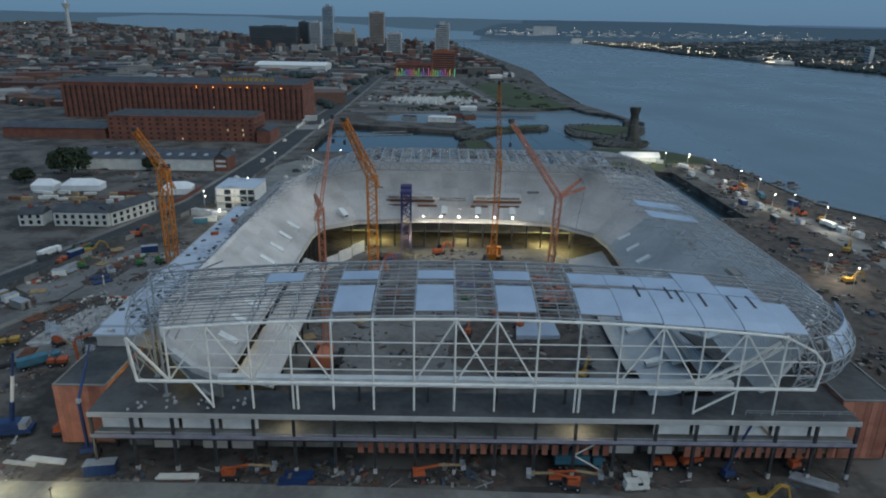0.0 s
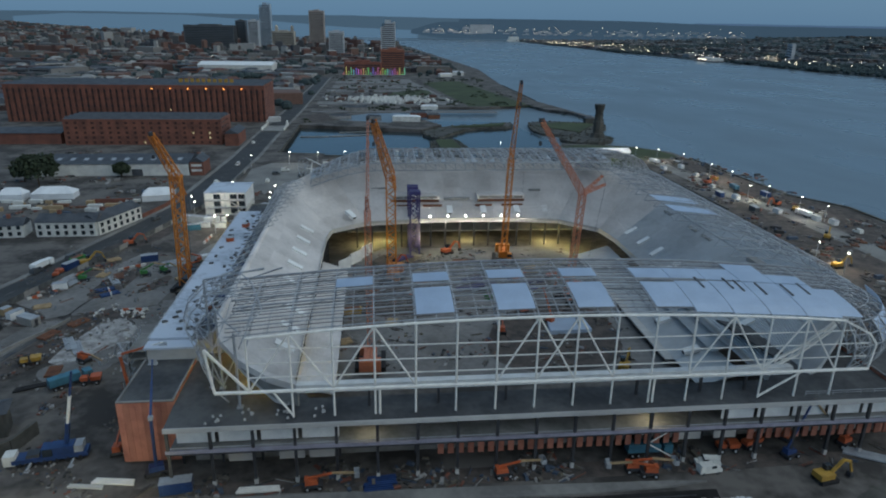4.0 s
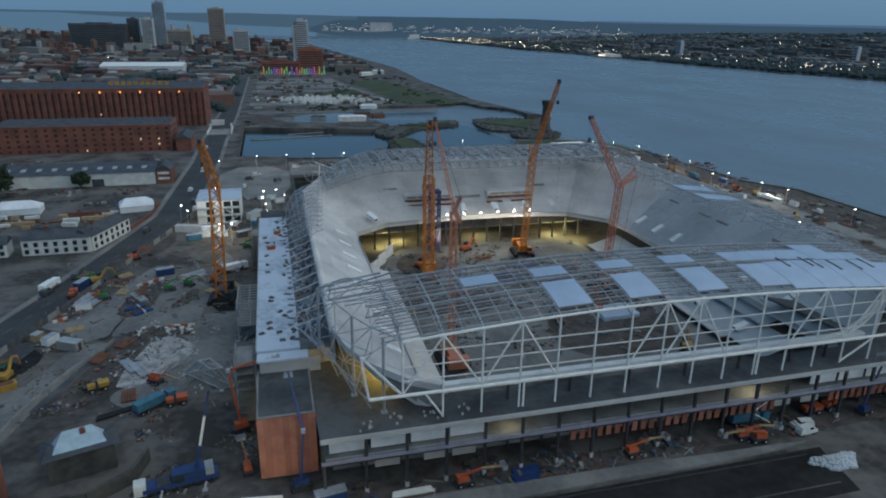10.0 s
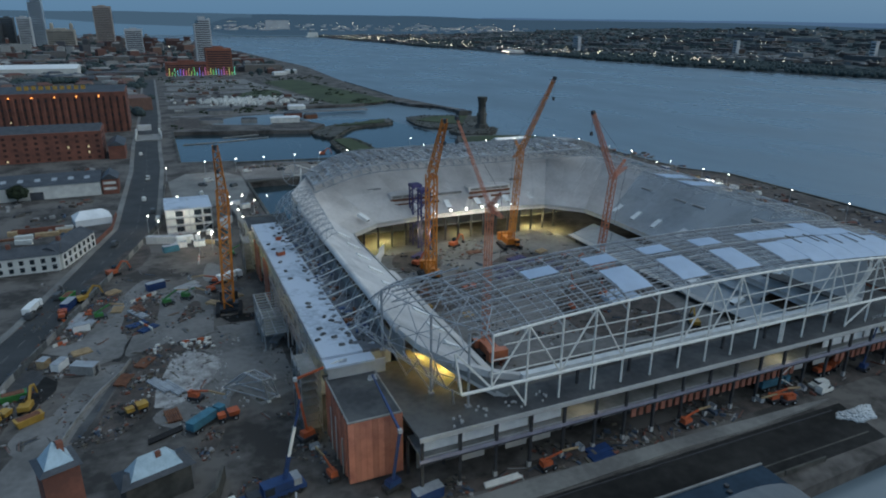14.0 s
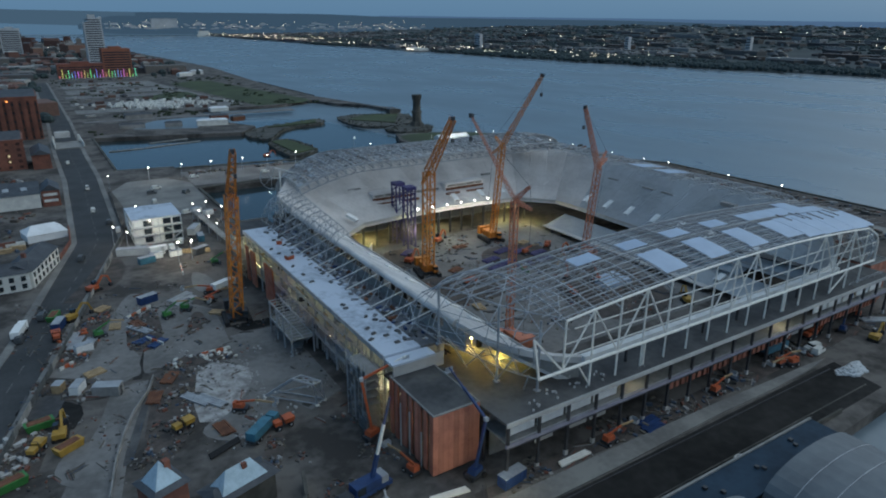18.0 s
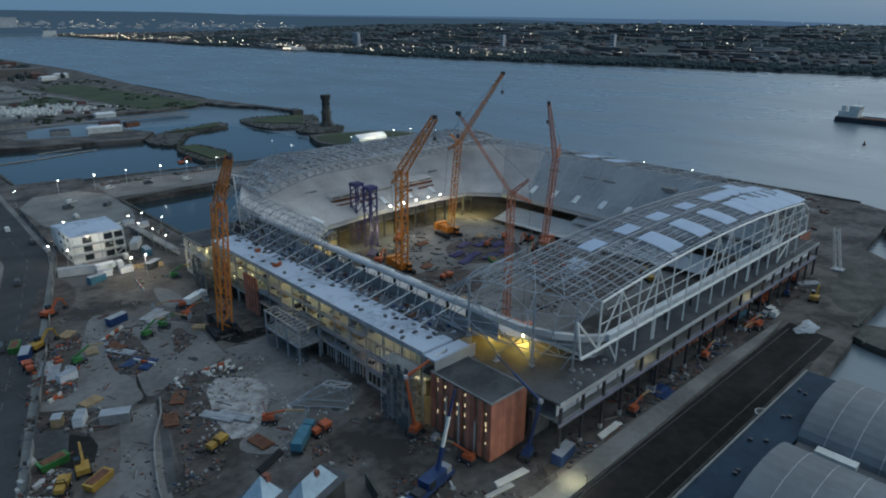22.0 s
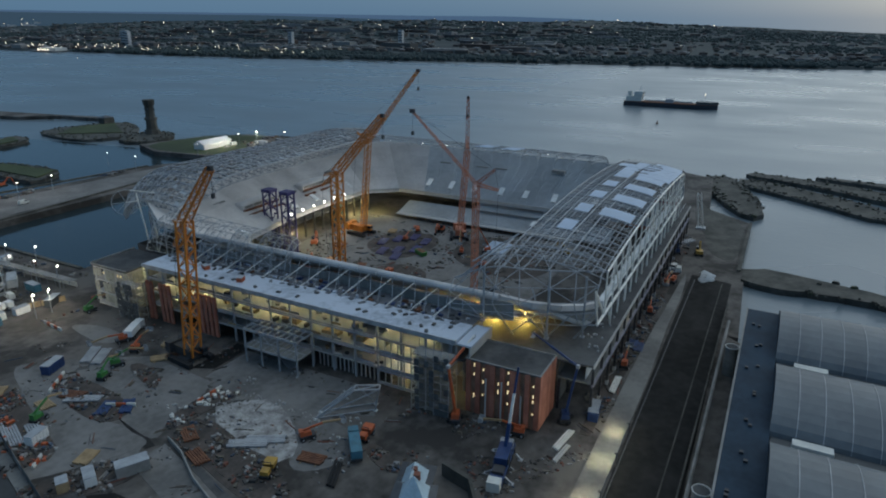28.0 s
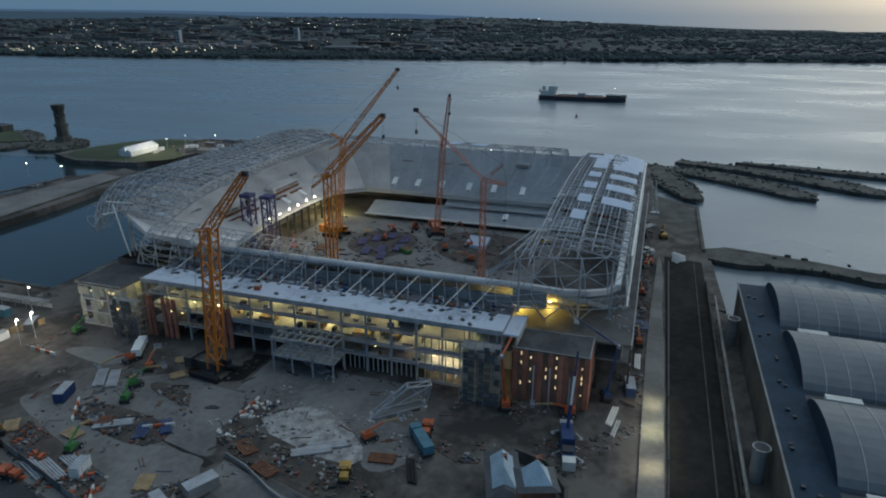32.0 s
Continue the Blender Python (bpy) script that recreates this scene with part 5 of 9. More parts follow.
def scaffold(x0, x1, y0, y1, top, label):
    scaf = thing("scaffold_tower", ((x0 + x1) / 2, (y0 + y1) / 2, 0), label, "scaffold", "scaffold towers")
    ys3 = [y0 + (y1 - y0) * i / 5 for i in range(6)]
    for z in range(1, int(top), 2):
        for x in (x0, x1):
            part("ledger", Geo().beam((x, y0, z), (x, y1, z), 0.1), STEEL_GREY, scaf)
        part("transom", Geo().beam((x0, ys3[z % 6], z), (x1, ys3[z % 6], z), 0.1), STEEL_GREY, scaf)
        part("board_deck", Geo().box(x0 + 0.2, x1 - 0.4, y0 + 0.2, y1 - 0.2, z + 0.06, z + 0.13), CONC_DARK, scaf)
    for y in ys3:
        for x in (x0, x1):
            part("standard", Geo().beam((x, y, 0), (x, y, top), 0.12), STEEL_GREY, scaf)
    for k in range(4):
        part("brace", Geo().beam((x0, y0 if k % 2 else y1, 4 * k), (x0, y1 if k % 2 else y0, 4 * k + 4), 0.09), STEEL_GREY, scaf)
    return scaf


NET = material("grey_debris_net", (0.12, 0.125, 0.125), (0.07, 0.073, 0.075), 0.5, 0.95)


def netting(parent, x, y0, y1, top, seed):
    r3 = random.Random(seed)
    for k in range(int((y1 - y0) / 1.3)):
        for z in range(0, int(top), 2):
            if r3.random() < 0.5:
                part("debris_net", Geo().box(x - 0.02, x, y0 + k * 1.3, y0 + k * 1.3 + 1.24, z + r3.uniform(0, 0.3), z + 1.95), NET, parent, "grey debris net")


sc = scaffold(-85, -80.8, 139, 149, 17.2, "tall grey tube scaffold beside the brick block")
netting(sc, -85.1, 139, 149, 15, 3)
sc = scaffold(-83.5, -80.4, 246.8, 256, 13.0, "dark netted tube scaffold between the stand and the corner block")
netting(sc, -83.6, 246.8, 256, 12, 4)
netting(sc, -83.9, 246.8, 256, 12, 5)

# ---- cranes ----
def crawler_crane(base, knuckle, tip, mat, mast_w, jib_w, label, back=(6, 4, 3), house=None):
    bx, by = base
    ob = thing("crawler_crane", (bx, by, 0), label, "crane", "tower-rigged crawler cranes")
    d = Vector((tip[0] - knuckle[0], tip[1] - knuckle[1], 0)).normalized()
    s = Vector((-d.y, d.x, 0))
    ang = math.degrees(math.atan2(d.y, d.x))
    c = Vector((bx, by, 0))
    for k in (-1, 1):
        p = c + s * 3.4 * k
        part("track", Geo().rbox(p.x, p.y, 0, 9.5, 1.3, 1.4, ang), RUBBER, ob, "black crawler track")
    part("undercarriage", Geo().rbox(c.x, c.y, 0.7, 4.5, 5.6, 0.8, ang), STEEL_DARK, ob)
    q = c - d * 2.5
    part("house", Geo().rbox(q.x, q.y, 1.6, 9, 3.4, 2.4, ang).rbox(q.x - d.x * 3.6, q.y - d.y * 3.6, 1.6, 2.2, 5.6, 3.0, ang), house or mat, ob)
    p = c + d * 2.6 + s * 2.2
    cab = part("cab", Geo().rbox(p.x, p.y, 1.6, 2.2, 1.5, 2.3, ang), house or mat, ob)
    part("cab_window", Geo().rbox(p.x + d.x * 0.3, p.y + d.y * 0.3, 2.6, 1.7, 1.56, 1.0, ang), GLASS, cab)
    foot = c + d * 1.2 + Vector((0, 0, 2))
    part("mast", Geo().lattice(foot, knuckle, mast_w, mast_w, mast_w * 0.8, 0.14 * mast_w, 0.085 * mast_w), mat, ob)
    part("jib", Geo().lattice(knuckle, tip, jib_w, jib_w * 0.55, jib_w * 0.9, 0.13 * jib_w, 0.085 * jib_w), mat, ob)
    kn, tp = Vector(knuckle), Vector(tip)
    b1 = kn - d * back[0] + Vector((0, 0, back[1]))
    b2 = kn - d * back[0] * 1.2 + Vector((0, 0, -back[2]))
    part("back_strut", Geo().lattice(kn, b1, 1.0, 0.5, 1.4, 0.16, 0.09), mat, ob)
    part("back_strut", Geo().lattice(kn, b2, 1.0, 0.5, 1.4, 0.16, 0.09), mat, ob)
    hs = c - d * 5 + Vector((0, 0, 4))
    part("pendant_rope", Geo().beam(b1, tp, 0.07).beam(b1, b2, 0.07).beam(b2, hs, 0.07), STEEL_DARK, ob)
    part("tip_sheave", Geo().rbox(tp.x, tp.y, tp.z - 0.5, 1.6, 0.8, 1.2, ang), STEEL_DARK, ob)
    part("hook_rope", Geo().beam(tp, tp - Vector((0, 0, 6)), 0.06).rbox(tp.x, tp.y, tp.z - 7.2, 0.7, 0.7, 1.2), STEEL_DARK, ob)
    return ob


crawler_crane((-92.9, 214.5), (-91.6, 211.5, 40), (-93.2, 198.4, 55.2), ORANGE, 3.0, 2.4, "yellow-orange lattice crawler crane standing outside the east stand", (5, -1, 8), STEEL_DARK)
crawler_crane((-22.6, 216.5), (-23, 214.5, 38.5), (-28.3, 191.7, 60), ORANGE, 3.0, 2.6, "yellow-orange lattice crawler crane standing in the bowl", (7, -2, 6))
crawler_crane((21, 236), (21.3, 231, 41), (17.9, 205.1, 70.2), ORANGE, 1.9, 1.5, "pale orange crawler crane with a long luffing jib", (6, 3, 4))
crawler_crane((36.5, 196), (36.6, 193, 37.5), (20, 185.1, 61.2), PINK, 1.8, 1.6, "red-orange crawler crane with spread back struts", (8, 5, -2))
crawler_crane((-30, 157), (-30, 158.2, 42.5), (-29.7, 180, 62.4), PINK, 1.5, 0.8, "slim red crawler crane in the middle of the bowl", (6, 5, 1))

for i, (x, y) in enumerate([(-13.4, 255.0), (-13.0, 246.4)]):
    tw = thing("temporary_tower", (x, y, 0), "violet steel lattice propping tower", "tower", "violet propping towers")
    part("lattice_shaft", Geo().lattice((x, y, 0), (x, y, 24.4), 3.6, 3.6, 2.6, 0.5, 0.28), PURPLE, tw)
    part("head_frame", Geo().box(x - 2.2, x + 2.2, y - 2.2, y + 2.2, 24.4, 25.6), PURPLE, tw)

# ---- lights of the site ----
for i in range(6):
    x = -6.5 + i * 7.2
    fl = thing("floodlight", (x, 250.6, 13.2), "bright white floodlight fixed to the terrace front", "floodlight", "floodlights on the south terrace")
    part("lamp_head", Geo().ball(x, 250.6, 14.0, 0.38), LAMP_WHITE, fl)
    part("bracket", Geo().beam((x, 250.6, 12.6), (x, 250.6, 13.7), 0.15), STEEL_DARK, fl)
    lamp(x, 246.0, 11.0, 620, (1, 0.95, 0.8))
for x, y, z, e in [(-56.0, 140.4, 15.2, 2300), (-53.6, 132.6, 15.2, 2200)]:
    fl = thing("floodlight", (x, y, DZ), "bright warm floodlight on a short mast", "floodlight", "deck floodlights")
    part("lamp_head", Geo().ball(x, y, z + 0.6, 0.32), LAMP_WARM, fl)
    part("mast", Geo().beam((x, y, DZ), (x, y, z), 0.2), STEEL_DARK, fl)
    lamp(x, y, z - 0.6, e, (1.0, 0.72, 0.16))
for x, y, z, e in [(-33, 256, 3.4, 1500), (-24, 262, 3.2, 2200), (52, 248, 4, 2300), (43, 257, 3.4, 2600), (10, 262, 3.2, 1100), (-12, 243, 7.5, 1200)]:
    lamp(x, y, z, e, (1.0, 0.86, 0.36))
for y in range(146, 246, 11):
    lamp(-73, y, 12.0, 330, (1.0, 0.88, 0.42))
    lamp(-74.5, y + 4, 16.4, 165, (1.0, 0.88, 0.44))
for y in (150, 157):
    lamp(-74, y, 3.4, 420, (1.0, 0.85, 0.55))
    lamp(-74, y, 7.6, 420, (1.0, 0.85, 0.55))
for z in (3, 7.5, 11.5):
    lamp(-75, 262, z, 800, (1.0, 0.90, 0.50))
    lamp(-74.5, 128, z, 400, (1.0, 0.80, 0.45))


# ---- dock piers and banks ----
PIER_RUBBLE = Geo()


def pier_block(pts, top, label, mat=STONE, group="old dock piers"):
    outline = []
    edge = rounded(pts, 1)
    for (ax, ay), (bx, by) in zip(edge, edge[1:] + edge[:1]):
        n = max(1, int(math.hypot(bx - ax, by - ay) / 4.5))
        for i in range(n):
            x, y = ax + (bx - ax) * i / n, ay + (by - ay) * i / n
            q = 1.7 * noise.noise(Vector((x * 0.16, y * 0.16, 2))) + 0.9 * noise.noise(Vector((x * 0.5, y * 0.5, 9)))
            outline.append((x + q, y + q * 0.8))
    g2 = Geo().prism(outline, -11, top)
    cx, cy = sum(p[0] for p in outline) / len(outline), sum(p[1] for p in outline) / len(outline)
    rp = random.Random(int(cx * 3 + cy))
    for k in range(150):
        x, y = rp.choice(outline)
        u = rp.random() ** 2 * 0.5
        s2 = rp.uniform(0.4, 1.5)
        PIER_RUBBLE.rbox(x + (cx - x) * u + rp.uniform(-1, 1), y + (cy - y) * u + rp.uniform(-1, 1), top - 0.3, s2 * 1.6, s2, rp.uniform(0.3, 0.9) + 0.3, rp.uniform(0, 180), 0.8)
    ob = single("dock_pier", g2, mat, label, "pier", group, "structure")
    return ob


PIERS = [
    ([(17, 527), (36, 530), (41, 500), (40, 470), (15, 457), (12, 480)], -1.2),
    ([(9, 566), (32, 600), (70, 612), (104, 631), (100, 604), (90, 593), (54, 586), (34, 552), (21, 530)], -1.4),
    ([(112, 590), (119, 627), (150, 632), (193, 616), (182, 580), (154, 548), (128, 548), (113, 560)], -1.0),
    ([(122, 530), (140, 546), (165, 548), (172, 530), (157, 507), (130, 507)], -0.6),
]
RIVER_PIERS = [
    ([(213, 120), (224, 104), (190, 92), (145, 80), (131, 88), (160, 104), (195, 114)], -0.8),
    ([(205, 100), (224, 97), (206, 60), (176, 21), (152, 27), (180, 62)], -1.2),
    ([(230, 98), (241, 90), (228, 40), (196, -16), (172, -10), (205, 40), (222, 70)], -0.8),
    ([(242, 60), (248, 50), (232, -60), (200, -190), (188, -188), (215, -60)], -1.0),
    ([(40, 86), (62, 86), (56, 52), (46, 22), (40, -40), (26, -200), (18, -200), (31, -40), (36, 22), (45, 50)], -0.9),
]
for pts, top in PIERS + RIVER_PIERS:
    pier_block(pts, top, "dark weathered stone dock pier with rough mossy top")
single("pier_rubble", PIER_RUBBLE, island_varied("pier_stones", [(0.10, 0.095, 0.08), (0.055, 0.055, 0.045), (0.15, 0.14, 0.12), (0.05, 0.06, 0.035), (0.08, 0.07, 0.055)]), "loose stones, kerbs and weeds along the broken pier edges", "rubble", kind="stuff")
for pts in ([(20, 520), (33, 522), (37, 475), (20, 466)], [(40, 592), (95, 618), (88, 598), (56, 592)], [(120, 600), (150, 622), (180, 610), (150, 560)]):
    sheet("pier_grass", pts, GRASS, "rough dark grass on the old pier", "grass", -1.1 if pts[0][0] != 120 else -0.9)

# coping walls along the quays
for a, b in (((216.5, 130), (216.8, 304)), ((217, 304), (200, 331)), ((200, 331), (194, 430)), ((150.4, 304), (148.4, 408)), ((-64, 391.6), (92, 404)), ((-64, 451.6), (70, 432)), ((-96.6, 466), (-96.6, 600)), ((118, 86.4), (50, 86.4)), ((167.5, 1025), (168.5, 805)), ((-63.6, 304), (-63.6, 390))):
    single("quay_wall", Geo().beam((a[0], a[1], 0.25), (b[0], b[1], 0.25), 1.4, 0.9), STONE, "low granite coping along the quay edge", "quay wall", kind="structure")

vt = thing("stone_clock_tower", (158, 534, -1), "tall weathered grey stone tower on an old dock pier", "tower")
part("plinth", Geo().tube((158, 534, -1), (158, 534, 3), 6.4, 5.6, 8), STONE, vt)
part("shaft", Geo().tube((158, 534, 3), (158, 534, 10.5), 4.4, 4.0, 8), STONE, vt)
part("corbel_ring", Geo().tube((158, 534, 10.5), (158, 534, 12.4), 4.9, 4.9, 8), STONE, vt)
part("upper_shaft", Geo().tube((158, 534, 12.4), (158, 534, 22.4), 3.7, 3.5, 8), STONE, vt)
part("crown", Geo().tube((158, 534, 22.4), (158, 534, 26.6), 4.2, 4.7, 8), STONE, vt)
for a in range(4):
    dx, dy = math.cos(a * math.pi / 2 + 0.4) * 3.62, math.sin(a * math.pi / 2 + 0.4) * 3.62
    part("clock_opening", Geo().ball(158 + dx, 534 + dy, 19, 0.9), GLASS, vt)
hut = thing("stone_hut", (178, 618, -1), "low stone dock hut", "hut")
part("wall", Geo().rbox(178, 618, -1, 10, 8, 5), STONE, hut)
part("roof", Geo().hip(178, 618, 4, 10.4, 8.4, 2), SLATE, hut)

# ---- roads, yards and tracks ----
EAST_EDGE = [(-290, -240), (-224, 0), (-184, 120), (-152, 226), (-128.5, 322), (-124, 446), (-124, 541), (-121, 700), (-119, 1150)]
WEST_EDGE = [(-276, -240), (-211, 0), (-171, 120), (-138.8, 233), (-113.5, 320), (-109, 452), (-109, 531), (-106, 700), (-105, 1150)]
sheet("road", EAST_EDGE + WEST_EDGE[::-1], ASPHALT, "dark worn asphalt dock road", "road", 0.02)
for edge, off in ((EAST_EDGE, -2.6), (WEST_EDGE, 0.2)):
    sheet("pavement", [(x + off, y) for x, y in edge] + [(x + off + 2.4, y) for x, y in edge[::-1]], PATH, "narrow concrete pavement beside the dock road", "pavement", 0.15)
gg = Geo()
mid = [((a[0] + b[0]) / 2, (a[1] + b[1]) / 2) for a, b in zip(EAST_EDGE, WEST_EDGE)]
for (x0, y0), (x1, y1) in zip(mid, mid[1:]):
    n = int(math.hypot(x1 - x0, y1 - y0) / 9)
    for i in range(n):
        k0, k1 = i / n, (i + 0.45) / n
        gg.beam((x0 + (x1 - x0) * k0, y0 + (y1 - y0) * k0, 0.03), (x0 + (x1 - x0) * k1, y0 + (y1 - y0) * k1, 0.03), 0.14, 0.03)
single("road_marking", gg, PATH, "faded pale centre line dashes on the road", "road marking", kind="stuff")
sheet("haul_path", [(-150, 100.3), (-46, 100.9), (-11, 101.9), (10, 101.6), (30, 102.4), (38, 103.4), (30, 104.0), (13, 104.5), (-10, 105.3), (-46, 105.9), (-150, 105.7)], PATH, "pale concrete haul path along the dock wall", "path", 0.5)
sheet("dark_yard", [(-180, 85.2), (36, 87.6), (39, 101.4), (-180, 99.4)], YARD, "dark worn tarmac yard strip", "yard", 0.02)
sheet("concrete_slab", rounded([(-109.6, 193.3), (-98.5, 184.5), (-99.5, 177), (-102.4, 171.2), (-111.3, 161.5), (-117.2, 164.5)], 1), RUBBLE, "pale broken concrete slab", "slab", 0.11)
sheet("dark_strip", [(-120.8, 208), (-118.6, 207), (-124, 191.5), (-126, 192.4)], YARD, "dark backfilled trench strip", "trench", 0.05)
sheet("dark_strip", [(-96.5, 211), (-93.5, 205), (-80, 205), (-80, 210)], YARD, "dark wet haul strip by the stand", "trench", 0.05)
sheet("puddle", [(-110.5, 204.6), (-107.5, 206), (-105.4, 204), (-107, 201.6), (-110, 202)], DECK, "shallow dark wet patch", "puddle", 0.04)
sheet("puddle", [(-95.5, 178), (-91, 178.6), (-89.6, 175.4), (-92.6, 172.8), (-96, 174.4)], DECK, "shallow dark wet patch", "puddle", 0.04)
sheet("compacted_track", [(-140, 232), (-131, 236), (-124, 214), (-121, 197), (-131, 190), (-134, 197), (-134, 212)], HARDCORE, "paler compacted haul track", "track", 0.045)
sheet("compacted_track", [(-131, 190), (-122.5, 190), (-131.5, 160), (-138, 130), (-146, 130), (-140, 160)], HARDCORE, "paler compacted haul track", "track", 0.055)
sheet("compacted_track", [(-119, 240), (-110, 246), (-97, 226), (-99, 198), (-104, 200), (-104, 218), (-114, 216), (-118, 226)], HARDCORE, "paler compacted haul track", "track", 0.035)
sheet("compacted_track", [(-98, 204), (-82, 204), (-82, 160), (-92, 155), (-97, 168), (-94, 186)], HARDCORE, "paler compacted haul track", "track", 0.025)
for z, pts in ((0.062, [(-118.6, 255), (-113.3, 248.3), (-122, 224.4), (-124.8, 211.8), (-122.7, 199.3), (-124.2, 192.1), (-131.8, 197.5), (-137.8, 201), (-145.9, 205.4), (-144.4, 209.4), (-135.8, 207.1), (-131.3, 212.8), (-127.8, 223.5), (-126, 235.3)]),
               (0.066, [(-113.9, 224.4), (-105.5, 218.2), (-99.1, 206.9), (-101.1, 197.6), (-114.8, 197.7), (-123.7, 191.4), (-121.4, 205), (-118.2, 219.6)]),
               (0.070, [(-97.3, 203.1), (-88.5, 202.9), (-85.3, 186.2), (-82.6, 163), (-97.4, 166.9), (-100.1, 152.5), (-111.2, 151.3), (-118.3, 160.4), (-104.7, 167), (-98.7, 186.3), (-107.6, 192.4)]),
               (0.074, [(-127.5, 189.8), (-123.8, 188.3), (-131.9, 160.7), (-141, 135), (-149, 139), (-138.5, 169.1)]),
               (0.064, [(-95.2, 264.9), (-90.4, 254.4), (-92.5, 240.5), (-99, 242.9), (-97.8, 255.4)])):
    sheet("haul_track", rounded(pts, 2), HARDCORE, "pale compacted hardcore haul track", "track", z)
for z, pts in ((0.078, [(-125.0, 242.1), (-118.9, 237.8), (-124.6, 218.2), (-124.4, 207.8), (-121.8, 204.2), (-125.1, 194.1), (-128.8, 194.3), (-144.8, 204.6), (-146.2, 208.7), (-132.4, 216.1)]),
               (0.082, [(-128.9, 190.5), (-122.2, 190.1), (-125.9, 181.3), (-134.0, 156.4), (-135.0, 148.7), (-146.7, 157.0), (-142.6, 168.6), (-133.8, 169.1)]),
               (0.086, [(-116.3, 180.3), (-115.1, 179.5), (-123.3, 152.9), (-124.4, 153.7)])):
    sheet("haul_track", rounded(pts, 2), HARDCORE, "pale compacted hardcore haul track", "track", z)
sheet("dark_verge", rounded([(-123.0, 186.4), (-123.4, 181.0), (-130.4, 157.9), (-132.0, 155.8), (-133.4, 155.9), (-127.3, 174.3)], 1), DECK, "dark weedy strip beside the barrier", "verge", 0.09)
sheet("dark_sheeting", [(-149.5, 197.8), (-140.9, 192.4), (-143.8, 182.7), (-151.8, 186.4)], DECK, "black sheeting spread on the yard", "sheeting", 0.12)
sheet("dirty_yard", rounded([(-148.8, 196.1), (-142.2, 191.1), (-136.9, 184.3), (-141.7, 173.3), (-152.8, 187.5)], 1), YARD, "dark muddy cabin yard", "yard", 0.068)
MUD = material("red_brown_mud", (0.105, 0.085, 0.074), (0.045, 0.04, 0.038), 0.25, 0.95, 0, 0.05, 5)
ZONES = [
    [(-139.0, 232.2), (-128.6, 242.3), (-124.3, 241.6), (-132.4, 216.1), (-135.5, 206.9), (-144.9, 210.2), (-146.2, 208.7), (-143.6, 218.5)],
    [(-121.3, 230.5), (-118.2, 237.4), (-112.7, 233.6), (-114.7, 211.4), (-118.6, 206.5), (-123.7, 208.2), (-124.6, 216.3)],
    [(-103.9, 227.5), (-100.2, 224.9), (-103.3, 213.7), (-109.3, 209.6)],
    [(-146.5, 204.3), (-128.4, 193.2), (-129.1, 186.3), (-138.2, 187.1), (-149.2, 198.9)],
]
ZONES += [
    [(-120.7, 192.5), (-110.2, 191.8), (-118.5, 160.8), (-123.4, 153.0), (-130.1, 153.6), (-123.8, 171.8)],
    [(-152.5, 186.9), (-145.7, 182.1), (-147.2, 161.6), (-152.6, 161.1), (-155.1, 162.8), (-154.4, 179.0)],
    [(-114.9, 198.6), (-100.1, 195.5), (-99.8, 189.8), (-109.9, 191.6), (-118.9, 192.9)],
    [(-104.4, 149.7), (-99.9, 150.2), (-105.8, 136.6), (-108.0, 142.2)],
]
for i, pts in enumerate(ZONES):
    sheet("mud_patch", rounded(pts, 2), MUD, "churned dark mud under stored goods", "mud", 0.096 + 0.002 * i)
sheet("mud_patch", rounded([(-118.7, 194.2), (-110.5, 191), (-113.9, 166.3), (-121.9, 157.9), (-128.6, 159.9), (-124.6, 176)], 1), MUD, "churned red-brown mud beside the broken slab", "mud", 0.060)
sheet("mud_patch", rounded([(-140, 252), (-120, 262), (-114, 290), (-122, 296), (-132, 268)], 1), MUD, "churned brown mud between road and track", "mud", 0.060)
sheet("mud_patch", rounded([(-76, 106.6), (84, 106.8), (84, 111.5), (-76, 111.5)], 1), MUD, "dark trodden mud under the deck edge", "mud", 0.058)
sheet("pitch_floor", [(-42, 146), (50, 146), (50, 244), (34, 252), (-26, 252), (-42, 232)], HARDCORE, "levelled pale hardcore inside the bowl", "floor", 0.04)
for z, pts in ((0.050, [(-38, 188), (-6, 184), (0, 205), (-28, 214), (-38, 206)]), (0.052, [(0, 150), (40, 148), (46, 186), (30, 194), (8, 186)]), (0.054, [(-2, 202), (32, 198), (36, 224), (8, 230)]), (0.056, [(-34, 226), (-14, 222), (-8, 242), (-26, 248)])):
    sheet("bowl_mud", rounded(pts, 2), MUD, "dark churned ground on the bowl floor", "mud", z)
sheet("dark_bank", rounded([(58, 87), (116, 87), (134, 107), (150, 111), (120, 112), (92, 103), (66, 99)]), STONE, "dark rough bank above the pond", "bank", 0.06)
sheet("grass_field", [(46, 1055), (88, 1092), (108, 1085), (150, 768), (130, 748), (78, 742)], GRASS, "green rough grass field by the river wall", "grass", 0.06)
sheet("grass_field", [(-20, 900), (40, 910), (44, 860), (-10, 850)], GRASS, "dull green grass strip", "grass", 0.06)
sheet("causeway_road", [(-64, 400), (14, 399), (78, 405), (80, 422), (0, 428), (-64, 440)], HARDCORE, "grey causeway road between the docks", "road", 0.05)
sheet("yard_apron", rounded([(-106, 428), (-64, 428), (-66, 352), (-84, 344), (-104, 350)], 1), PATH, "pale concrete apron behind the site offices", "apron", 0.07)
sheet("quay_ground", [(99, 134), (176, 134), (172, 300), (150, 302), (99, 300)], MUD, "dark trodden ground between the stand and the quay", "ground", 0.03)
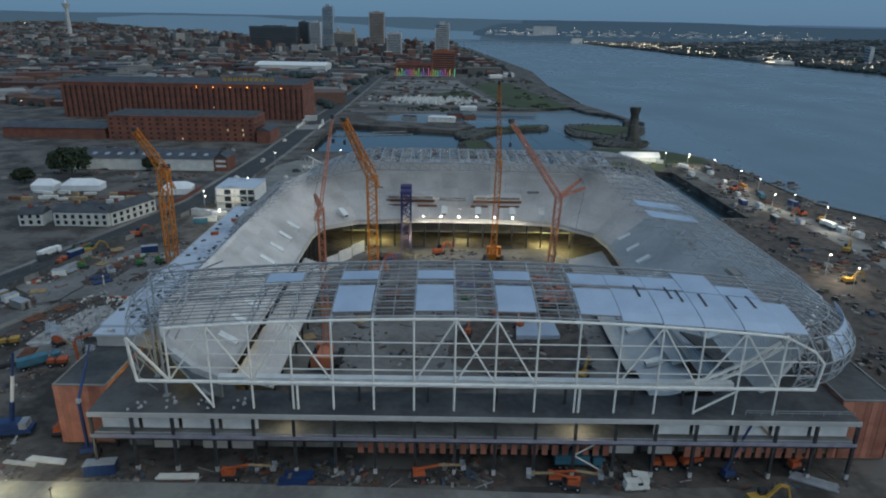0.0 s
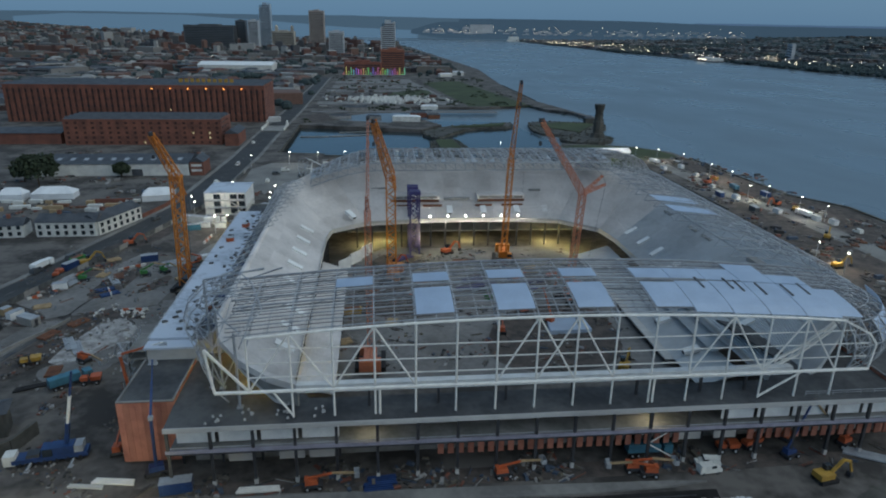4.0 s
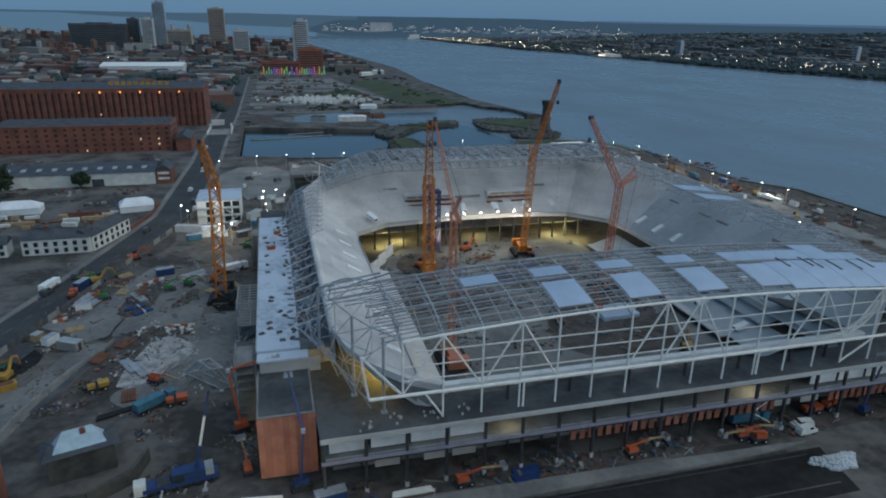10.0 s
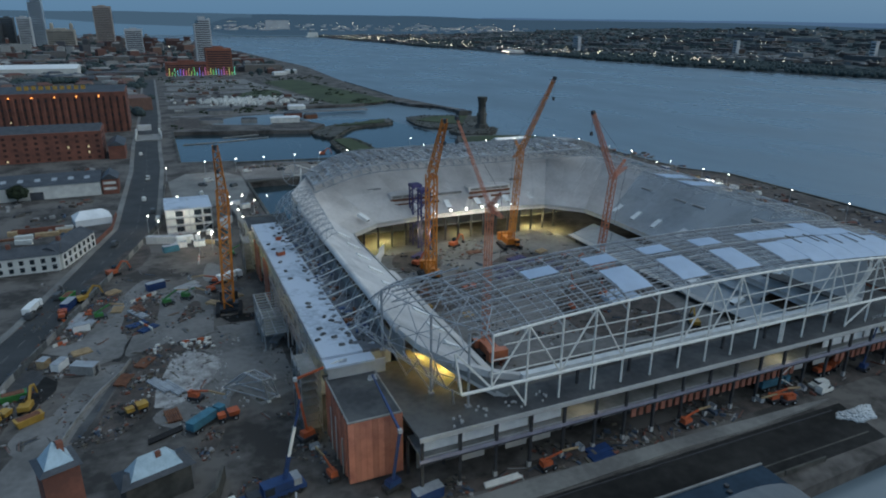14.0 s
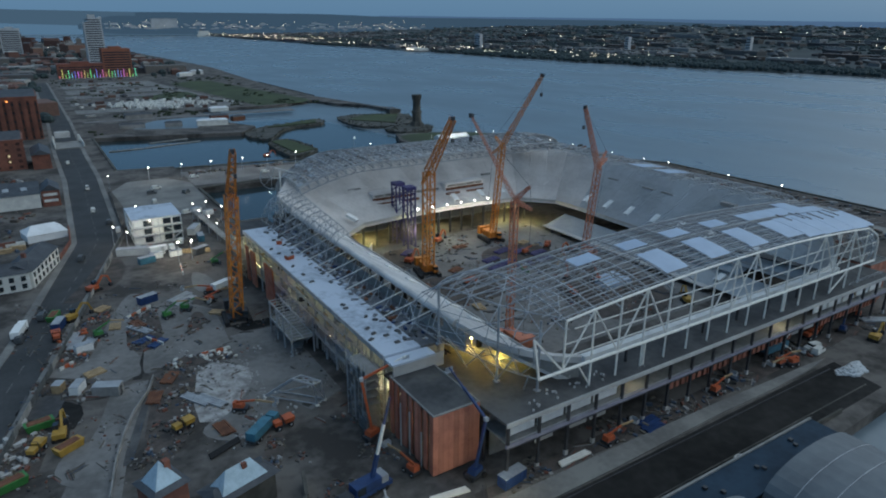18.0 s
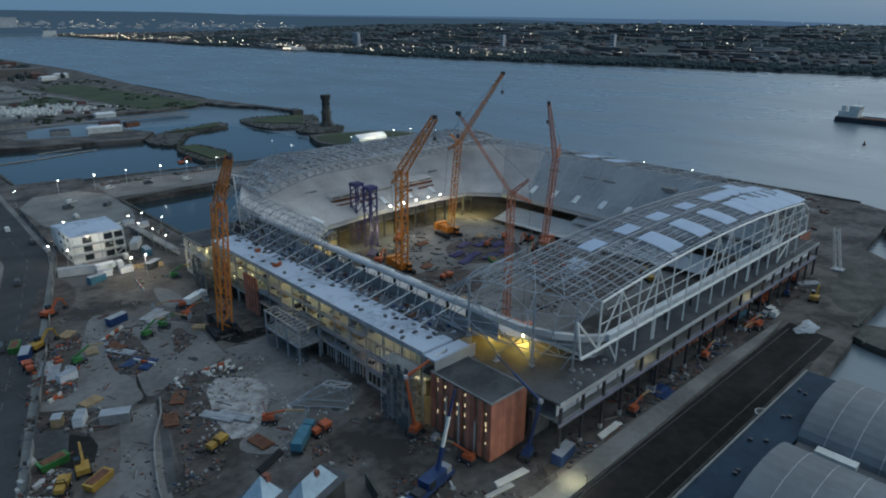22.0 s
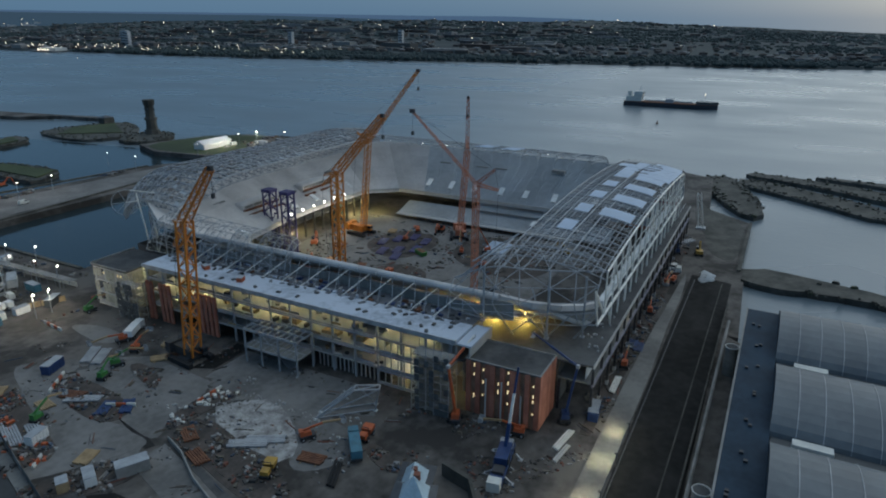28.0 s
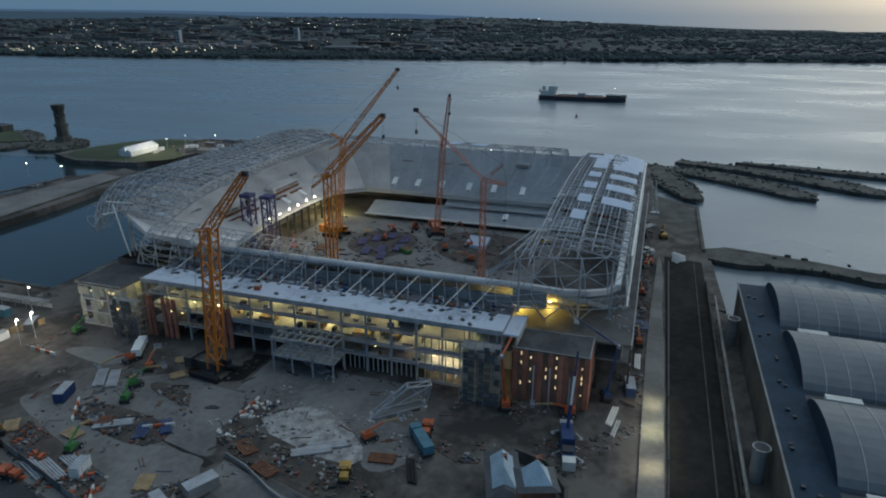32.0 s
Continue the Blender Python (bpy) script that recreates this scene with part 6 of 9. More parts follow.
sheet("quay_ground", [(187, 136), (212, 136), (213, 300), (198, 330), (190, 428), (172, 430), (176, 330), (186, 300)], MUD, "dark trodden quay edge", "ground", 0.03)
sheet("rough_grass_bank", rounded([(118, 410), (146, 412), (156, 436), (188, 436), (186, 462), (168, 484), (120, 497), (108, 470)]), GRASS, "dark rough grass at the end of the quay", "grass", 0.03)
sheet("quay_road", [(176, 140), (186, 140), (184, 300), (172, 330), (168, 430), (158, 430), (162, 330), (172, 300)], PATH, "grey quay road", "road", 0.05)
for pts in ([(-64, 650), (-37, 676), (0, 683), (28, 664), (12, 640), (-8, 628), (-15, 612), (-62, 630)],):
    single("dock_basin_water", Geo().prism(pts, -0.3, 0.05), WATER, "still grey water in an old dock basin", "water", kind="structure")
for y0, y1, x0, x1 in ((760, 790, -95, 60), (830, 850, -95, -30), (690, 700, -95, 100), (905, 935, -95, 20), (960, 1010, -90, 40), (1040, 1120, -90, 30)):
    sheet("cleared_plot", [(x0, y0), (x1, y0 - 4), (x1, y1), (x0, y1)], HARDCORE if y0 % 20 else PATH, "cleared pale dockland plot", "plot", 0.05)
sheet("brown_plot", rounded([(-91, 688), (-62, 664), (-68, 624), (-80, 612), (-96, 614)], 1), MUD, "bare brown plot beside the old basin", "plot", 0.07)
sheet("grass_field", rounded([(5, 917), (43, 946), (49, 864), (20, 844), (-2, 879)], 1), GRASS, "dull green grass patch among the dock plots", "grass", 0.09)
for a, b in (((-91, 549), (-67, 552)), ((-66, 552.2), (-24, 564)), ((-60, 572), (-30, 580))):
    pontoon = thing("pontoon", (a[0], a[1], SEA), "low grey floating pontoon in the old dock", "pontoon", "dock pontoons")
    part("deck", Geo().beam((a[0], a[1], SEA + 0.35), (b[0], b[1], SEA + 0.35), 1.5, 0.5), CONC_DARK, pontoon)
    for k in range(6):
        u = (k + 0.5) / 6
        part("pile", Geo().tube((a[0] + (b[0] - a[0]) * u, a[1] + (b[1] - a[1]) * u + 1.0, SEA - 1), (a[0] + (b[0] - a[0]) * u, a[1] + (b[1] - a[1]) * u + 1.0, SEA + 2.4), 0.18, n=6), STEEL_DARK, pontoon)
sheet("far_track", [(60, 760), (70, 760), (30, 1080), (20, 1080)], PATH, "pale dockland track", "track", 0.08)


# low sheds along the old dock's south quay
for x, y, sx, sy, h, deg, mat in ((1, 624, 26, 7, 4.5, -8, RENDER_WHITE), (-30, 632, 14, 6, 3.6, -8, CONC_DARK), (28, 640, 12, 6, 4, 10, RUST), (-62, 640, 20, 6, 3.2, -6, CONC_DARK), (14, 652, 16, 8, 4.5, 0, BRICK), (-48, 702, 24, 9, 4, 0, CONC_DARK), (30, 716, 18, 7, 3.6, 0, RENDER_WHITE), (123, 1225, 20, 10, 6, 0, RENDER_WHITE), (96, 1190, 24, 9, 5, 20, RENDER_WHITE)):
    qs = thing("quay_shed", (x, y, 0), "low weathered shed on the old dock quay", "shed", "dock quay sheds")
    part("wall", Geo().rbox(x, y, 0, sx, sy, h, deg), mat, qs)
    part("roof", Geo().hip(x, y, h, sx * 1.04, sy * 1.06, 1.4, deg, sx * 0.8), SLATE if mat != RENDER_WHITE else TENT, qs)

# ---- brick warehouses and the near town ----
WINDOW_GLOW = glow("warm_window", (1.0, 0.75, 0.4), 0.35)


def warehouse(name, x0, x1, y0, y1, h, bays, floors, label, roofmat=SLATE, glints=0):
    ob = thing(name, ((x0 + x1) / 2, (y0 + y1) / 2, 0), label, "warehouse")
    part("wall", Geo().box(x0, x1, y0, y1, 0, h), BRICK, ob)
    part("cornice", Geo().box(x0 - 0.4, x1 + 0.4, y0 - 0.4, y1 + 0.4, h, h + 0.9), BRICK, ob)
    n = 4
    d = (y1 - y0 - 2) / n
    for i in range(n):
        part("roof", Geo().gable(x0 + 0.5, x1 - 0.5, y0 + 1 + i * d, y0 + 1 + (i + 1) * d, h + 0.9, h + 2.6, "x"), roofmat, ob)
    w = (x1 - x0) / bays
    fh = h / floors
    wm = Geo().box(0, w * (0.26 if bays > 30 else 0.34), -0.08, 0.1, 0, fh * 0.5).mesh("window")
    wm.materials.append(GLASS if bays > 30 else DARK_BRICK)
    # strip stands proud of the wall; recess shade comes from its colour
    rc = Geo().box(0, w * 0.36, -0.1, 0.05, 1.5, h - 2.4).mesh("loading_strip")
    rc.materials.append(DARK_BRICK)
    pi = Geo().box(0, w * 0.30, -0.7, 0, 0, h - 1.0).mesh("pier")
    pi.materials.append(BRICK)
    for i in range(bays):
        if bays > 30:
            o2 = part("loading_strip", rc, DARK_BRICK, ob, "dark strip with its recess shade put into the brick colour")
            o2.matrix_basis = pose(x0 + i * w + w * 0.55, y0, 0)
            o2 = part("pier", pi, BRICK, ob)
            o2.matrix_basis = pose(x0 + i * w + w * 0.12, y0, 0)
        for j in range(0, floors, 1 if bays < 30 else 2):
            o2 = part("window", wm, GLASS, ob)
            o2.matrix_basis = pose(x0 + i * w + w * (0.60 if bays > 30 else 0.33), y0 - 0.06, j * fh + fh * 0.25)
    ws = Geo().box(-0.1, 0.08, 0, 1.7, 0, fh * 0.42).mesh("side_window")
    ws.materials.append(GLASS)
    for i in range(5):
        for j in range(floors):
            o2 = part("side_window", ws, GLASS, ob)
            o2.matrix_basis = pose(x1, y0 + 4 + i * (y1 - y0 - 8) / 5, j * fh + fh * 0.3)
    r = random.Random(bays)
    for k in range(glints):
        i, j = r.randrange(bays // 2, bays), r.choice((0, 1, 2, 3))
        part("lit_window", Geo().box(x0 + i * w + w * 0.47, x0 + i * w + w * 0.47 + 1.0, y0 - 0.16, y0 - 0.1, j * fh + fh * 0.3, j * fh + fh * 0.65), WINDOW_GLOW, ob, "warmly lit window")
    return ob


tob = warehouse("tobacco_warehouse", -352, -128.4, 616, 672, 31.6, 44, 10, "huge long red-brick dock warehouse with a slate roof", glints=3)
for k in range(6):
    x = -226 + k * 15.6
    part("facade_lamp", Geo().ball(x, 614.6, 29.5, 0.6), glow("orange_lamp_%d" % k, (1.0, 0.35, 0.08), 2), tob, "orange facade lamp")
for k in range(10):
    part("roof_sign_letter", Geo().box(-206 + k * 5, -202.8 + k * 5, 630, 630.6, 34, 37), YELLOW, tob, "yellow rooftop sign shape")
warehouse("dock_warehouse", -253, -142, 497, 530, 17.6, 19, 5, "long red-brick dock warehouse with small square windows", glints=4)
low = thing("low_brick_shed", (-290, 490, 0), "low red-brick shed with a dark roof", "shed")
part("wall", Geo().box(-336, -257, 500, 524, 0, 8), BRICK, low)
part("roof", Geo().gable(-337, -256, 499, 525, 8, 11, "x"), SLATE, low)
low = thing("low_brick_shed", (-134, 506, 0), "small red-brick dock building with a dark roof", "shed")
part("wall", Geo().box(-139, -129, 492, 520, 0, 9), BRICK, low)
part("roof", Geo().gable(-139.5, -128.5, 491, 521, 9, 12, "y"), SLATE, low)

shed = thing("long_shed", (-182, 405, 0), "long low shed with cream walls and a dark slate roof", "shed")
part("wall", Geo().box(-226, -138.5, 392, 420, 0, 7.0), RENDER_WHITE, shed)
part("roof", Geo().gable(-226.5, -138, 391.4, 420.6, 7.0, 10.6, "x"), SLATE, shed)
for k in range(11):
    x = -222 + k * 7.6
    part("skylight", Geo().add([(x, 396.6, 8.4), (x + 2.6, 396.6, 8.4), (x + 2.6, 400, 9.25), (x, 400, 9.25)], [(0, 1, 2, 3)]), STEEL_GREY, shed, "dull roof light")
part("door", Geo().box(-171, -165, 391.7, 391.98, 0, 4), SLATE, shed)
end_house = thing("brick_end_house", (-133, 400, 0), "small brick house with white window bands", "house")
part("wall", Geo().box(-137.8, -130, 392, 408, 0, 8), BRICK, end_house)
part("roof", Geo().gable(-138.2, -129.6, 391.6, 408.4, 8, 11, "y"), SLATE, end_house)
for z in (2.4, 5.4):
    part("window_band", Geo().box(-137, -131, 391.75, 392, z, z + 1.3), RENDER_WHITE, end_house)


def white_terrace(p, q, depth, h, n, label):
    p, q = Vector((*p, 0)), Vector((*q, 0))
    d = (q - p)
    ln = d.length
    deg = math.degrees(math.atan2(d.y, d.x))
    ob = thing("white_public_house", tuple(p), label, "house", "white roadside buildings")
    loc = Matrix.Translation(p) @ Matrix.Rotation(radians(deg), 4, "Z")
    kids = [part("wall", Geo().box(0, ln, 0, depth, 0, h), RENDER_WHITE, ob),
            part("roof", Geo().gable(-0.3, ln + 0.3, -0.4, depth + 0.4, h, h + 2.6, "x"), SLATE, ob, "dark pitched roof")]
    for k in range(n):
        for z in (0.9, 3.6):
            wd = part("window", Geo().box(ln * (k + 0.26) / n, ln * (k + 0.70) / n, -0.07, 0.05, z, z + 1.6), GLASS, ob)
            part("window_sill", Geo().box(ln * (k + 0.28) / n, ln * (k + 0.64) / n, -0.2, 0.0, z - 0.14, z), STONE, wd)
            kids.append(wd)
    kids.append(part("chimney", Geo().box(ln * 0.3, ln * 0.3 + 1.4, depth / 2 - 0.6, depth / 2 + 0.6, h + 1, h + 4), BRICK, ob))
    for o in kids:
        o.matrix_basis = loc
    return ob


white_terrace((-170, 275), (-146, 275), 11, 6.2, 7, "white rendered roadside building with a dark roof")
white_terrace((-145, 276), (-136, 301), 10, 6.0, 7, "white rendered terrace along the road with a dark roof")
white_terrace((-185, 274), (-175, 275), 9, 5.0, 3, "small white rendered building")
yard = thing("yard_wall", (-135, 320, 0), "low red-brick wall round the timber yard", "wall")
for a, b in (((-136, 302), (-131, 322)), ((-131, 322), (-130, 345)), ((-170, 330), (-150, 331))):
    part("wall_run", Geo().beam((a[0], a[1], 1.0), (b[0], b[1], 1.0), 0.5, 2.0), BRICK, yard)


def marquee(x, y, sx, sy, deg, label):
    ob = thing("marquee", (x, y, 0), label, "tent", "white marquees")
    part("wall", Geo().rbox(x, y, 0, sx, sy, 3.0, deg), TENT, ob)
    part("roof", Geo().hip(x, y, 3.0, sx * 1.03, sy * 1.05, 3.0, deg, sx * 0.6), TENT, ob)


marquee(-139.5, 338, 15, 11, 12, "white hipped marquee in the yard by the road")
marquee(-192, 342, 20, 9, 4, "long white marquee in the timber yard")
marquee(-211, 340, 12, 8, 0, "white marquee with a raised roof")
r = random.Random(12)
for k in range(22):
    x, y = r.uniform(-215, -148), r.uniform(312, 332)
    single("timber_baulk", Geo().rbox(x, y, 0, r.uniform(3, 9), r.uniform(1.2, 2.4), r.uniform(0.8, 2.2), r.uniform(-12, 12)), r.choice((TIMBER, TIMBER, RENDER_WHITE, RUST)), "bundle of sawn timber in the yard", "timber", "timber yard stacks")


def tree(x, y, h, rad, seed):
    r2 = random.Random(seed)
    ob = thing("tree", (x, y, 0), "dense dark green broadleaf tree", "tree", "roadside trees")
    tr = Geo().tube((x, y, 0), (x, y, h * 0.45), 0.5, 0.3, 7)
    for k in range(5):
        a = k * 1.26
        tr.tube((x, y, h * 0.35), (x + math.cos(a) * rad * 0.5, y + math.sin(a) * rad * 0.5, h * 0.7), 0.22, 0.08, 5)
    part("trunk", tr, BARK, ob)
    cr = Geo()
    for k in range(1500):
        a, b = r2.uniform(0, 6.283), math.asin(r2.uniform(-0.6, 1))
        q = rad * r2.uniform(0.6, 1.0) * (0.85 + 0.3 * noise.noise(Vector((a * 1.3, b * 2, seed))))
        px, py, pz = x + q * math.cos(b) * math.cos(a), y + q * math.cos(b) * math.sin(a), h * 0.55 + q * math.sin(b) * h * 0.45 / rad
        s = r2.uniform(0.5, 1.1)
        d1 = Vector((r2.uniform(-1, 1), r2.uniform(-1, 1), r2.uniform(-1, 1))).normalized() * s
        d2 = d1.orthogonal().normalized() * s
        c = Vector((px, py, pz))
        cr.add([c - d1, c + d2, c + d1, c - d2], [(0, 1, 2, 3)])
    part("crown", cr, LEAF, ob)


tree(-212, 368, 19, 13.5, 1)
tree(-224, 378, 12, 7, 2)
tree(-176, 389, 9, 5, 3)
tree(-230, 352, 9, 6, 6)

office = thing("site_office_block", (-99, 314, 0), "white stacked site office block with open stair bays", "building")
OH = 10.4
for z in range(3):
    for k in range(5):
        part("cabin_unit", Geo().box(-108.6 + k * 3.8, -104.9 + k * 3.8, 306.5, 327.5, z * 3.45 + 0.05, z * 3.45 + 3.38), WHITE if (z + k) % 4 else RENDER_WHITE, office, "white stacked cabin unit")
part("roof", Geo().box(-108.8, -99.4, 306.2, 327.8, OH, OH + 0.35), MEMBRANE, office, "pale blue flat roof")
part("roof", Geo().box(-99.3, -89.4, 306.2, 327.8, OH, OH + 0.25), MEMBRANE, office, "pale blue flat roof")
for z in range(3):
    for k in range(5):
        x = -107.8 + k * 3.8
        if k in (0, 2):
            part("blank_panel", Geo().box(x - 0.75, x + 2.85, 306.4, 306.5, z * 3.45 + 0.1, z * 3.45 + 3.3), WHITE, office)
        else:
            # flat dark plates on closed cabins paint shaded stair bays
            part("window", Geo().box(x - 0.5, x + 2.6, 306.42, 306.5, z * 3.45 + 0.5, z * 3.45 + 2.9), GLASS, office, "dark plate for the shade of an open stair bay")
    for y in (309, 314.5, 320):
        part("side_window", Geo().box(-108.68, -108.6, y, y + 2.4, z * 3.45 + 1.2, z * 3.45 + 2.5), GLASS, office)
    part("landing", Geo().box(-108.6, -89.6, 304.6, 306.4, z * 3.45 - 0.1 if z else 0.02, z * 3.45 + 0.05), STEEL_GREY, office)
    part("landing_rail", Geo().box(-108.6, -89.6, 304.6, 304.66, z * 3.45 + 0.9, z * 3.45 + 1.0), STEEL_GREY, office)
for x in (-108.4, -99, -90):
    part("landing_post", Geo().box(x, x + 0.14, 304.6, 304.74, 0, OH), STEEL_GREY, office)
part("stair_flight", Geo().beam((-96, 304.0, 0.2), (-91, 304.0, 3.4), 0.9, 0.25).beam((-91, 303.2, 3.5), (-96, 303.2, 6.8), 0.9, 0.25), STEEL_GREY, office)
part("link_roof", Geo().box(-108, -96, 328.4, 337, 8.0, 8.4), MEMBRANE, office)
part("link_block", Geo().box(-108, -96, 328.4, 337, 0, 8.0), RENDER_WHITE, office)
canopy = thing("covered_walkway", (-80, 330, 0), "pale low covered walkway along the dock edge", "walkway")
for k in range(11):
    p, q = (-77.9 + k * 0.14, 336.5 - k * 4.35), (-77.9 + (k + 0.95) * 0.14, 336.5 - (k + 0.95) * 4.35)
    part("roof_bay", Geo().beam((p[0], p[1], 2.9), (q[0], q[1], 2.9), 2.8, 0.14), CONC_DARK, canopy)
    part("post", Geo().box(p[0] - 1.2, p[0] - 1.08, p[1], p[1] + 0.12, 0, 2.83), STEEL_GREY, canopy)
    part("post", Geo().box(p[0] + 1.08, p[0] + 1.2, p[1], p[1] + 0.12, 0, 2.83), STEEL_GREY, canopy)
    part("screen", Geo().box(p[0] + 1.1, p[0] + 1.16, q[1] + 0.2, p[1] - 0.1, 0.2, 1.9), RENDER_WHITE, canopy)

# ---- distant town ----
TOWN = island_varied("distant_town_walls", [(0.15, 0.07, 0.055), (0.18, 0.165, 0.15), (0.25, 0.235, 0.22), (0.11, 0.055, 0.045), (0.09, 0.09, 0.10), (0.40, 0.39, 0.37), (0.19, 0.105, 0.08), (0.12, 0.115, 0.115)])
# far walls kept dim, so haze-low contrast sits in their colours
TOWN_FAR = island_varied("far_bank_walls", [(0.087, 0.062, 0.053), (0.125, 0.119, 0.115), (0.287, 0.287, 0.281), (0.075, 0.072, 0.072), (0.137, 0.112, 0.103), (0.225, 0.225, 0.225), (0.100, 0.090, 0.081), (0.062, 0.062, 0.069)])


def tower(name, x0, x1, y0, y1, h, mat, label, floors, cols, slant=0.0):
    ob = thing(name, ((x0 + x1) / 2, (y0 + y1) / 2, 0), label, "tower block", "city towers")
    g2 = Geo().box(x0, x1, y0, y1, 0, h)
    if slant:
        g2.v[4] = (x0, y0, h - slant)
        g2.v[7] = (x0, y1, h - slant)
    part("wall", g2, mat, ob)
    part("roof_plant", Geo().box(x0 + (x1 - x0) * 0.3, x0 + (x1 - x0) * 0.7, y0 + 4, y1 - 4, h - slant * 0.6, h + 3), mat, ob)
    fh, cw = h / floors, (x1 - x0) / cols
    for j in range(floors - 1):
        part("window_band", Geo().box(x0 + cw * 0.3, x1 - cw * 0.3, y0 - 0.25, y0, j * fh + fh * 0.3, j * fh + fh * 0.75), GLASS, ob)
    return ob


PALE = material("pale_tower_cladding", (0.46, 0.47, 0.48), (0.36, 0.37, 0.38), 0.05, 0.6)
STONEP = material("portland_stone", (0.40, 0.36, 0.30), (0.28, 0.25, 0.21), 0.05, 0.85)
DARKT = material("dark_tower_cladding", (0.09, 0.095, 0.10), (0.06, 0.065, 0.07), 0.05, 0.5)
TERRA = material("terracotta_tower", (0.34, 0.28, 0.24), (0.26, 0.21, 0.18), 0.05, 0.7)
tower("glass_tower", -436, -397, 2500, 2535, 150, material("blue_glass", (0.38, 0.44, 0.49), (0.28, 0.33, 0.38), 0.02, 0.25), "slim pale blue glass tower in the city", 30, 6, 14)
tower("apartment_tower", -443, -409, 2300, 2330, 93, PALE, "white clad apartment tower", 20, 5)
tower("apartment_tower", -492, -459, 2350, 2380, 92, DARKT, "dark clad apartment tower", 20, 5)
tower("office_tower", -244, -195, 2300, 2340, 126, TERRA, "tall brown-grey tower slab", 26, 6)
tower("apartment_block", -158, -116, 1950, 1985, 66, PALE, "pale banded apartment block", 14, 5)
tower("white_fin_tower", -15.3, 16.8, 1500, 1530, 93, PALE, "white tower with a slanted top and open grid", 22, 4, 12)
tower("brick_apartment_block", -17.2, 25.2, 1240, 1275, 43, material("new_brick", (0.27, 0.10, 0.06), None, 0.1, 0.85), "red-brick apartment block above the docks", 11, 8)
tower("brick_apartment_block", -83.9, -17.5, 1232, 1262, 21, material("new_brick_low", (0.22, 0.08, 0.055), None, 0.1, 0.85), "low red-brick apartment block", 6, 10)
tower("office_block", -648, -488, 2300, 2360, 76, DARKT, "broad dark office block", 14, 14)
liver = tower("domed_stone_building", -397, -318, 2500, 2550, 58, STONEP, "pale stone waterfront building with twin towers", 10, 9)
for x in (-385, -330):
    part("clock_turret", Geo().box(x, x + 10, 2505, 2515, 58, 72).ball(x + 5, 2510, 73, 5), STONEP, liver)
beacon = thing("beacon_mast", (-1576, 2900, 0), "tall concrete beacon tower with a round head", "tower")
part("shaft", Geo().tube((-1576, 2900, 0), (-1576, 2900, 132), 9, 6, 12), CONC, beacon)
part("head", Geo().tube((-1576, 2900, 132), (-1576, 2900, 150), 12, 17, 14), CONC, beacon)
part("mast", Geo().tube((-1576, 2900, 150), (-1576, 2900, 185), 2.5, 1, 6), RENDER_WHITE, beacon)
wshed = thing("large_white_shed", (-283, 1300, 0), "large white industrial shed roof", "shed")
part("wall", Geo().box(-350, -218, 1262, 1335, 0, 12), RENDER_WHITE, wshed)
part("roof", Geo().gable(-351, -217, 1261, 1336, 12, 17, "x"), WHITE, wshed)
lights = thing("coloured_facade_lights", (-30, 1205, 0), "row of rainbow-coloured light columns on a brick block", "lights")
for k in range(26):
    x = -84 + k * 4.3
    hue = (k * 0.137) % 1.0
    r_, g_, b_ = [max(0.16, min(1, abs((hue * 6 + s) % 6 - 3) - 1)) for s in (0, 4, 2)]
    part("light_column", Geo().box(x, x + 0.8, 1203.5, 1204.3, 1, 5 + 9 * abs(math.sin(k * 1.7))), glow("rainbow_%d" % k, (r_ * 0.8 + 0.1, g_ * 0.8 + 0.1, b_ * 0.8 + 0.1), 0.4), lights)

# ---- scattered distant town, both banks ----
r = random.Random(21)
gg, trees_far, lamps_far = Geo(), Geo(), Geo()
count = near_count = 0
near_r = random.Random(210)
NEAR_WALLS = [(material("town_red_brick", (0.17, 0.075, 0.055), None, 0.1, 0.9), "red-brick town building under a dark roof"), (material("town_brown_brick", (0.13, 0.085, 0.065), None, 0.1, 0.9), "brown-brick town building under a dark roof"),
              (material("town_grey_sheet", (0.22, 0.215, 0.21), None, 0.1, 0.7), "grey sheet-clad shed in the dock town"), (material("town_pale_render", (0.42, 0.41, 0.385), None, 0.1, 0.8), "pale rendered town building"), (material("town_dark_sheet", (0.10, 0.10, 0.105), None, 0.1, 0.7), "dark clad industrial unit in the dock town")]
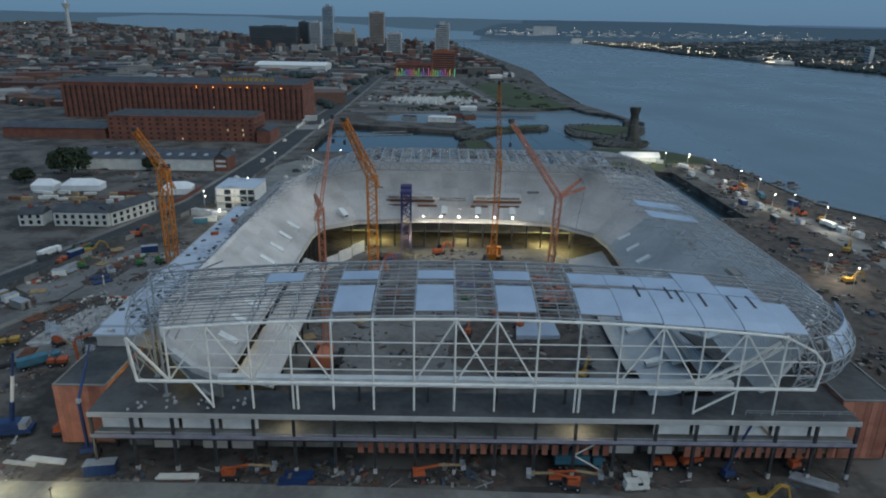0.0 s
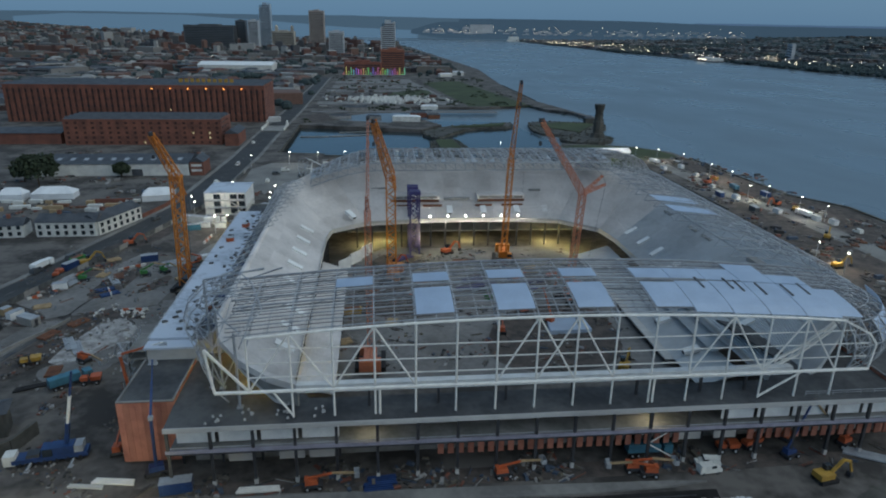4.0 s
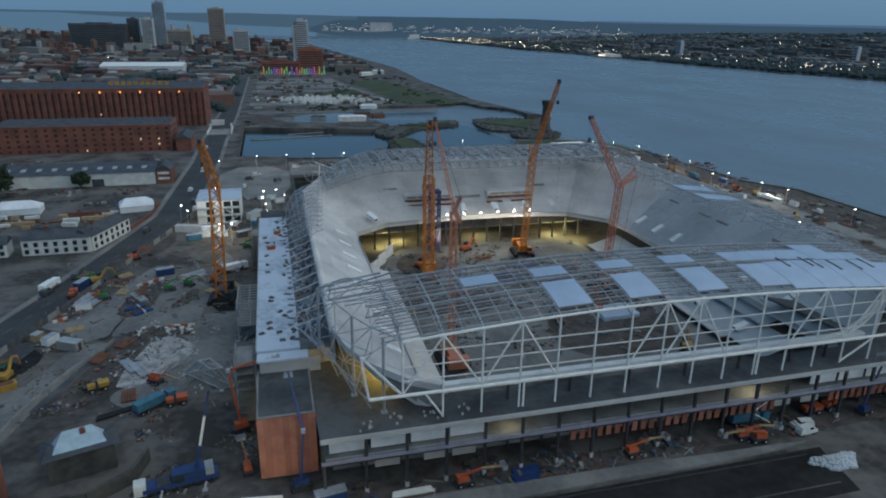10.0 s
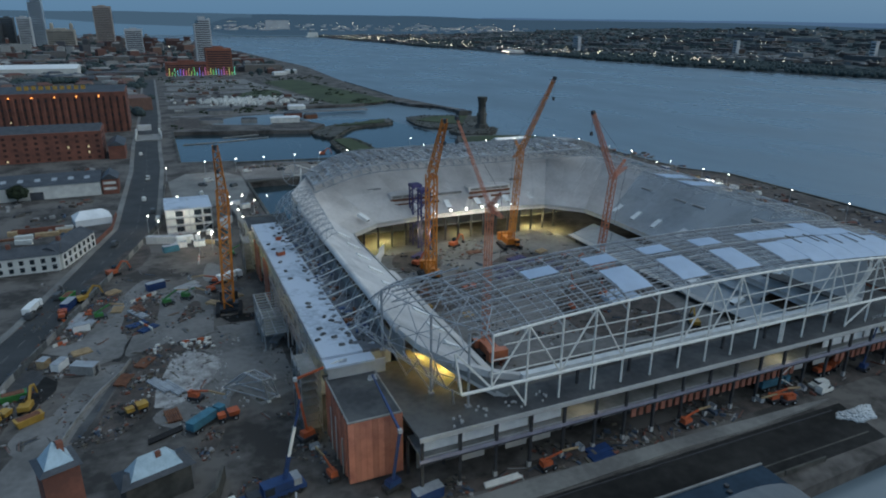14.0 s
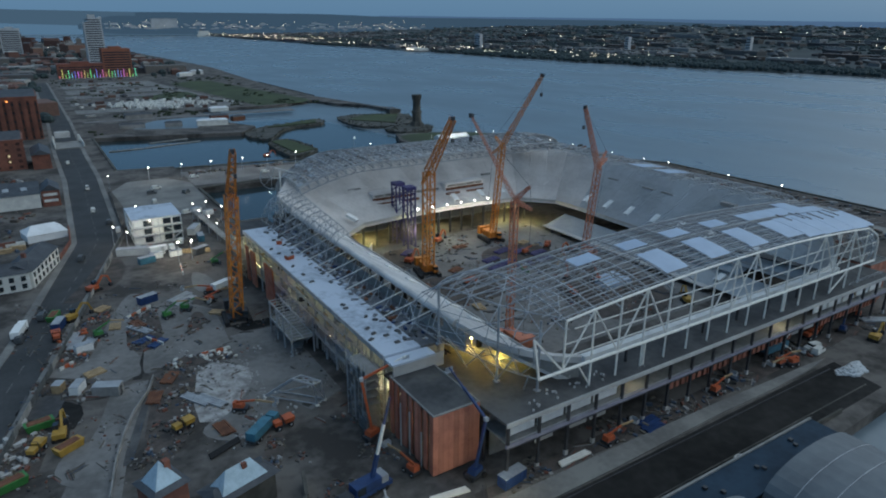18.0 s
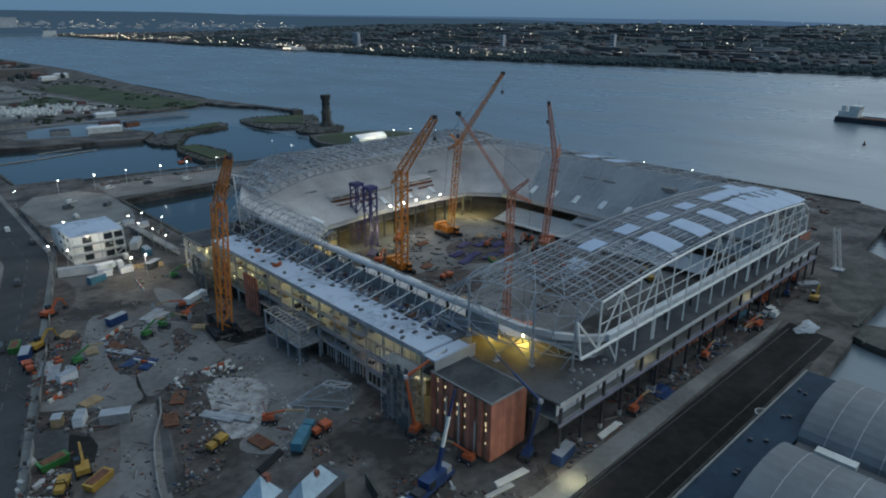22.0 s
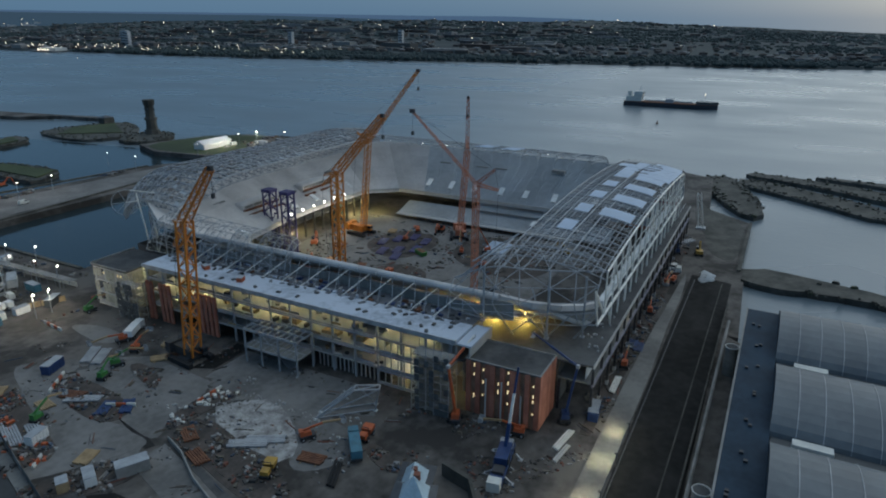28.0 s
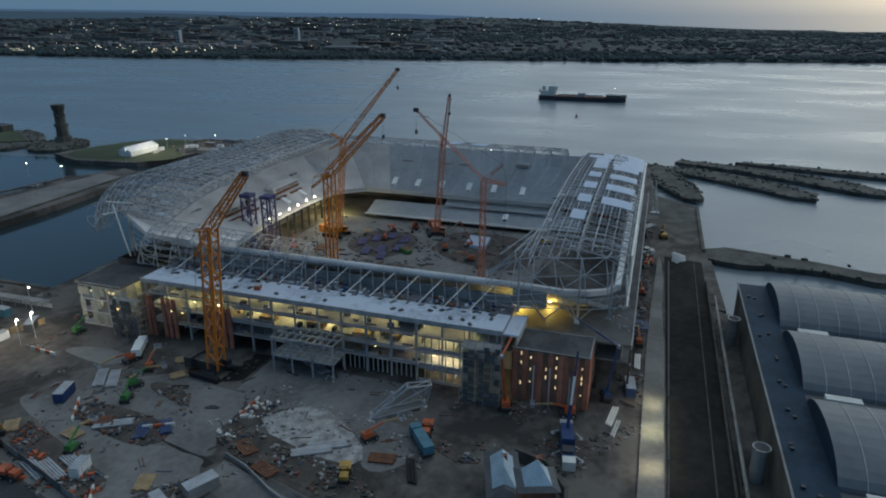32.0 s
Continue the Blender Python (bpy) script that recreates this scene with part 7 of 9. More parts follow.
while count < 3300:
    y = 700 + 3900 * r.random() ** 1.5
    x = r.uniform(-0.85 * y - 250, min(near_coast(y), 150) - 40)
    if -135 < x < -92 and y < 1200 or y < 1215 and x > -100 or (-380 < x < -120 and y < 700) or (-360 < x < -210 and 1250 < y < 1345):
        continue
    if x > near_coast(y) - 60 or (x > -660 and x < 30 and 2280 < y < 2560 and r.random() < 0.7) or (-20 < x < 30 and 1180 < y < 1290) or (-90 < x < -10 and 1180 < y < 1270):
        continue
    z = near_height(x, y) - 1
    k = r.random()
    big = r.random() < 0.10
    sx, sy = (r.uniform(25, 70), r.uniform(18, 45)) if big else (r.uniform(8, 26), r.uniform(8, 18))
    centre = smooth(1300, 2300, y) * smooth(1500, 200, abs(x + 500))
    h = r.uniform(5, 10) + (r.uniform(0, 26) * centre if k < 0.5 else 0) + (4 if big else 0)
    deg = r.choice((0, 0, 12, -20, 35))
    if y < 1500 and x > -1000 and near_count < 190:
        near_count += 1
        wall, words = near_r.choice(NEAR_WALLS)
        tb = thing("town_building", (x, y, z), words, "building", "dockside town buildings")
        part("wall", Geo().rbox(x, y, z, sx, sy, h, deg), wall, tb)
        part("roof", Geo().hip(x, y, z + h, sx * 1.03, sy * 1.04, 0.8 if big else 2.8, deg, sx * (0.95 if big else 0.7)), SLATE if near_r.random() < 0.75 else CONC_DARK, tb)
        for j in range(2):
            c2, s2 = math.cos(radians(deg)), math.sin(radians(deg))
            part("window_row", Geo().rbox(x + s2 * (sy / 2 + 0.05), y - c2 * (sy / 2 + 0.05), z + h * (0.2 + 0.42 * j), sx * 0.82, 0.16, h * 0.17, deg), GLASS, tb)
        count += 1
        continue
    gg.rbox(x, y, z, sx, sy, h, deg)
    if r.random() < 0.6 and not big:
        gg.hip(x, y, z + h, sx * 1.02, sy * 1.02, 3, deg, sx * 0.6)
    count += 1
    if r.random() < 0.05:
        lamps_far.ball(x + r.uniform(-15, 15), y - sy / 2 - 4, z + 6, 0.3 + y / 6000, 5)
    if r.random() < 0.62:
        for q in range(r.randrange(3, 9)):
            s = r.uniform(3, 7)
            trees_far.ball(x + r.uniform(-40, 40), y + r.uniform(-30, 30), z + s * 0.6, s, 6, 0.8)
for cx, cy, n in ((-330, 900, 40), (-420, 1020, 50), (-250, 1120, 40), (-560, 860, 50), (-180, 1420, 40), (-700, 1150, 60), (-330, 760, 30), (-40, 1330, 20)):
    for k in range(n):
        s = r.uniform(3, 7)
        trees_far.ball(cx + r.gauss(0, 45), cy + r.gauss(0, 12), s * 0.55, s, 7, 0.85)
single("town_buildings", gg, TOWN, "dense distant brick and stone town buildings", "buildings", kind="stuff")
r = random.Random(22)
gg = Geo()
for k in range(120):
    y = r.uniform(700, 1180)
    x = r.uniform(-90, 60) if r.random() < 0.8 else r.uniform(-700, -400)
    if 1000 < y and x > 20:
        continue
    gg.rbox(x, y, 0.1, r.uniform(3, 9), r.uniform(2, 5), r.uniform(1.0, 3.0), r.choice((0, 5, 90)))
single("dockland_clutter", gg, TOWN, "stored goods, cabins and spoil on the dockland", "clutter", kind="stuff")
gg = Geo()
for k in range(420):
    gg.rbox(r.gauss(-12, 24), r.gauss(806, 15), 0.05, r.uniform(1.5, 4), r.uniform(1.5, 3), r.uniform(1, 2.6), r.uniform(0, 90))
single("bagged_goods_field", gg, RENDER_WHITE, "field of pale bagged goods on the dockland", "bags", kind="stuff")
r = random.Random(29)
scrub = Geo()
for k in range(700):
    x, y = r.uniform(-95, 150), r.uniform(606, 1180)
    if noise.noise(Vector((x * 0.02, y * 0.012, 3))) < 0.05 or x > near_coast(y) - 12 or -66 < x < 30 and 610 < y < 690 or y < 738 and x > 8:
        continue
    sz = r.uniform(0.8, 2.4)
    for j in range(3):
        scrub.ball(x + r.uniform(-3, 3), y + r.uniform(-2, 2), sz * 0.3, sz * r.uniform(0.6, 1.0), 6, 0.7)
single("dockland_scrub", scrub, LEAF, "dark low scrub and weeds over the dock plots", "scrub", kind="stuff")
r = random.Random(23)
gg = Geo()
for k in range(4600):
    y = r.uniform(-1700, 4300)
    q = 20 + 2300 * r.random() ** 1.7
    x = lerp(FAR_SHORE, y) + q
    if math.hypot(x, y) > 4600:
        continue
    z = far_height(x, y) - 1
    wood = noise.noise(Vector((x * 0.0022, y * 0.0022, 5)))
    if wood > (0.02 if y < 900 else 0.12) or (q < 150 and y < 1000):
        for j in range(9):
            s = r.uniform(3.0, 6.2)
            trees_far.ball(x + r.uniform(-45, 45), y + r.uniform(-45, 45), z + s * 0.5, s, 6, 0.8)
        if wood > 0.16 or (q < 110 and y < 900):
            continue
    if r.random() < 0.75 * smooth(500, 1100, q):
        continue
    ind = r.random() < (0.10 if y > 800 else 0.02)
    sx, sy, h = (r.uniform(15, 36), r.uniform(20, 60), r.uniform(7, 12)) if ind else (r.uniform(7, 14), r.uniform(9, 24), r.uniform(5, 8))
    gg.rbox(x, y, z, sx, sy, h, r.choice((0, 10, -15)))
    if not ind:
        gg.hip(x, y, z + h, sx * 1.02, sy * 1.02, 3.2, 0)
    if r.random() < (0.07 if y > 900 else 0.02):
        lamps_far.ball(x - sx / 2 - 4, y + r.uniform(-12, 12), z + 7, 0.25 + x / 5000 * r.uniform(0.2, 0.9), 5)
for k in range(260):
    y = 1150 + 3300 * r.random() ** 1.2
    x = lerp(FAR_SHORE, y)
    lamps_far.ball(x + 6 + 420 * r.random() ** 2, y, 10, r.uniform(0.3, 0.6) + y / 7000, 5)
for k in range(130):
    y = r.uniform(700, 2700)
    x = lerp(FAR_SHORE, y) + r.uniform(250, 1500)
    z = far_height(x, y)
    gg.rbox(x, y, z - 1, r.uniform(18, 40), r.uniform(30, 120), r.uniform(8, 14), r.choice((0, 8, -10)))
    if r.random() < 0.5:
        lamps_far.ball(x - 40, y + r.uniform(-50, 50), z + 11, r.uniform(0.3, 0.8), 5)
for k in range(5200):
    y = r.uniform(-2600, 4400)
    x = lerp(FAR_SHORE, y) + r.uniform(800, 3500)
    if math.hypot(x, y) > 4680:
        continue
    z = far_height(x, y)
    s = r.uniform(7, 17)
    trees_far.ball(x, y, z, s, 6, 0.42)
    if r.random() < 0.06 and y > 300:
        gg.rbox(x - 30, y, z, r.uniform(12, 40), r.uniform(15, 50), r.uniform(6, 11), 0)
    if r.random() < 0.05 and y > 500:
        lamps_far.ball(x - 34, y, z + 10, r.uniform(0.5, 1.2), 5)
# the hillside where the river bends out of sight, haze put in as glow
slope, bend_halls = Geo(), Geo()
HEAD = [(1.02, 40), (1.30, 38), (1.44, 40), (1.50, 44)]
bend = lambda q, k: (-110 + (4500 + 170 * k) * math.cos(q), 55 + (4500 + 170 * k) * math.sin(q), lerp(HEAD, q) - 4 + 74 * k * smooth(1.52, 1.45, q))
for i in range(48):
    q0, q1 = 1.02 + 0.01 * i, 1.03 + 0.01 * i
    slope.add([bend(q0, -0.4), bend(q1, -0.4), bend(q1, 1), bend(q0, 1)], [(0, 1, 2, 3)])
single("river_bend_hillside", slope, HILLS, "hillside at the bend of the river, glowing haze blue", "hillside", kind="structure")
for k in range(420):
    q, u = r.uniform(1.03, 1.48), r.random() ** 1.6
    x, y, z = bend(q, u)
    if u < 0.5 and r.random() < 0.5:
        bend_halls.rbox(x, y, z - 3, r.uniform(14, 44), r.uniform(8, 14), r.uniform(6, 10), math.degrees(q) - 90)
    if u < 0.55 and r.random() < 0.6:
        lamps_far.ball(x, y - 14, z + 11, r.uniform(0.5, 1.3), 5)
single("river_bend_buildings", bend_halls, PALE, "pale sheds and houses at the bend of the river", "buildings", kind="stuff")
single("far_bank_buildings", gg, TOWN_FAR, "rows of houses and sheds on the opposite river bank", "buildings", kind="stuff")
single("distant_trees", trees_far, FAR_LEAF, "distant tree clumps with haze blue in their colour", "trees", kind="stuff")
single("distant_street_lamps", lamps_far, LAMP_TOWN, "points of warm street lighting across the town", "lamps", kind="stuff")
for x, y, h in ((1236, 1948, 44), (1250, 1976, 46), (1262, 2003, 43), (1330, 640, 14), (1480, 1500, 40), (1620, 1180, 44)):
    z = far_height(x, y)
    tb = thing("far_tower_block", (x, y, z), "pale tower block on the opposite bank", "tower block", "far tower blocks")
    part("wall", Geo().box(x - 6, x + 6, y - 7, y + 7, z - 2, z + h), PALE, tb)
    for j in range(5):
        part("window_band", Geo().box(x - 6.2, x - 6, y - 6, y + 6, z + h * (0.12 + 0.17 * j), z + h * (0.19 + 0.17 * j)), GLASS, tb)
fs = thing("shipyard_hall", (676, 4500, 34), "large pale shipyard hall at the bend of the river", "hall")
part("wall", Geo().box(602, 750, 4492, 4508, 34, 92), PALE, fs)
part("roof", Geo().box(600, 752, 4490, 4510, 92, 95), PALE, fs)
fer = thing("white_ferry", (842, 4180, SEA), "white passenger ferry moored by the far bank", "ship")
part("hull", Geo().prism([(790, 4172), (872, 4176), (878, 4184), (872, 4192), (790, 4196)], SEA, 8), RENDER_WHITE, fer)
part("upperworks", Geo().box(800, 862, 4176, 4192, 8, 26), RENDER_WHITE, fer)
part("funnel", Geo().box(812, 822, 4180, 4188, 26, 36), DARKT, fer)
ter = thing("ferry_terminal", (955, 1910, 0), "lit low landing stage on the far bank", "pier")
part("deck", Geo().box(925, 985, 1860, 1960, -2, 1), CONC_DARK, ter)
part("shed", Geo().box(945, 980, 1872, 1950, 1, 8), RENDER_WHITE, ter)
for k in range(5):
    part("pier_lamp", Geo().ball(924, 1872 + k * 10, 5, 1.3), LAMP_TOWN, ter)

# ---- ship on the river ----
SHIP_DARK = material("dark_hull_paint", (0.028, 0.034, 0.048), (0.018, 0.022, 0.03), 0.2, 0.5)
ship = thing("coastal_tanker", (563, 197, SEA), "dark-hulled coastal tanker with a white wheelhouse aft", "ship")
hull = [(556, 245), (570, 245), (571.5, 225), (571.5, 170), (568, 154), (563, 146), (558, 154), (554.5, 170), (554.5, 225)]
part("hull", Geo().prism(hull, SEA - 1, SEA + 4.6), SHIP_DARK, ship)
part("bulwark", Geo().prism([(x + (0.4 if x < 563 else -0.4), y) for x, y in hull], SEA + 4.6, SEA + 5.2), RUST, ship, "rusty deck edge")
part("forecastle", Geo().prism([(555.5, 168), (570.5, 168), (567.6, 153), (563, 145.4), (558.4, 153)], SEA + 5.2, SEA + 8.0), DARKT, ship)
part("deck_house", Geo().box(557, 569, 226, 243, SEA + 5.2, SEA + 10.5), RENDER_WHITE, ship)
part("wheelhouse", Geo().box(556, 570, 225, 234, SEA + 10.5, SEA + 16), RENDER_WHITE, ship)
part("wheelhouse_glass", Geo().box(556.5, 569.5, 224.8, 225.0, SEA + 13, SEA + 14.8), GLASS, ship)
part("funnel", Geo().box(561, 565, 238, 242, SEA + 10.5, SEA + 15.5), RENDER_WHITE, ship)
part("cargo_piping", Geo().beam((563, 222, SEA + 6.4), (563, 172, SEA + 6.4), 2.0, 1.2).box(558, 568, 192, 200, SEA + 5.2, SEA + 9), STEEL_GREY, ship)
part("foremast", Geo().tube((563, 160, SEA + 8), (563, 160, SEA + 15), 0.3), STEEL_WHITE, ship)
part("mast_lamp", Geo().ball(563, 160, SEA + 15.4, 0.5), LAMP_TOWN, ship)
part("stern_mast", Geo().tube((563, 229, SEA + 16), (563, 229, SEA + 22), 0.3), STEEL_WHITE, ship)
for x, y in ((430, 185), (650, 260)):
    bu = thing("river_buoy", (x, y, SEA), "small dark channel buoy", "buoy", "channel buoys")
    part("float", Geo().tube((x, y, SEA - 0.5), (x, y, SEA + 1), 1.4, 1.2), RUST, bu)
    part("topmark", Geo().tube((x, y, SEA + 1), (x, y, SEA + 3.6), 0.6, 0.15), RUST, bu)

# ---- barrel-vaulted sheds across the yard ----
works = thing("vaulted_works_building", (-62, 40, 0), "works building with blue-grey flat roof and pale barrel vaults", "building")
part("block_wall", Geo().box(-150, -13.5, 73.2, 80.6, 0, 11.6), STONE, works)
part("flat_roof", Geo().box(-150.4, -13.2, 72.9, 81.0, 11.6, 12.0), BLUE_ROOF, works, "blue-grey flat roof strip")
part("roof_kerb", Geo().box(-150.4, -13.2, 80.7, 81.1, 12.0, 12.3), CONC_DARK, works)
part("rear_block", Geo().box(-150, -13.5, -60, 72.8, 0, 10.8), DARKT, works)
r = random.Random(31)
for k in range(22):
    x = -148 + (k // 2) * 12.3 + (k % 2) * 1.7 + r.uniform(-0.6, 0.6)
    part("roof_vent", Geo().rbox(x, r.choice((76.5, 77.4, 78.8)), 12.0, 0.7, 0.7, 0.5), STEEL_DARK, works)
for k in range(5):
    x1 = -13.0 - 33.0 * k
    x0 = x1 - 29.0
    xm, n = (x0 + x1) / 2, 14
    for j, (y0, y1) in enumerate([(73 - 4.7 * q, 73 - 4.7 * (q + 1) + 0.08) for q in range(27)]):
        g2 = Geo()
        ring = []
        for i in range(n + 1):
            a = math.pi * i / n
            ring.append((xm - math.cos(a) * 14.5, 11.0 + math.sin(a) * 5.6))
        g2.add([(x, y0, z) for x, z in ring] + [(x, y1, z) for x, z in ring] + [(x, y0, z - 0.2) for x, z in ring] + [(x, y1, z - 0.2) for x, z in ring],
               [(i, i + 1, n + 2 + i, n + 1 + i) for i in range(n)] + [(2 * (n + 1) + i, 3 * (n + 1) + i, 3 * (n + 1) + i + 1, 2 * (n + 1) + i + 1) for i in range(n)] + [(i, 2 * (n + 1) + i, 2 * (n + 1) + i + 1, i + 1) for i in range(n)] + [(n + 1 + i, n + 2 + i, 3 * (n + 1) + i + 1, 3 * (n + 1) + i) for i in range(n)])
        part("vault_bay", g2, VAULT, works, "pale curved vault bay")
    g2 = Geo().add([(xm - math.cos(math.pi * i / n) * 14.3, 72.95, 11.0 + math.sin(math.pi * i / n) * 5.4) for i in range(n + 1)], [tuple(range(n + 1))])
    part("gable_end", g2, BLUE_ROOF, works)
    part("valley_gutter", Geo().box(x0 - 4.0, x0, -58, 72.6, 10.8, 11.3), DARKT, works)
    part("valley_skylight", Geo().box(x0 - 3.0, x0 - 0.8, 62, 69, 11.3, 12.6), RENDER_WHITE, works, "white rooftop box")
for x in (-31.5, -93.6):
    sl = thing("round_silo", (x, 83.2, 0), "grey round steel silo with a rim", "silo", "silos by the works")
    part("shell", Geo().tube((x, 82.8, 0), (x, 82.8, 8.0), 1.6, n=14), CONC_DARK, sl)
    # thin dark cap paints the shaded inside of the open silo
    part("open_top", Geo().tube((x, 82.8, 8.0), (x, 82.8, 8.02), 1.45, n=14), DECK, sl)
    for i in range(14):
        a0, a1 = i * math.pi / 7, (i + 1) * math.pi / 7
        part("rim_segment", Geo().tube((x + 1.7 * math.cos(a0), 82.8 + 1.7 * math.sin(a0), 8.1), (x + 1.7 * math.cos(a1), 82.8 + 1.7 * math.sin(a1), 8.1), 0.1, n=5), STEEL_WHITE, sl)
for k in range(5):
    xm = -27.5 - 33.0 * k
    for q in range(1, 27):
        y = 73 - 4.7 * q + 0.04
        rib = Geo()
        for i in range(14):
            a0, a1 = math.pi * i / 14, math.pi * (i + 1) / 14
            rib.beam((xm - math.cos(a0) * 14.56, y, 11.02 + math.sin(a0) * 5.66), (xm - math.cos(a1) * 14.56, y, 11.02 + math.sin(a1) * 5.66), 0.14, 0.08)
        part("seam_rib", rib, STEEL_GREY, works)
for y, w2, m2 in ((99.6, 0.3, STEEL_DARK), (90.4, 0.3, STONE)):
    single("yard_kerb", Geo().box(-160, 34, y, y + w2, 0, 0.16), m2, "low kerb or rail line set in the dark yard", "kerb", kind="structure")
gut = thing("outer_yard_wall", (-60, 87, 0), "long low concrete yard wall with piers", "wall")
for k in range(14):
    part("wall_bay", Geo().box(-158 + k * 12.4, -146 + k * 12.4, 86.9, 87.3, 0, 1.2), STONE, gut)
duct = thing("pipe_gantry", (-60, 85, 0), "long pale pipe run beside the works", "pipe")
part("pipe", Geo().tube((-150, 85.4, 2.2), (-2, 85.4, 2.2), 0.4, n=8), CONC_DARK, duct)
for k in range(12):
    part("pipe_stand", Geo().box(-148 + k * 13, -147.6 + k * 13, 85.2, 85.6, 0, 1.8), STEEL_DARK, duct)


# ---- lodges in front of the site ----
def lodge(x, y, sx, sy, h, roof_h, deg, ridge, label, mat):
    ob = thing("dock_lodge", (x, y, 0), label, "lodge", "old dock lodges")
    part("wall", Geo().rbox(x, y, 0, sx, sy, h, deg), mat, ob)
    part("eave_roof", Geo().hip(x, y, h, sx * 1.16, sy * 1.25, 1.2, deg, sx * 0.9 if ridge else 1.5), SLATE, ob, "dark slate lower roof")
    part("roof", Geo().hip(x, y, h + 0.45, sx * 0.8, sy * 0.8, roof_h, deg, ridge * 0.8), COPPER, ob, "pale blue-grey sheet roof")
    part("chimney", Geo().rbox(x + 1, y, h + roof_h * 0.4, 1.0, 1.0, 2.4, deg), BRICK, ob)


lodge(-129.2, 122.5, 5.6, 5.6, 17.6, 3.6, 20, 0, "square brick gate tower with a pale pyramid roof", BRICK)
lodge(-115.4, 131.0, 12.0, 5.6, 6.0, 3.4, 17, 6.5, "low dark stone lodge with a pale hipped roof", STONE)
single("rounded_wall", Geo().beam((-122, 118, 1.6), (-112, 119, 1.6), 0.7, 3.2).beam((-112, 119, 1.6), (-105, 124, 1.6), 0.7, 3.2).beam((-105, 124, 1.6), (-103, 131, 1.6), 0.7, 3.2), STONE, "old dark stone yard wall round the lodge", "wall", kind="structure")


# ---- plant and vehicles ----
def boom_lift(mat, label, reach=9.0, rise=4.0):
    ob = thing("boom_lift", (0, 0, 0), label, "boom lift", "boom lifts")
    part("chassis", Geo().rbox(0, 0, 0.5, 3.6, 2.0, 0.7), STEEL_DARK, ob)
    part("turret", Geo().rbox(-0.4, 0, 1.2, 2.6, 1.6, 0.9, 0, 0.9).rbox(-1.3, 0, 2.1, 0.8, 1.4, 0.4), mat, ob)
    for x in (-1.2, 1.2):
        for y in (-1.0, 1.0):
            hub = part("wheel", Geo().tube((x, y - 0.2, 0.55), (x, y + 0.2, 0.55), 0.55, n=10), RUBBER, ob)
            part("rim", Geo().tube((x, y - 0.2 - 0.03, 0.55), (x, y + 0.2 + 0.03, 0.55), 0.55 * 0.5, n=8), STEEL_GREY, hub)
    part("lower_boom", Geo().beam((-1.2, 0, 2.4), (reach * 0.45, 0, 2.4 + rise), 0.34, 0.4), mat, ob)
    part("upper_boom", Geo().beam((reach * 0.45, 0, 2.5 + rise), (reach, 0, 2.2 + rise * 0.6), 0.34, 0.4), TIMBER, ob, "pale telescopic boom")
    part("basket", Geo().rbox(reach + 0.5, 0, 1.6 + rise * 0.6, 1.0, 2.0, 0.15).rbox(reach + 0.95, 0, 1.7 + rise * 0.6, 0.08, 2.0, 1.0).rbox(reach + 0.5, 0.96, 1.7 + rise * 0.6, 1.0, 0.08, 1.0).rbox(reach + 0.5, -0.96, 1.7 + rise * 0.6, 1.0, 0.08, 1.0), STEEL_GREY, ob)
    return ob


def articulated_lift(base, elbow, tip, mat, label):
    """A large boom lift with a lower and an upper arm and a basket."""
    bx, by = base
    ob = thing("articulated_lift", (bx, by, 0), label, "boom lift", "boom lifts")
    part("chassis", Geo().rbox(bx, by, 0.5, 4.2, 2.4, 0.8, 20), STEEL_DARK, ob)
    part("turret", Geo().rbox(bx, by, 1.3, 3.0, 1.9, 1.1, 20, 0.9), mat, ob)
    for ux in (-1.5, 1.5):
        for uy in (-1.1, 1.1):
            part("wheel", Geo().tube((bx + ux, by + uy - 0.22, 0.6), (bx + ux, by + uy + 0.22, 0.6), 0.6, n=10), RUBBER, ob)
    part("lower_arm", Geo().beam((bx, by, 2.0), elbow, 0.5, 0.55), mat, ob)
    part("knuckle", Geo().rbox(elbow[0], elbow[1], elbow[2] - 0.4, 0.8, 0.8, 0.8), STEEL_GREY, ob)
    e, t = Vector(elbow), Vector(tip)
    part("upper_arm", Geo().beam(e, e.lerp(t, 0.6), 0.42, 0.46), mat, ob)
    part("fly_arm", Geo().beam(e.lerp(t, 0.6), t, 0.28, 0.3), STEEL_WHITE if mat is RED else mat, ob)
    part("basket", Geo().rbox(t.x, t.y, t.z - 1.0, 1.8, 1.0, 0.12).beam((t.x - 0.9, t.y, t.z), (t.x + 0.9, t.y, t.z), 0.08).rbox(t.x, t.y, t.z - 0.9, 1.7, 0.06, 0.9), STEEL_GREY, ob)
    return ob


def excavator(mat, label):
    ob = thing("excavator", (0, 0, 0), label, "excavator", "excavators")
    for y in (-1.2, 1.2):
        part("track", Geo().rbox(0, y, 0, 4.2, 0.7, 0.9), RUBBER, ob)
    part("house", Geo().rbox(-0.6, 0, 1.0, 3.4, 2.6, 1.2), mat, ob)
    part("cab", Geo().rbox(0.7, 0.7, 2.0, 1.5, 1.1, 1.3), GLASS, ob)
    part("boom", Geo().beam((0.8, -0.3, 1.8), (3.4, -0.3, 4.6), 0.5, 0.6).beam((3.4, -0.3, 4.6), (5.2, -0.3, 3.9), 0.45, 0.5), mat, ob)
    part("dipper", Geo().beam((5.2, -0.3, 4.1), (6.2, -0.3, 1.2), 0.35, 0.4), mat, ob)
    part("bucket", Geo().rbox(6.0, -0.3, 0.2, 1.1, 1.2, 1.0, 0, 0.8), STEEL_DARK, ob)
    return ob


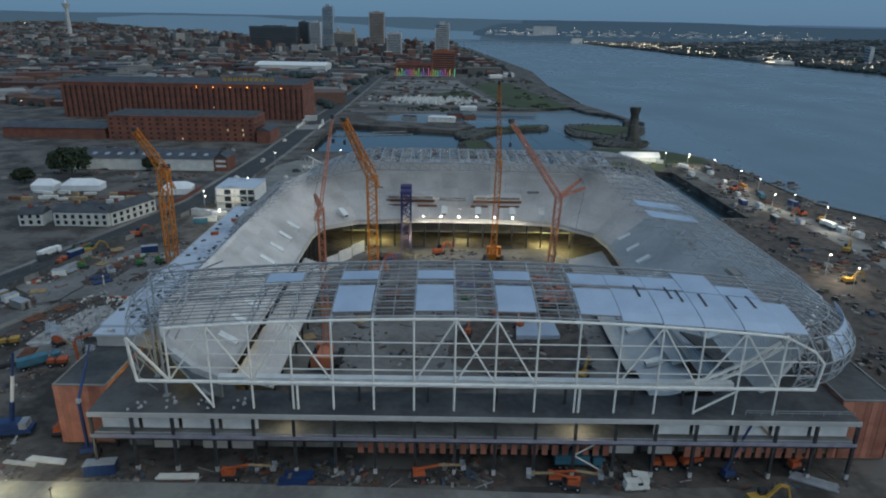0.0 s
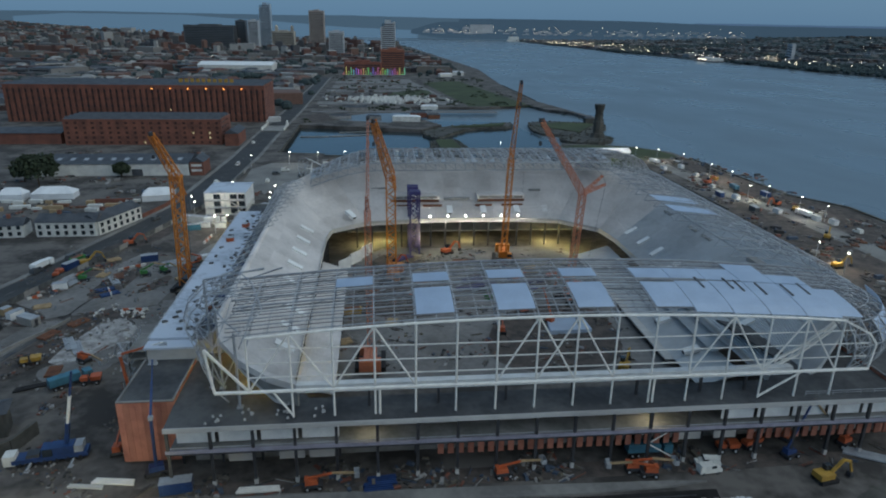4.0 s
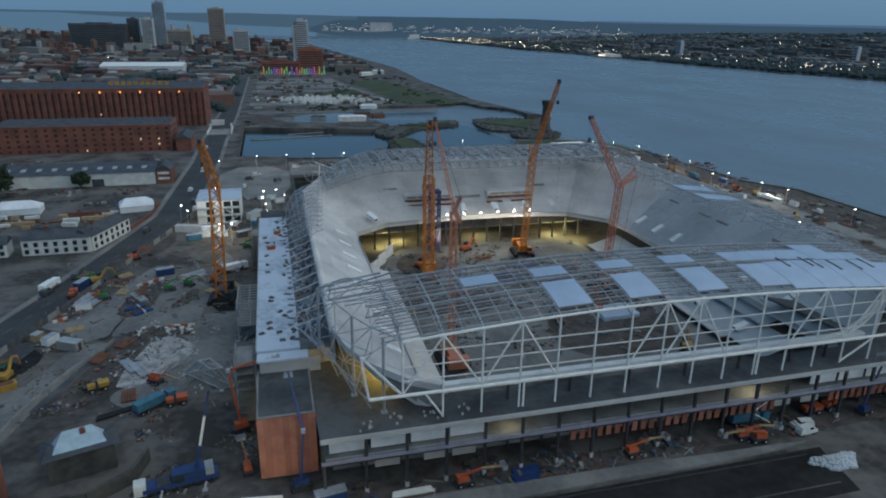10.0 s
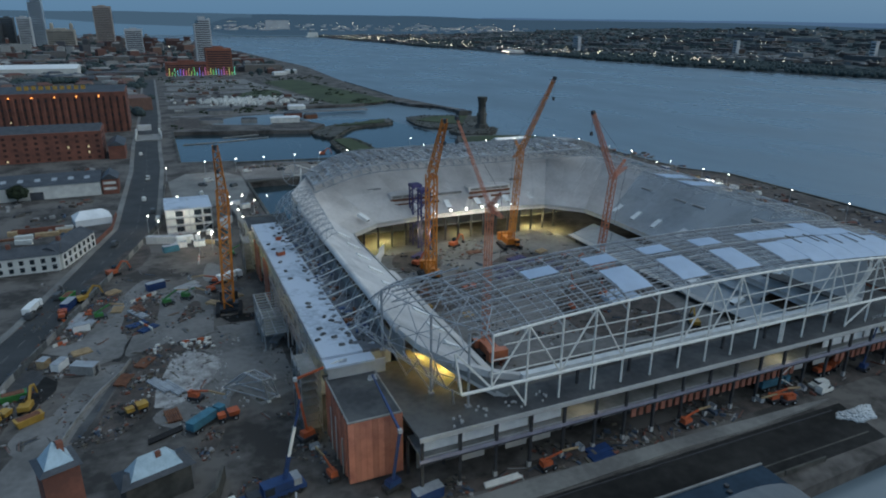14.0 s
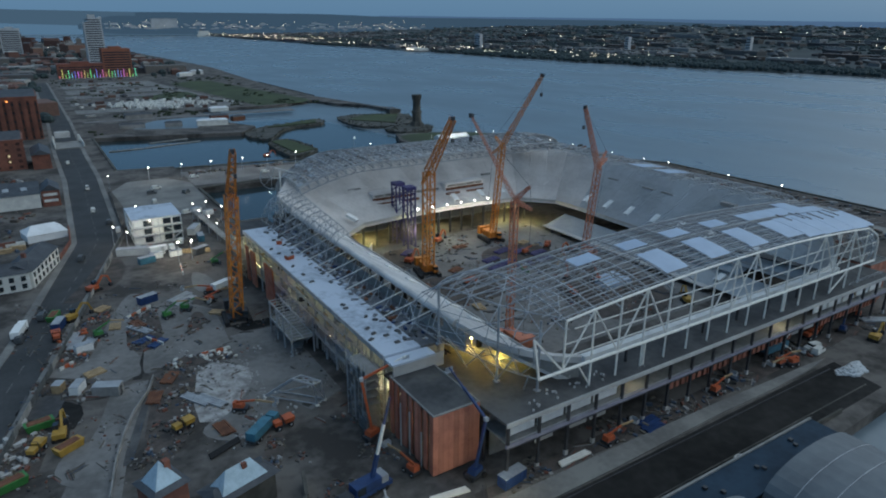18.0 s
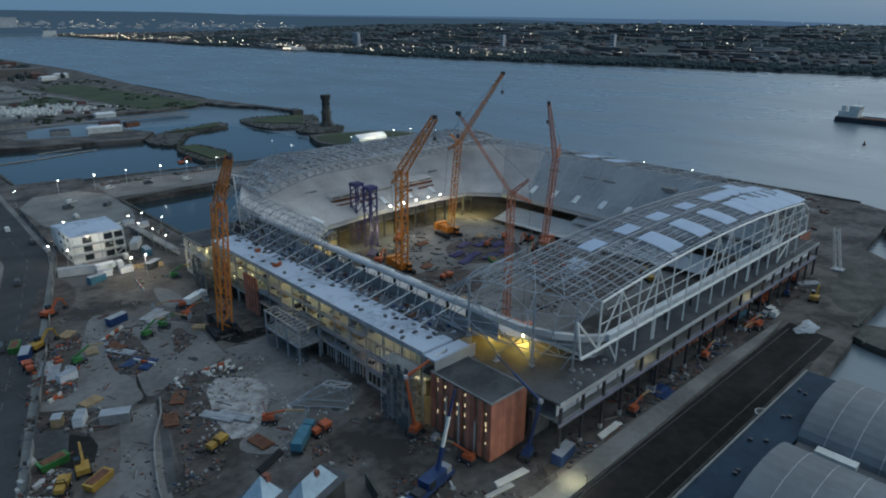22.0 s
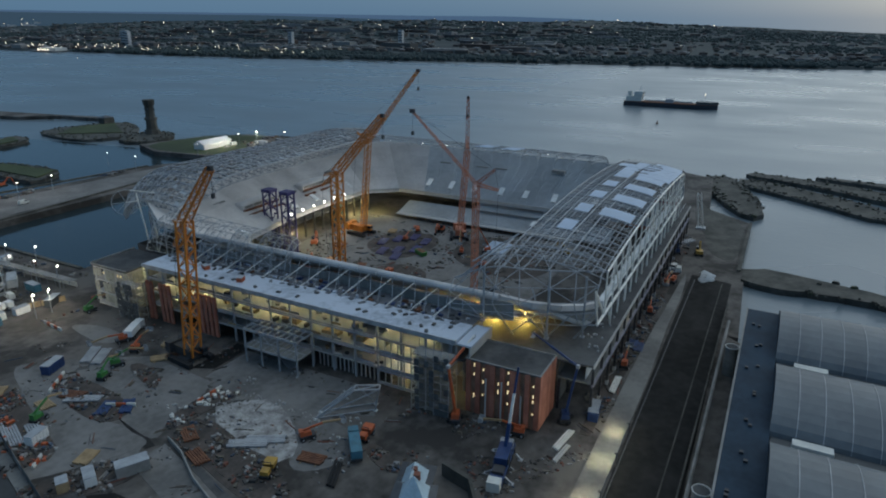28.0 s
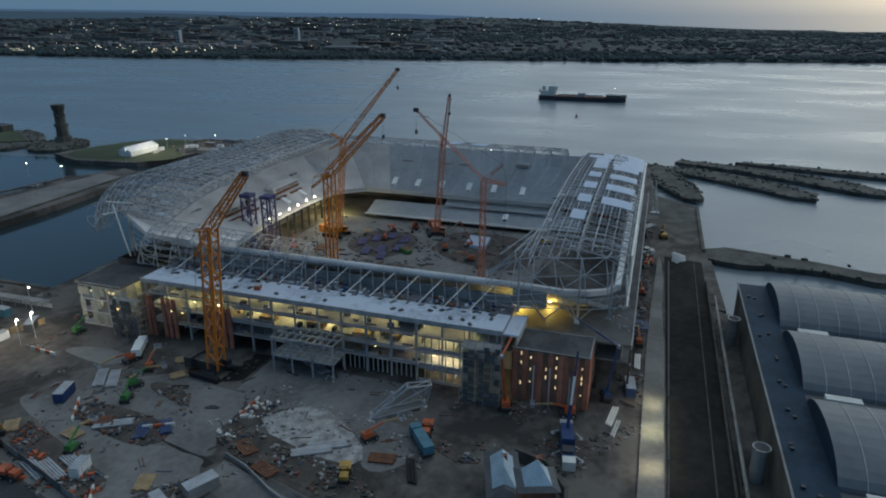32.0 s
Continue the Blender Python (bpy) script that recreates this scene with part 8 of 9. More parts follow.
def dumper(mat, label):
    ob = thing("site_dumper", (0, 0, 0), label, "dumper", "dumpers")
    part("chassis", Geo().rbox(0, 0, 0.7, 4.6, 1.8, 0.5), STEEL_DARK, ob)
    part("skip_body", Geo().rbox(1.3, 0, 1.2, 2.2, 2.1, 1.1, 0, 1.15), mat, ob)
    part("engine_cover", Geo().rbox(-1.4, 0, 1.2, 1.8, 1.7, 0.9), mat, ob)
    part("roll_frame", Geo().beam((-0.3, -0.8, 1.2), (-0.3, -0.8, 3.0), 0.12).beam((-0.3, 0.8, 1.2), (-0.3, 0.8, 3.0), 0.12).beam((-0.3, -0.8, 3.0), (-0.3, 0.8, 3.0), 0.12), STEEL_DARK, ob)
    for x in (-1.5, 1.5):
        for y in (-1.0, 1.0):
            hub = part("wheel", Geo().tube((x, y - 0.25, 0.6), (x, y + 0.25, 0.6), 0.62, n=10), RUBBER, ob)
            part("rim", Geo().tube((x, y - 0.25 - 0.03, 0.6), (x, y + 0.25 + 0.03, 0.6), 0.62 * 0.5, n=8), STEEL_GREY, hub)
    return ob


def lorry(mat, cabmat, label, ln=8.0):
    ob = thing("flatbed_lorry", (0, 0, 0), label, "lorry", "lorries")
    part("bed", Geo().rbox(-0.8, 0, 1.0, ln, 2.4, 0.3), STEEL_DARK, ob)
    part("load_body", Geo().rbox(-1.2, 0, 1.3, ln - 1.4, 2.4, 1.9), mat, ob)
    part("cab", Geo().rbox(ln / 2 - 0.1, 0, 0.7, 1.9, 2.3, 2.2), cabmat, ob)
    part("windscreen", Geo().rbox(ln / 2 + 0.86, 0, 1.7, 0.08, 2.0, 0.9), GLASS, ob)
    for x in (-ln / 2 + 0.6, -ln / 2 + 1.9, ln / 2 - 0.2):
        for y in (-1.05, 1.05):
            hub = part("wheel", Geo().tube((x, y - 0.15, 0.5), (x, y + 0.15, 0.5), 0.5, n=10), RUBBER, ob)
            part("rim", Geo().tube((x, y - 0.15 - 0.03, 0.5), (x, y + 0.15 + 0.03, 0.5), 0.5 * 0.5, n=8), STEEL_GREY, hub)
    return ob


def van(mat, label):
    ob = thing("van", (0, 0, 0), label, "van", "parked vans and cars")
    part("body", Geo().rbox(-0.3, 0, 0.45, 4.2, 1.9, 1.0).rbox(-0.6, 0, 1.45, 3.4, 1.8, 0.75, 0, 0.9), mat, ob)
    part("bonnet", Geo().rbox(2.1, 0, 0.45, 0.9, 1.8, 0.7), mat, ob)
    part("window", Geo().rbox(0.6, 0, 1.5, 1.05, 1.84, 0.55), GLASS, ob)
    for x in (-1.6, 1.6):
        for y in (-0.9, 0.9):
            hub = part("wheel", Geo().tube((x, y - 0.1, 0.34), (x, y + 0.1, 0.34), 0.34, n=10), RUBBER, ob)
            part("rim", Geo().tube((x, y - 0.1 - 0.03, 0.34), (x, y + 0.1 + 0.03, 0.34), 0.34 * 0.5, n=8), STEEL_GREY, hub)
    return ob


def cabin(mat, label, sx=6.0, sy=2.4, sz=2.5):
    ob = thing("site_cabin", (0, 0, 0), label, "cabin", "site cabins and containers")
    part("box", Geo().rbox(0, 0, 0.1, sx, sy, sz), mat, ob)
    part("roof_rim", Geo().rbox(0, 0, 0.1 + sz, sx * 1.01, sy * 1.02, 0.12), STEEL_GREY, ob)
    for k in range(5):
        part("rib", Geo().rbox(-sx / 2 + (k + 0.5) * sx / 5, -sy / 2 - 0.03, 0.2, 0.25, 0.08, sz - 0.2), mat, ob)
    door = part("door", Geo().rbox(sx / 2 + 0.02, 0, 0.2, 0.06, 1.0, 2.0), STEEL_DARK, ob)
    part("handle", Geo().rbox(sx / 2 + 0.08, 0.36, 1.1, 0.06, 0.12, 0.16), STEEL_GREY, door)
    return ob


def skip(mat, label):
    ob = thing("waste_skip", (0, 0, 0), label, "skip", "waste skips")
    part("shell", Geo().rbox(0, 0, 0.1, 5.2, 2.2, 1.7, 0, 1.15), mat, ob)
    part("waste", Geo().rbox(0, 0, 1.7, 5.2, 2.1, 0.3, 0, 0.8), RUST, ob)
    return ob


def stack(mat, label, n=5, ln=8.0):
    ob = thing("steel_stack", (0, 0, 0), label, "stack", "stacked materials")
    for k in range(n):
        part("length", Geo().rbox(0, (k - n / 2) * 0.55, 0.15 + 0.02 * k, ln * (1 - 0.04 * (k % 3)), 0.4, 0.4), mat, ob)
    for x in (-ln * 0.3, ln * 0.3):
        part("bearer", Geo().rbox(x, 0, 0, 0.25, n * 0.6, 0.15), TIMBER, ob)
    return ob


def bag_pile(mat, label, n=6):
    ob = thing("bulk_bag_group", (0, 0, 0), label, "bulk bags", "bulk bags")
    r2 = random.Random(n)
    for k in range(n):
        part("bag", Geo().rbox(r2.uniform(-2.2, 2.2), r2.uniform(-1.6, 1.6), 0, 0.42, 0.42, 0.38, r2.uniform(0, 90), 0.85), mat, ob)
    return ob


def light_mast(h=8):
    ob = thing("lighting_mast", (0, 0, 0), "slim steel lighting mast with a bright white lamp", "lamp post", "quay lighting masts")
    part("pole", Geo().tube((0, 0, 0), (0, 0, h), 0.14, 0.09, 6), STEEL_GREY, ob)
    arm = part("lamp_arm", Geo().beam((0, 0, h), (0.5, 0, h + 0.1), 0.12), STEEL_GREY, ob)
    part("lamp_head", Geo().ball(0.5, 0, h, 0.31, 8, 0.8), LAMP_WHITE, arm)
    return ob


def place(ob, rows):
    """Put the first built thing at the first row, copies at the rest: x, y, turn[, z]."""
    for i, row in enumerate(rows):
        x, y, deg = row[:3]
        m = pose(x, y, row[3] if len(row) > 3 else 0.02, 0, 0, deg)
        if i == 0:
            ob.matrix_basis = m
            first = ob
        else:
            copy_thing(first, m)


place(boom_lift(RED, "orange-red boom lift parked with its boom folded low", 8, 0.6), [(-40.9, 108, 5), (-2.9, 108.6, 8), (24.4, 108, -4), (27, 106.4, 172), (-96.6, 232, 25), (-106.3, 163.5, -35), (-83, 122.5, 100), (63, 116, 40), (75, 113, 20), (58, 207, 60), (22, 214, 10), (9, 173, 80), (-95, 240, 160)])
place(boom_lift(RED, "orange-red boom lift with its boom raised", 8, 9), [(18, 186, 200), (24.5, 178, 120)])
articulated_lift((-84.6, 137.3), (-86.3, 138.4, 14.9), (-76.0, 136.9, 18.4), RED, "orange-red articulated lift reaching over the brick block")
articulated_lift((-72.6, 114.6), (-71.6, 112.8, 14.4), (-73.6, 123.2, 21.4), BLUE, "blue articulated lift folded over the deck edge")
place(boom_lift(BLUE, "blue boom lift working beside the brick block", 8, 11), [(60, 110, 15)])
place(boom_lift(GREEN, "green boom lift on the haul ground", 7, 2), [(-110.7, 226.6, 20), (-104.8, 229.2, -30), (-86.1, 267, 0), (-130.2, 223, 10)])
place(excavator(YELLOW, "yellow tracked excavator on the site"), [(-143.2, 174, 80), (62.5, 102, 10), (37.7, 149, 60), (-136, 240, 30), (170, 255, 50), (150, 220, 10)])
place(excavator(RED, "orange tracked excavator on the site"), [(-128, 262, 30), (168, 360, 20), (40, 207, 190), (-22, 230, 30), (180, 310, 200), (-4, 458, 0), (0, 245, 30)])
place(dumper(YELLOW, "small yellow site dumper"), [(-119.5, 163, 20), (-147.9, 170.5, 60), (184, 300, 40)])
place(dumper(RED, "small red site dumper"), [(-100, 152, 10), (47.2, 113, 0), (53.4, 114, 20), (-141, 228, 90), (35, 216, 40), (-15, 200, 0)])
place(lorry(TEAL, TEAL, "teal tank lorry on the site", 8.5), [(-104.8, 151.6, 40), (29.4, 113.2, 0), (176, 345, 80)])
place(lorry(WHITE, WHITE, "white delivery lorry on the site", 8), [(-90, 241, 30), (-101, 291, 5), (160, 420, 100), (182, 290, 95), (-150, 236, 76)])
place(van(RENDER_WHITE, "white van parked on the ground"), [(39.8, 106.3, 5), (40.6, 108.4, 170), (-92, 300, 80), (-112, 330, 85), (-118, 370, 85), (-116, 420, 268), (-120, 500, 88), (165, 350, 100), (170, 380, 95), (190, 262, 90), (-60, 420, 10), (-20, 412, 5), (-84, 402, 10), (-90, 372, 90), (140, 434, 0), (-80, 344, 20)])
place(van(DARKT, "dark car parked on the ground"), [(-144, 246, 75), (-129, 298, 75), (-114, 345, 85), (-150, 232, 75), (-160, 205, 73), (178, 320, 90), (-40, 418, 0), (152, 425, 30), (-88, 392, 0), (-72, 385, 45)])
place(cabin(BLUE, "navy blue steel site container"), [(-114.2, 242.4, 20), (-67.3, 109.2, 8), (186, 330, 95), (-140, 236, 70), (160, 331, 90)])
place(cabin(WHITE, "white portable site cabin", 4.5, 2.2, 2.2), [(-138.3, 193.3, 62), (-104, 286, 0), (-97, 285, 0), (-75.9, 344.5, 10), (-72, 337, 20), (158, 400, 95), (172, 405, 95), (184, 283, 90), (166, 325, 95), (150, 438, 0), (188, 276, 90), (-135, 216, 15), (172, 296, 95)])
place(cabin(RENDER_WHITE, "white welfare cabin lit by the dock lamps", 9, 3, 2.8), [(-112.3, 295.0, -19), (-104.0, 292.2, -19), (-84, 312, 60)])
place(cabin(TEAL, "teal steel store by the site offices", 6, 2.4, 2.5), [(-108, 282, 15), (-84, 300, 86)])
place(cabin(TIMBER, "small beige site cabin", 2.8, 2.2, 2.2), [(-142.3, 195.9, 62)])
place(cabin(CONC_DARK, "low grey flat-roofed site shed", 6.4, 3.0, 2.5), [(-132.0, 188.4, -28)])
place(cabin(DARKT, "dark grey steel site container"), [(-88, 283, 30), (174, 415, 95), (162, 300, 90)])
place(skip(GREEN, "green waste skip full of rubble"), [(-147, 180.5, 10), (-152.6, 160.5, 20), (-141, 244, 70), (10, 200, 60)])
place(skip(YELLOW, "yellow waste skip on the ground"), [(-142, 168, 30), (-36, 190, 10), (178, 372, 95)])
place(stack(STEEL_WHITE, "stack of white steel lengths on bearers", 3, 8.5), [(-51.5, 108.2, 1), (-80.2, 112.8, -8)])
place(stack(CONC, "pair of dull white steel lengths on bearers", 2, 7), [(-85.1, 111.7, -8)])
place(stack(STEEL_GREY, "stack of grey steel lengths on bearers", 5, 9), [(-104.7, 241, 35), (-104, 237.5, 35), (-114.5, 173.5, 120), (-111.5, 171, 120), (76.8, 109, -30), (-82, 190, 60), (-120, 222, 120), (-134, 219, 70), (-137, 222, 70), (-138, 225.5, 70)])
place(stack(TIMBER, "stack of raw timber baulks", 6, 5), [(-134, 201, 20), (-97, 222, 140), (-90, 226, 120), (-126, 228, 80), (-38, 170, 20), (-24, 182, 80), (-128, 244, 40), (30, 226, 15)])
place(stack(RUST, "bundle of rusty reinforcing steel", 6, 6), [(-94, 219, 130), (-120, 226, 110), (-12, 214, 20), (-30, 205, 75), (4, 235, 0), (-118, 188, 60), (-112, 158, 100), (-123, 180, 70), (175, 335, 80), (182, 250, 80), (186, 240, 90), (176, 246, 60)])
place(stack(PURPLE, "stack of violet steel tower sections", 6, 8), [(6, 216, 12), (10, 211, 10), (16, 222, 14), (22, 218, 12), (27, 213, 10), (3, 208, 15), (14, 205, 8), (-18, 240, 40), (24, 206, 12)])
place(stack(BLUE, "bundle of blue pipes", 5, 6), [(-28.2, 107.1, 4), (-27.5, 109, 4), (-120, 214, 30), (-117, 210, 40)])
place(bag_pile(CONC, "group of white bulk bags", 6), [(-106, 190.5, 0), (-110.6, 188.6, 30), (-88, 166.5, 0), (-101, 166, 0), (-96, 158, 30), (-104, 158, 0), (-99, 178, 0), (-60, 112.6, 0, 13.6), (-54, 113.8, 40, 13.6), (-47, 113.2, 80, 13.6), (-40, 114, 20, 13.6), (-112, 200, 50), (-136, 210, 0), (-86, 184, 0), (-110, 152, 60), (5, 192, 30), (-94, 192, 10), (-118, 170, 10)])
place(light_mast(8), [(109, 430, 0), (152, 434, 0), (166, 430, 0), (176, 412, 0), (178, 378, 0), (180, 357, 0), (171, 322, 0), (181, 321, 0), (184, 297, 0), (186, 280, 0), (146, 228, 0), (148, 214, 0), (-97.5, 276.6, 0), (-92.5, 276.6, 0), (-116, 310, 0), (-108, 330, 0), (-70, 320, 0), (-84, 423, 0), (-66, 424, 0), (-49, 425, 0), (-30, 425, 0), (-14, 426, 0), (5, 427, 0), (-106, 412, 0), (-103, 340, 0), (-112, 300, 0), (60, 430, 0), (-74, 332, 0), (60, 456, 0), (188, 240, 0), (190, 210, 0), (-80.5, 318, 0), (-80, 331, 0), (-79, 306, 0), (-78.5, 294, 0)])
for x, y, e in ((-97.5, 275.9, 1500), (-92.5, 275.9, 1500),  (-101, 299, 800), (-116, 311, 700), (-73, 318, 500), (172, 322, 3600), (184, 288, 3600), (147, 220, 3600), (166, 428, 3600), (178, 367, 3600), (-30, 423, 520), (-66, 422, 520), (-84, 421, 420), (-49, 423, 420), (-14, 424, 420), (-104, 342, 500), (140, 434, 3600), (5, 425, 420)):
    lamp(x, y, 7.6, e, (1.0, 0.93, 0.74))

# two lamps low over the haul path
for x in (-72, -84, -97):
    li = thing("path_lamp", (x, 100.3, 0), "short post with a warm path lamp", "lamp post", "haul path lamps")
    part("post", Geo().tube((x, 100.0, 0), (x, 100.0, 3.4), 0.08, n=6), STEEL_DARK, li)
    part("lamp_head", Geo().box(x - 0.25, x + 0.25, 99.9, 100.5, 3.4, 3.55), STEEL_DARK, li)
    lamp(x, 103.2, 3.0, 560, (1.0, 0.93, 0.62), 0.3)

mc = thing("mobile_crane", (-95.5, 121, 0), "blue six-axle mobile crane with raised telescopic jib", "mobile crane")
part("carrier", Geo().rbox(-95.5, 121, 0.9, 14, 2.9, 1.0, 10), BLUE, mc)
part("cab", Geo().rbox(-102.8, 119.7, 0.7, 2.2, 2.7, 2.2, 10), RENDER_WHITE, mc)
part("superstructure", Geo().rbox(-94, 121.3, 1.9, 6, 2.7, 1.7, 10), BLUE, mc)
for k in range(6):
    x = -101 + k * 2.2
    part("wheel", Geo().tube((x, 120 + k * 0.38 - 1.4, 0.65), (x, 120 + k * 0.38 + 1.4, 0.65), 0.65, n=10), RUBBER, mc)
part("counterweight", Geo().rbox(-90.2, 122.1, 1.9, 1.6, 2.8, 1.5, 10), STEEL_GREY, mc, "grey counterweight block")
part("crane_cab", Geo().rbox(-95.6, 119.9, 1.9, 1.8, 0.9, 1.6, 10), GLASS, mc)
part("engine_deck", Geo().rbox(-98.6, 120.5, 1.9, 2.6, 2.5, 0.6, 10, 0.9), STEEL_DARK, mc)
part("jib_base", Geo().beam((-92.5, 121.5, 3.2), (-91.3, 121.3, 8.6), 0.7, 0.75), BLUE, mc, "dark blue jib base")
part("jib_middle", Geo().beam((-91.3, 121.3, 8.6), (-89.8, 121.1, 15), 0.5, 0.55), STEEL_WHITE, mc, "white jib section")
part("jib_head", Geo().beam((-89.8, 121.1, 15), (-88.5, 120.9, 20.6), 0.36, 0.4), BLUE, mc)
for x, y in ((-99, 117.5), (-98.4, 123.4), (-91, 118.6), (-90.6, 124.8)):
    part("outrigger", Geo().beam((x, y, 0.2), (x + 0.3, (y + 121) / 2, 1.0), 0.35).rbox(x, y, 0, 1.0, 1.0, 0.12), STEEL_GREY, mc)

# lattice crane at the river corner
lc = thing("lattice_tower", (97, 108, 0), "pale white lattice mast beside the river corner block", "mast")
part("shaft", Geo().lattice((100, 106, 0), (95, 108, 17), 2.0, 1.6, 1.8, 0.2, 0.12), STEEL_WHITE, lc)
part("base_frame", Geo().rbox(100, 106, 0, 4, 4, 0.6), STEEL_GREY, lc)

# loose roof truss lying on trestles
lt = thing("stored_roof_truss", (-93, 161, 0), "grey steel roof truss section resting on trestles", "truss")
A = [(-99.6, 166.3, 0.4), (-95.0, 158.6, 7.6), (-91.6, 153.8, 7.4), (-90.0, 156.0, 0.4)]
B = [(-96.6, 167.2, 0.4), (-92.4, 159.8, 7.2), (-89.2, 155.0, 7.0), (-87.6, 157.4, 0.4)]
for row in (A, B):
    for a, b in zip(row, row[1:]):
        part("chord", Geo().tube(a, b, 0.22, n=6), STEEL_GREY, lt)
for a, b in zip(A, B):
    part("tie", Geo().tube(a, b, 0.16, n=6), STEEL_GREY, lt)
for i in range(3):
    part("lacing", Geo().tube(A[i], B[i + 1], 0.14, n=6), STEEL_GREY, lt)
part("lacing", Geo().tube(A[0], A[2], 0.14, n=6).tube(B[1], B[3], 0.14, n=6), STEEL_GREY, lt)
part("bottom_tie", Geo().tube(A[0], A[3], 0.16, n=6), STEEL_GREY, lt)
part("bottom_tie", Geo().tube(B[0], B[3], 0.16, n=6), STEEL_GREY, lt)
for x, y in ((-99.6, 166.3), (-96.6, 167.2), (-90.0, 156.0), (-87.6, 157.4)):
    part("trestle", Geo().rbox(x, y, 0, 0.9, 0.9, 0.4, 0, 0.7), STEEL_WHITE, lt)

# white sheet pile and spoil
r = random.Random(44)
gg = Geo()
for k in range(520):
    a, q = r.uniform(0, 6.283), r.random() ** 0.6
    s = r.uniform(0.25, 0.7)
    gg.rbox(38.5 + q * (5.0 + 1.6 * math.sin(3 * a)) * math.cos(a), 96 + q * (3.2 + 1.2 * math.cos(2 * a)) * math.sin(a), (1 - q) * 1.1 * r.random(), s * 1.6, s, s * 0.5, r.uniform(0, 90), 0.8)
single("rubble_heap", gg, WEST_CONC, "heap of broken white blocks by the haul path", "heap", kind="stuff")
gg = Geo()
for k in range(260):
    x, y = r.uniform(-111, -98), r.uniform(168, 190)
    s = r.uniform(0.12, 0.4)
    gg.rbox(x, y, 0.05, s * 1.5, s, s * 0.4, r.uniform(0, 90))
single("slab_debris", gg, RUBBLE, "broken pale debris scattered on the slab", "debris", kind="stuff")


def litter(name, label, n, area, mat, smin, smax, seed, z=0.02):
    r2 = random.Random(seed)
    g2 = Geo()
    k = 0
    while k < n:
        x, y = r2.uniform(area[0], area[1]), r2.uniform(area[2], area[3])
        if noise.noise(Vector((x * 0.07, y * 0.07, seed))) < 0.08:
            continue
        s = r2.uniform(smin, smax)
        g2.rbox(x, y, z, s * r2.uniform(0.8, 3.0), s, s * r2.uniform(0.3, 0.9), r2.uniform(0, 180), r2.uniform(0.7, 1.0))
        k += 1
    return single(name, g2, mat, label, "debris", kind="stuff")


MIXED = island_varied("mixed_site_goods", [(0.22, 0.21, 0.20), (0.08, 0.075, 0.07), (0.21, 0.08, 0.055), (0.36, 0.35, 0.34), (0.13, 0.10, 0.08), (0.07, 0.10, 0.15), (0.17, 0.15, 0.13), (0.15, 0.13, 0.10), (0.045, 0.045, 0.045), (0.10, 0.09, 0.09)])
litter("site_debris", "small mixed building materials strewn over the ground", 900, (-152, -82, 150, 262), MIXED, 0.12, 0.42, 3)
def inside(p, pts):
    odd = False
    for (ax, ay), (bx, by) in zip(pts, pts[1:] + pts[:1]):
        if (ay > p[1]) != (by > p[1]) and p[0] < (bx - ax) * (p[1] - ay) / (by - ay) + ax:
            odd = not odd
    return odd


def zone_goods(pts, n, mat, label, seed, smin=0.15, smax=0.75):
    """Heaps and small stores packed inside one outline."""
    r2 = random.Random(seed)
    x0, x1, y0, y1 = min(p[0] for p in pts), max(p[0] for p in pts), min(p[1] for p in pts), max(p[1] for p in pts)
    g2 = Geo()
    k = tries = 0
    while k < n and tries < n * 40:
        tries += 1
        x, y = r2.uniform(x0, x1), r2.uniform(y0, y1)
        if not inside((x, y), pts) or noise.noise(Vector((x * 0.22, y * 0.22, seed))) < -0.08:
            continue
        s2 = smin + (smax - smin) * r2.random() ** 2
        g2.rbox(x, y, 0.1, s2 * r2.uniform(0.8, 2.6), s2, s2 * r2.uniform(0.3, 1.0), r2.choice((20, 110, 65)) + r2.gauss(0, 14), r2.uniform(0.7, 1.0))
        k += 1
    return single("stored_goods", g2, mat, label, "materials", kind="stuff")


for i, (pts, n) in enumerate(zip(ZONES, (420, 240, 120, 260, 420, 220, 140, 120))):
    zone_goods(pts, n, MIXED, "small stores, offcuts and spoil packed on the mud", 70 + i)
zone_goods(ZONES[5], 26, CONC, "pale bulk bags crowded in the goods yard", 91, 0.7, 1.1)
zone_goods(ZONES[0], 30, RED, "red plastic barriers and boxes by the fence", 92, 0.4, 0.9)
zone_goods(ZONES[6], 30, RENDER_WHITE, "row of white concrete blocks by the slab", 93, 0.5, 0.8)
litter("site_debris", "small mixed building materials strewn over the ground", 420, (-112, -80, 106, 150), MIXED, 0.15, 0.5, 4)
litter("north_strip_debris", "small mixed materials along the foot of the deck", 420, (-78, 84, 106.4, 116), MIXED, 0.2, 0.9, 5)
litter("bowl_debris", "mixed materials strewn over the bowl floor", 700, (-40, 48, 148, 250), MIXED, 0.2, 0.8, 6)
litter("quay_debris", "stored materials strewn over the river quay", 700, (150, 212, 135, 440), MIXED, 0.4, 1.8, 7)
litter("west_strip_debris", "stored materials between stand and quay", 420, (98, 150, 130, 300), MIXED, 0.4, 1.6, 8)
litter("south_yard_debris", "stored materials round the site offices", 240, (-108, -66, 270, 350), MIXED, 0.3, 1.0, 9)
litter("causeway_debris", "red and dark fencing goods along the causeway", 160, (-60, 60, 430, 436), MIXED, 0.5, 1.5, 10)
litter("east_yard_debris", "mixed goods in the yards across the road", 500, (-260, -140, 300, 470), MIXED, 0.4, 1.8, 11)

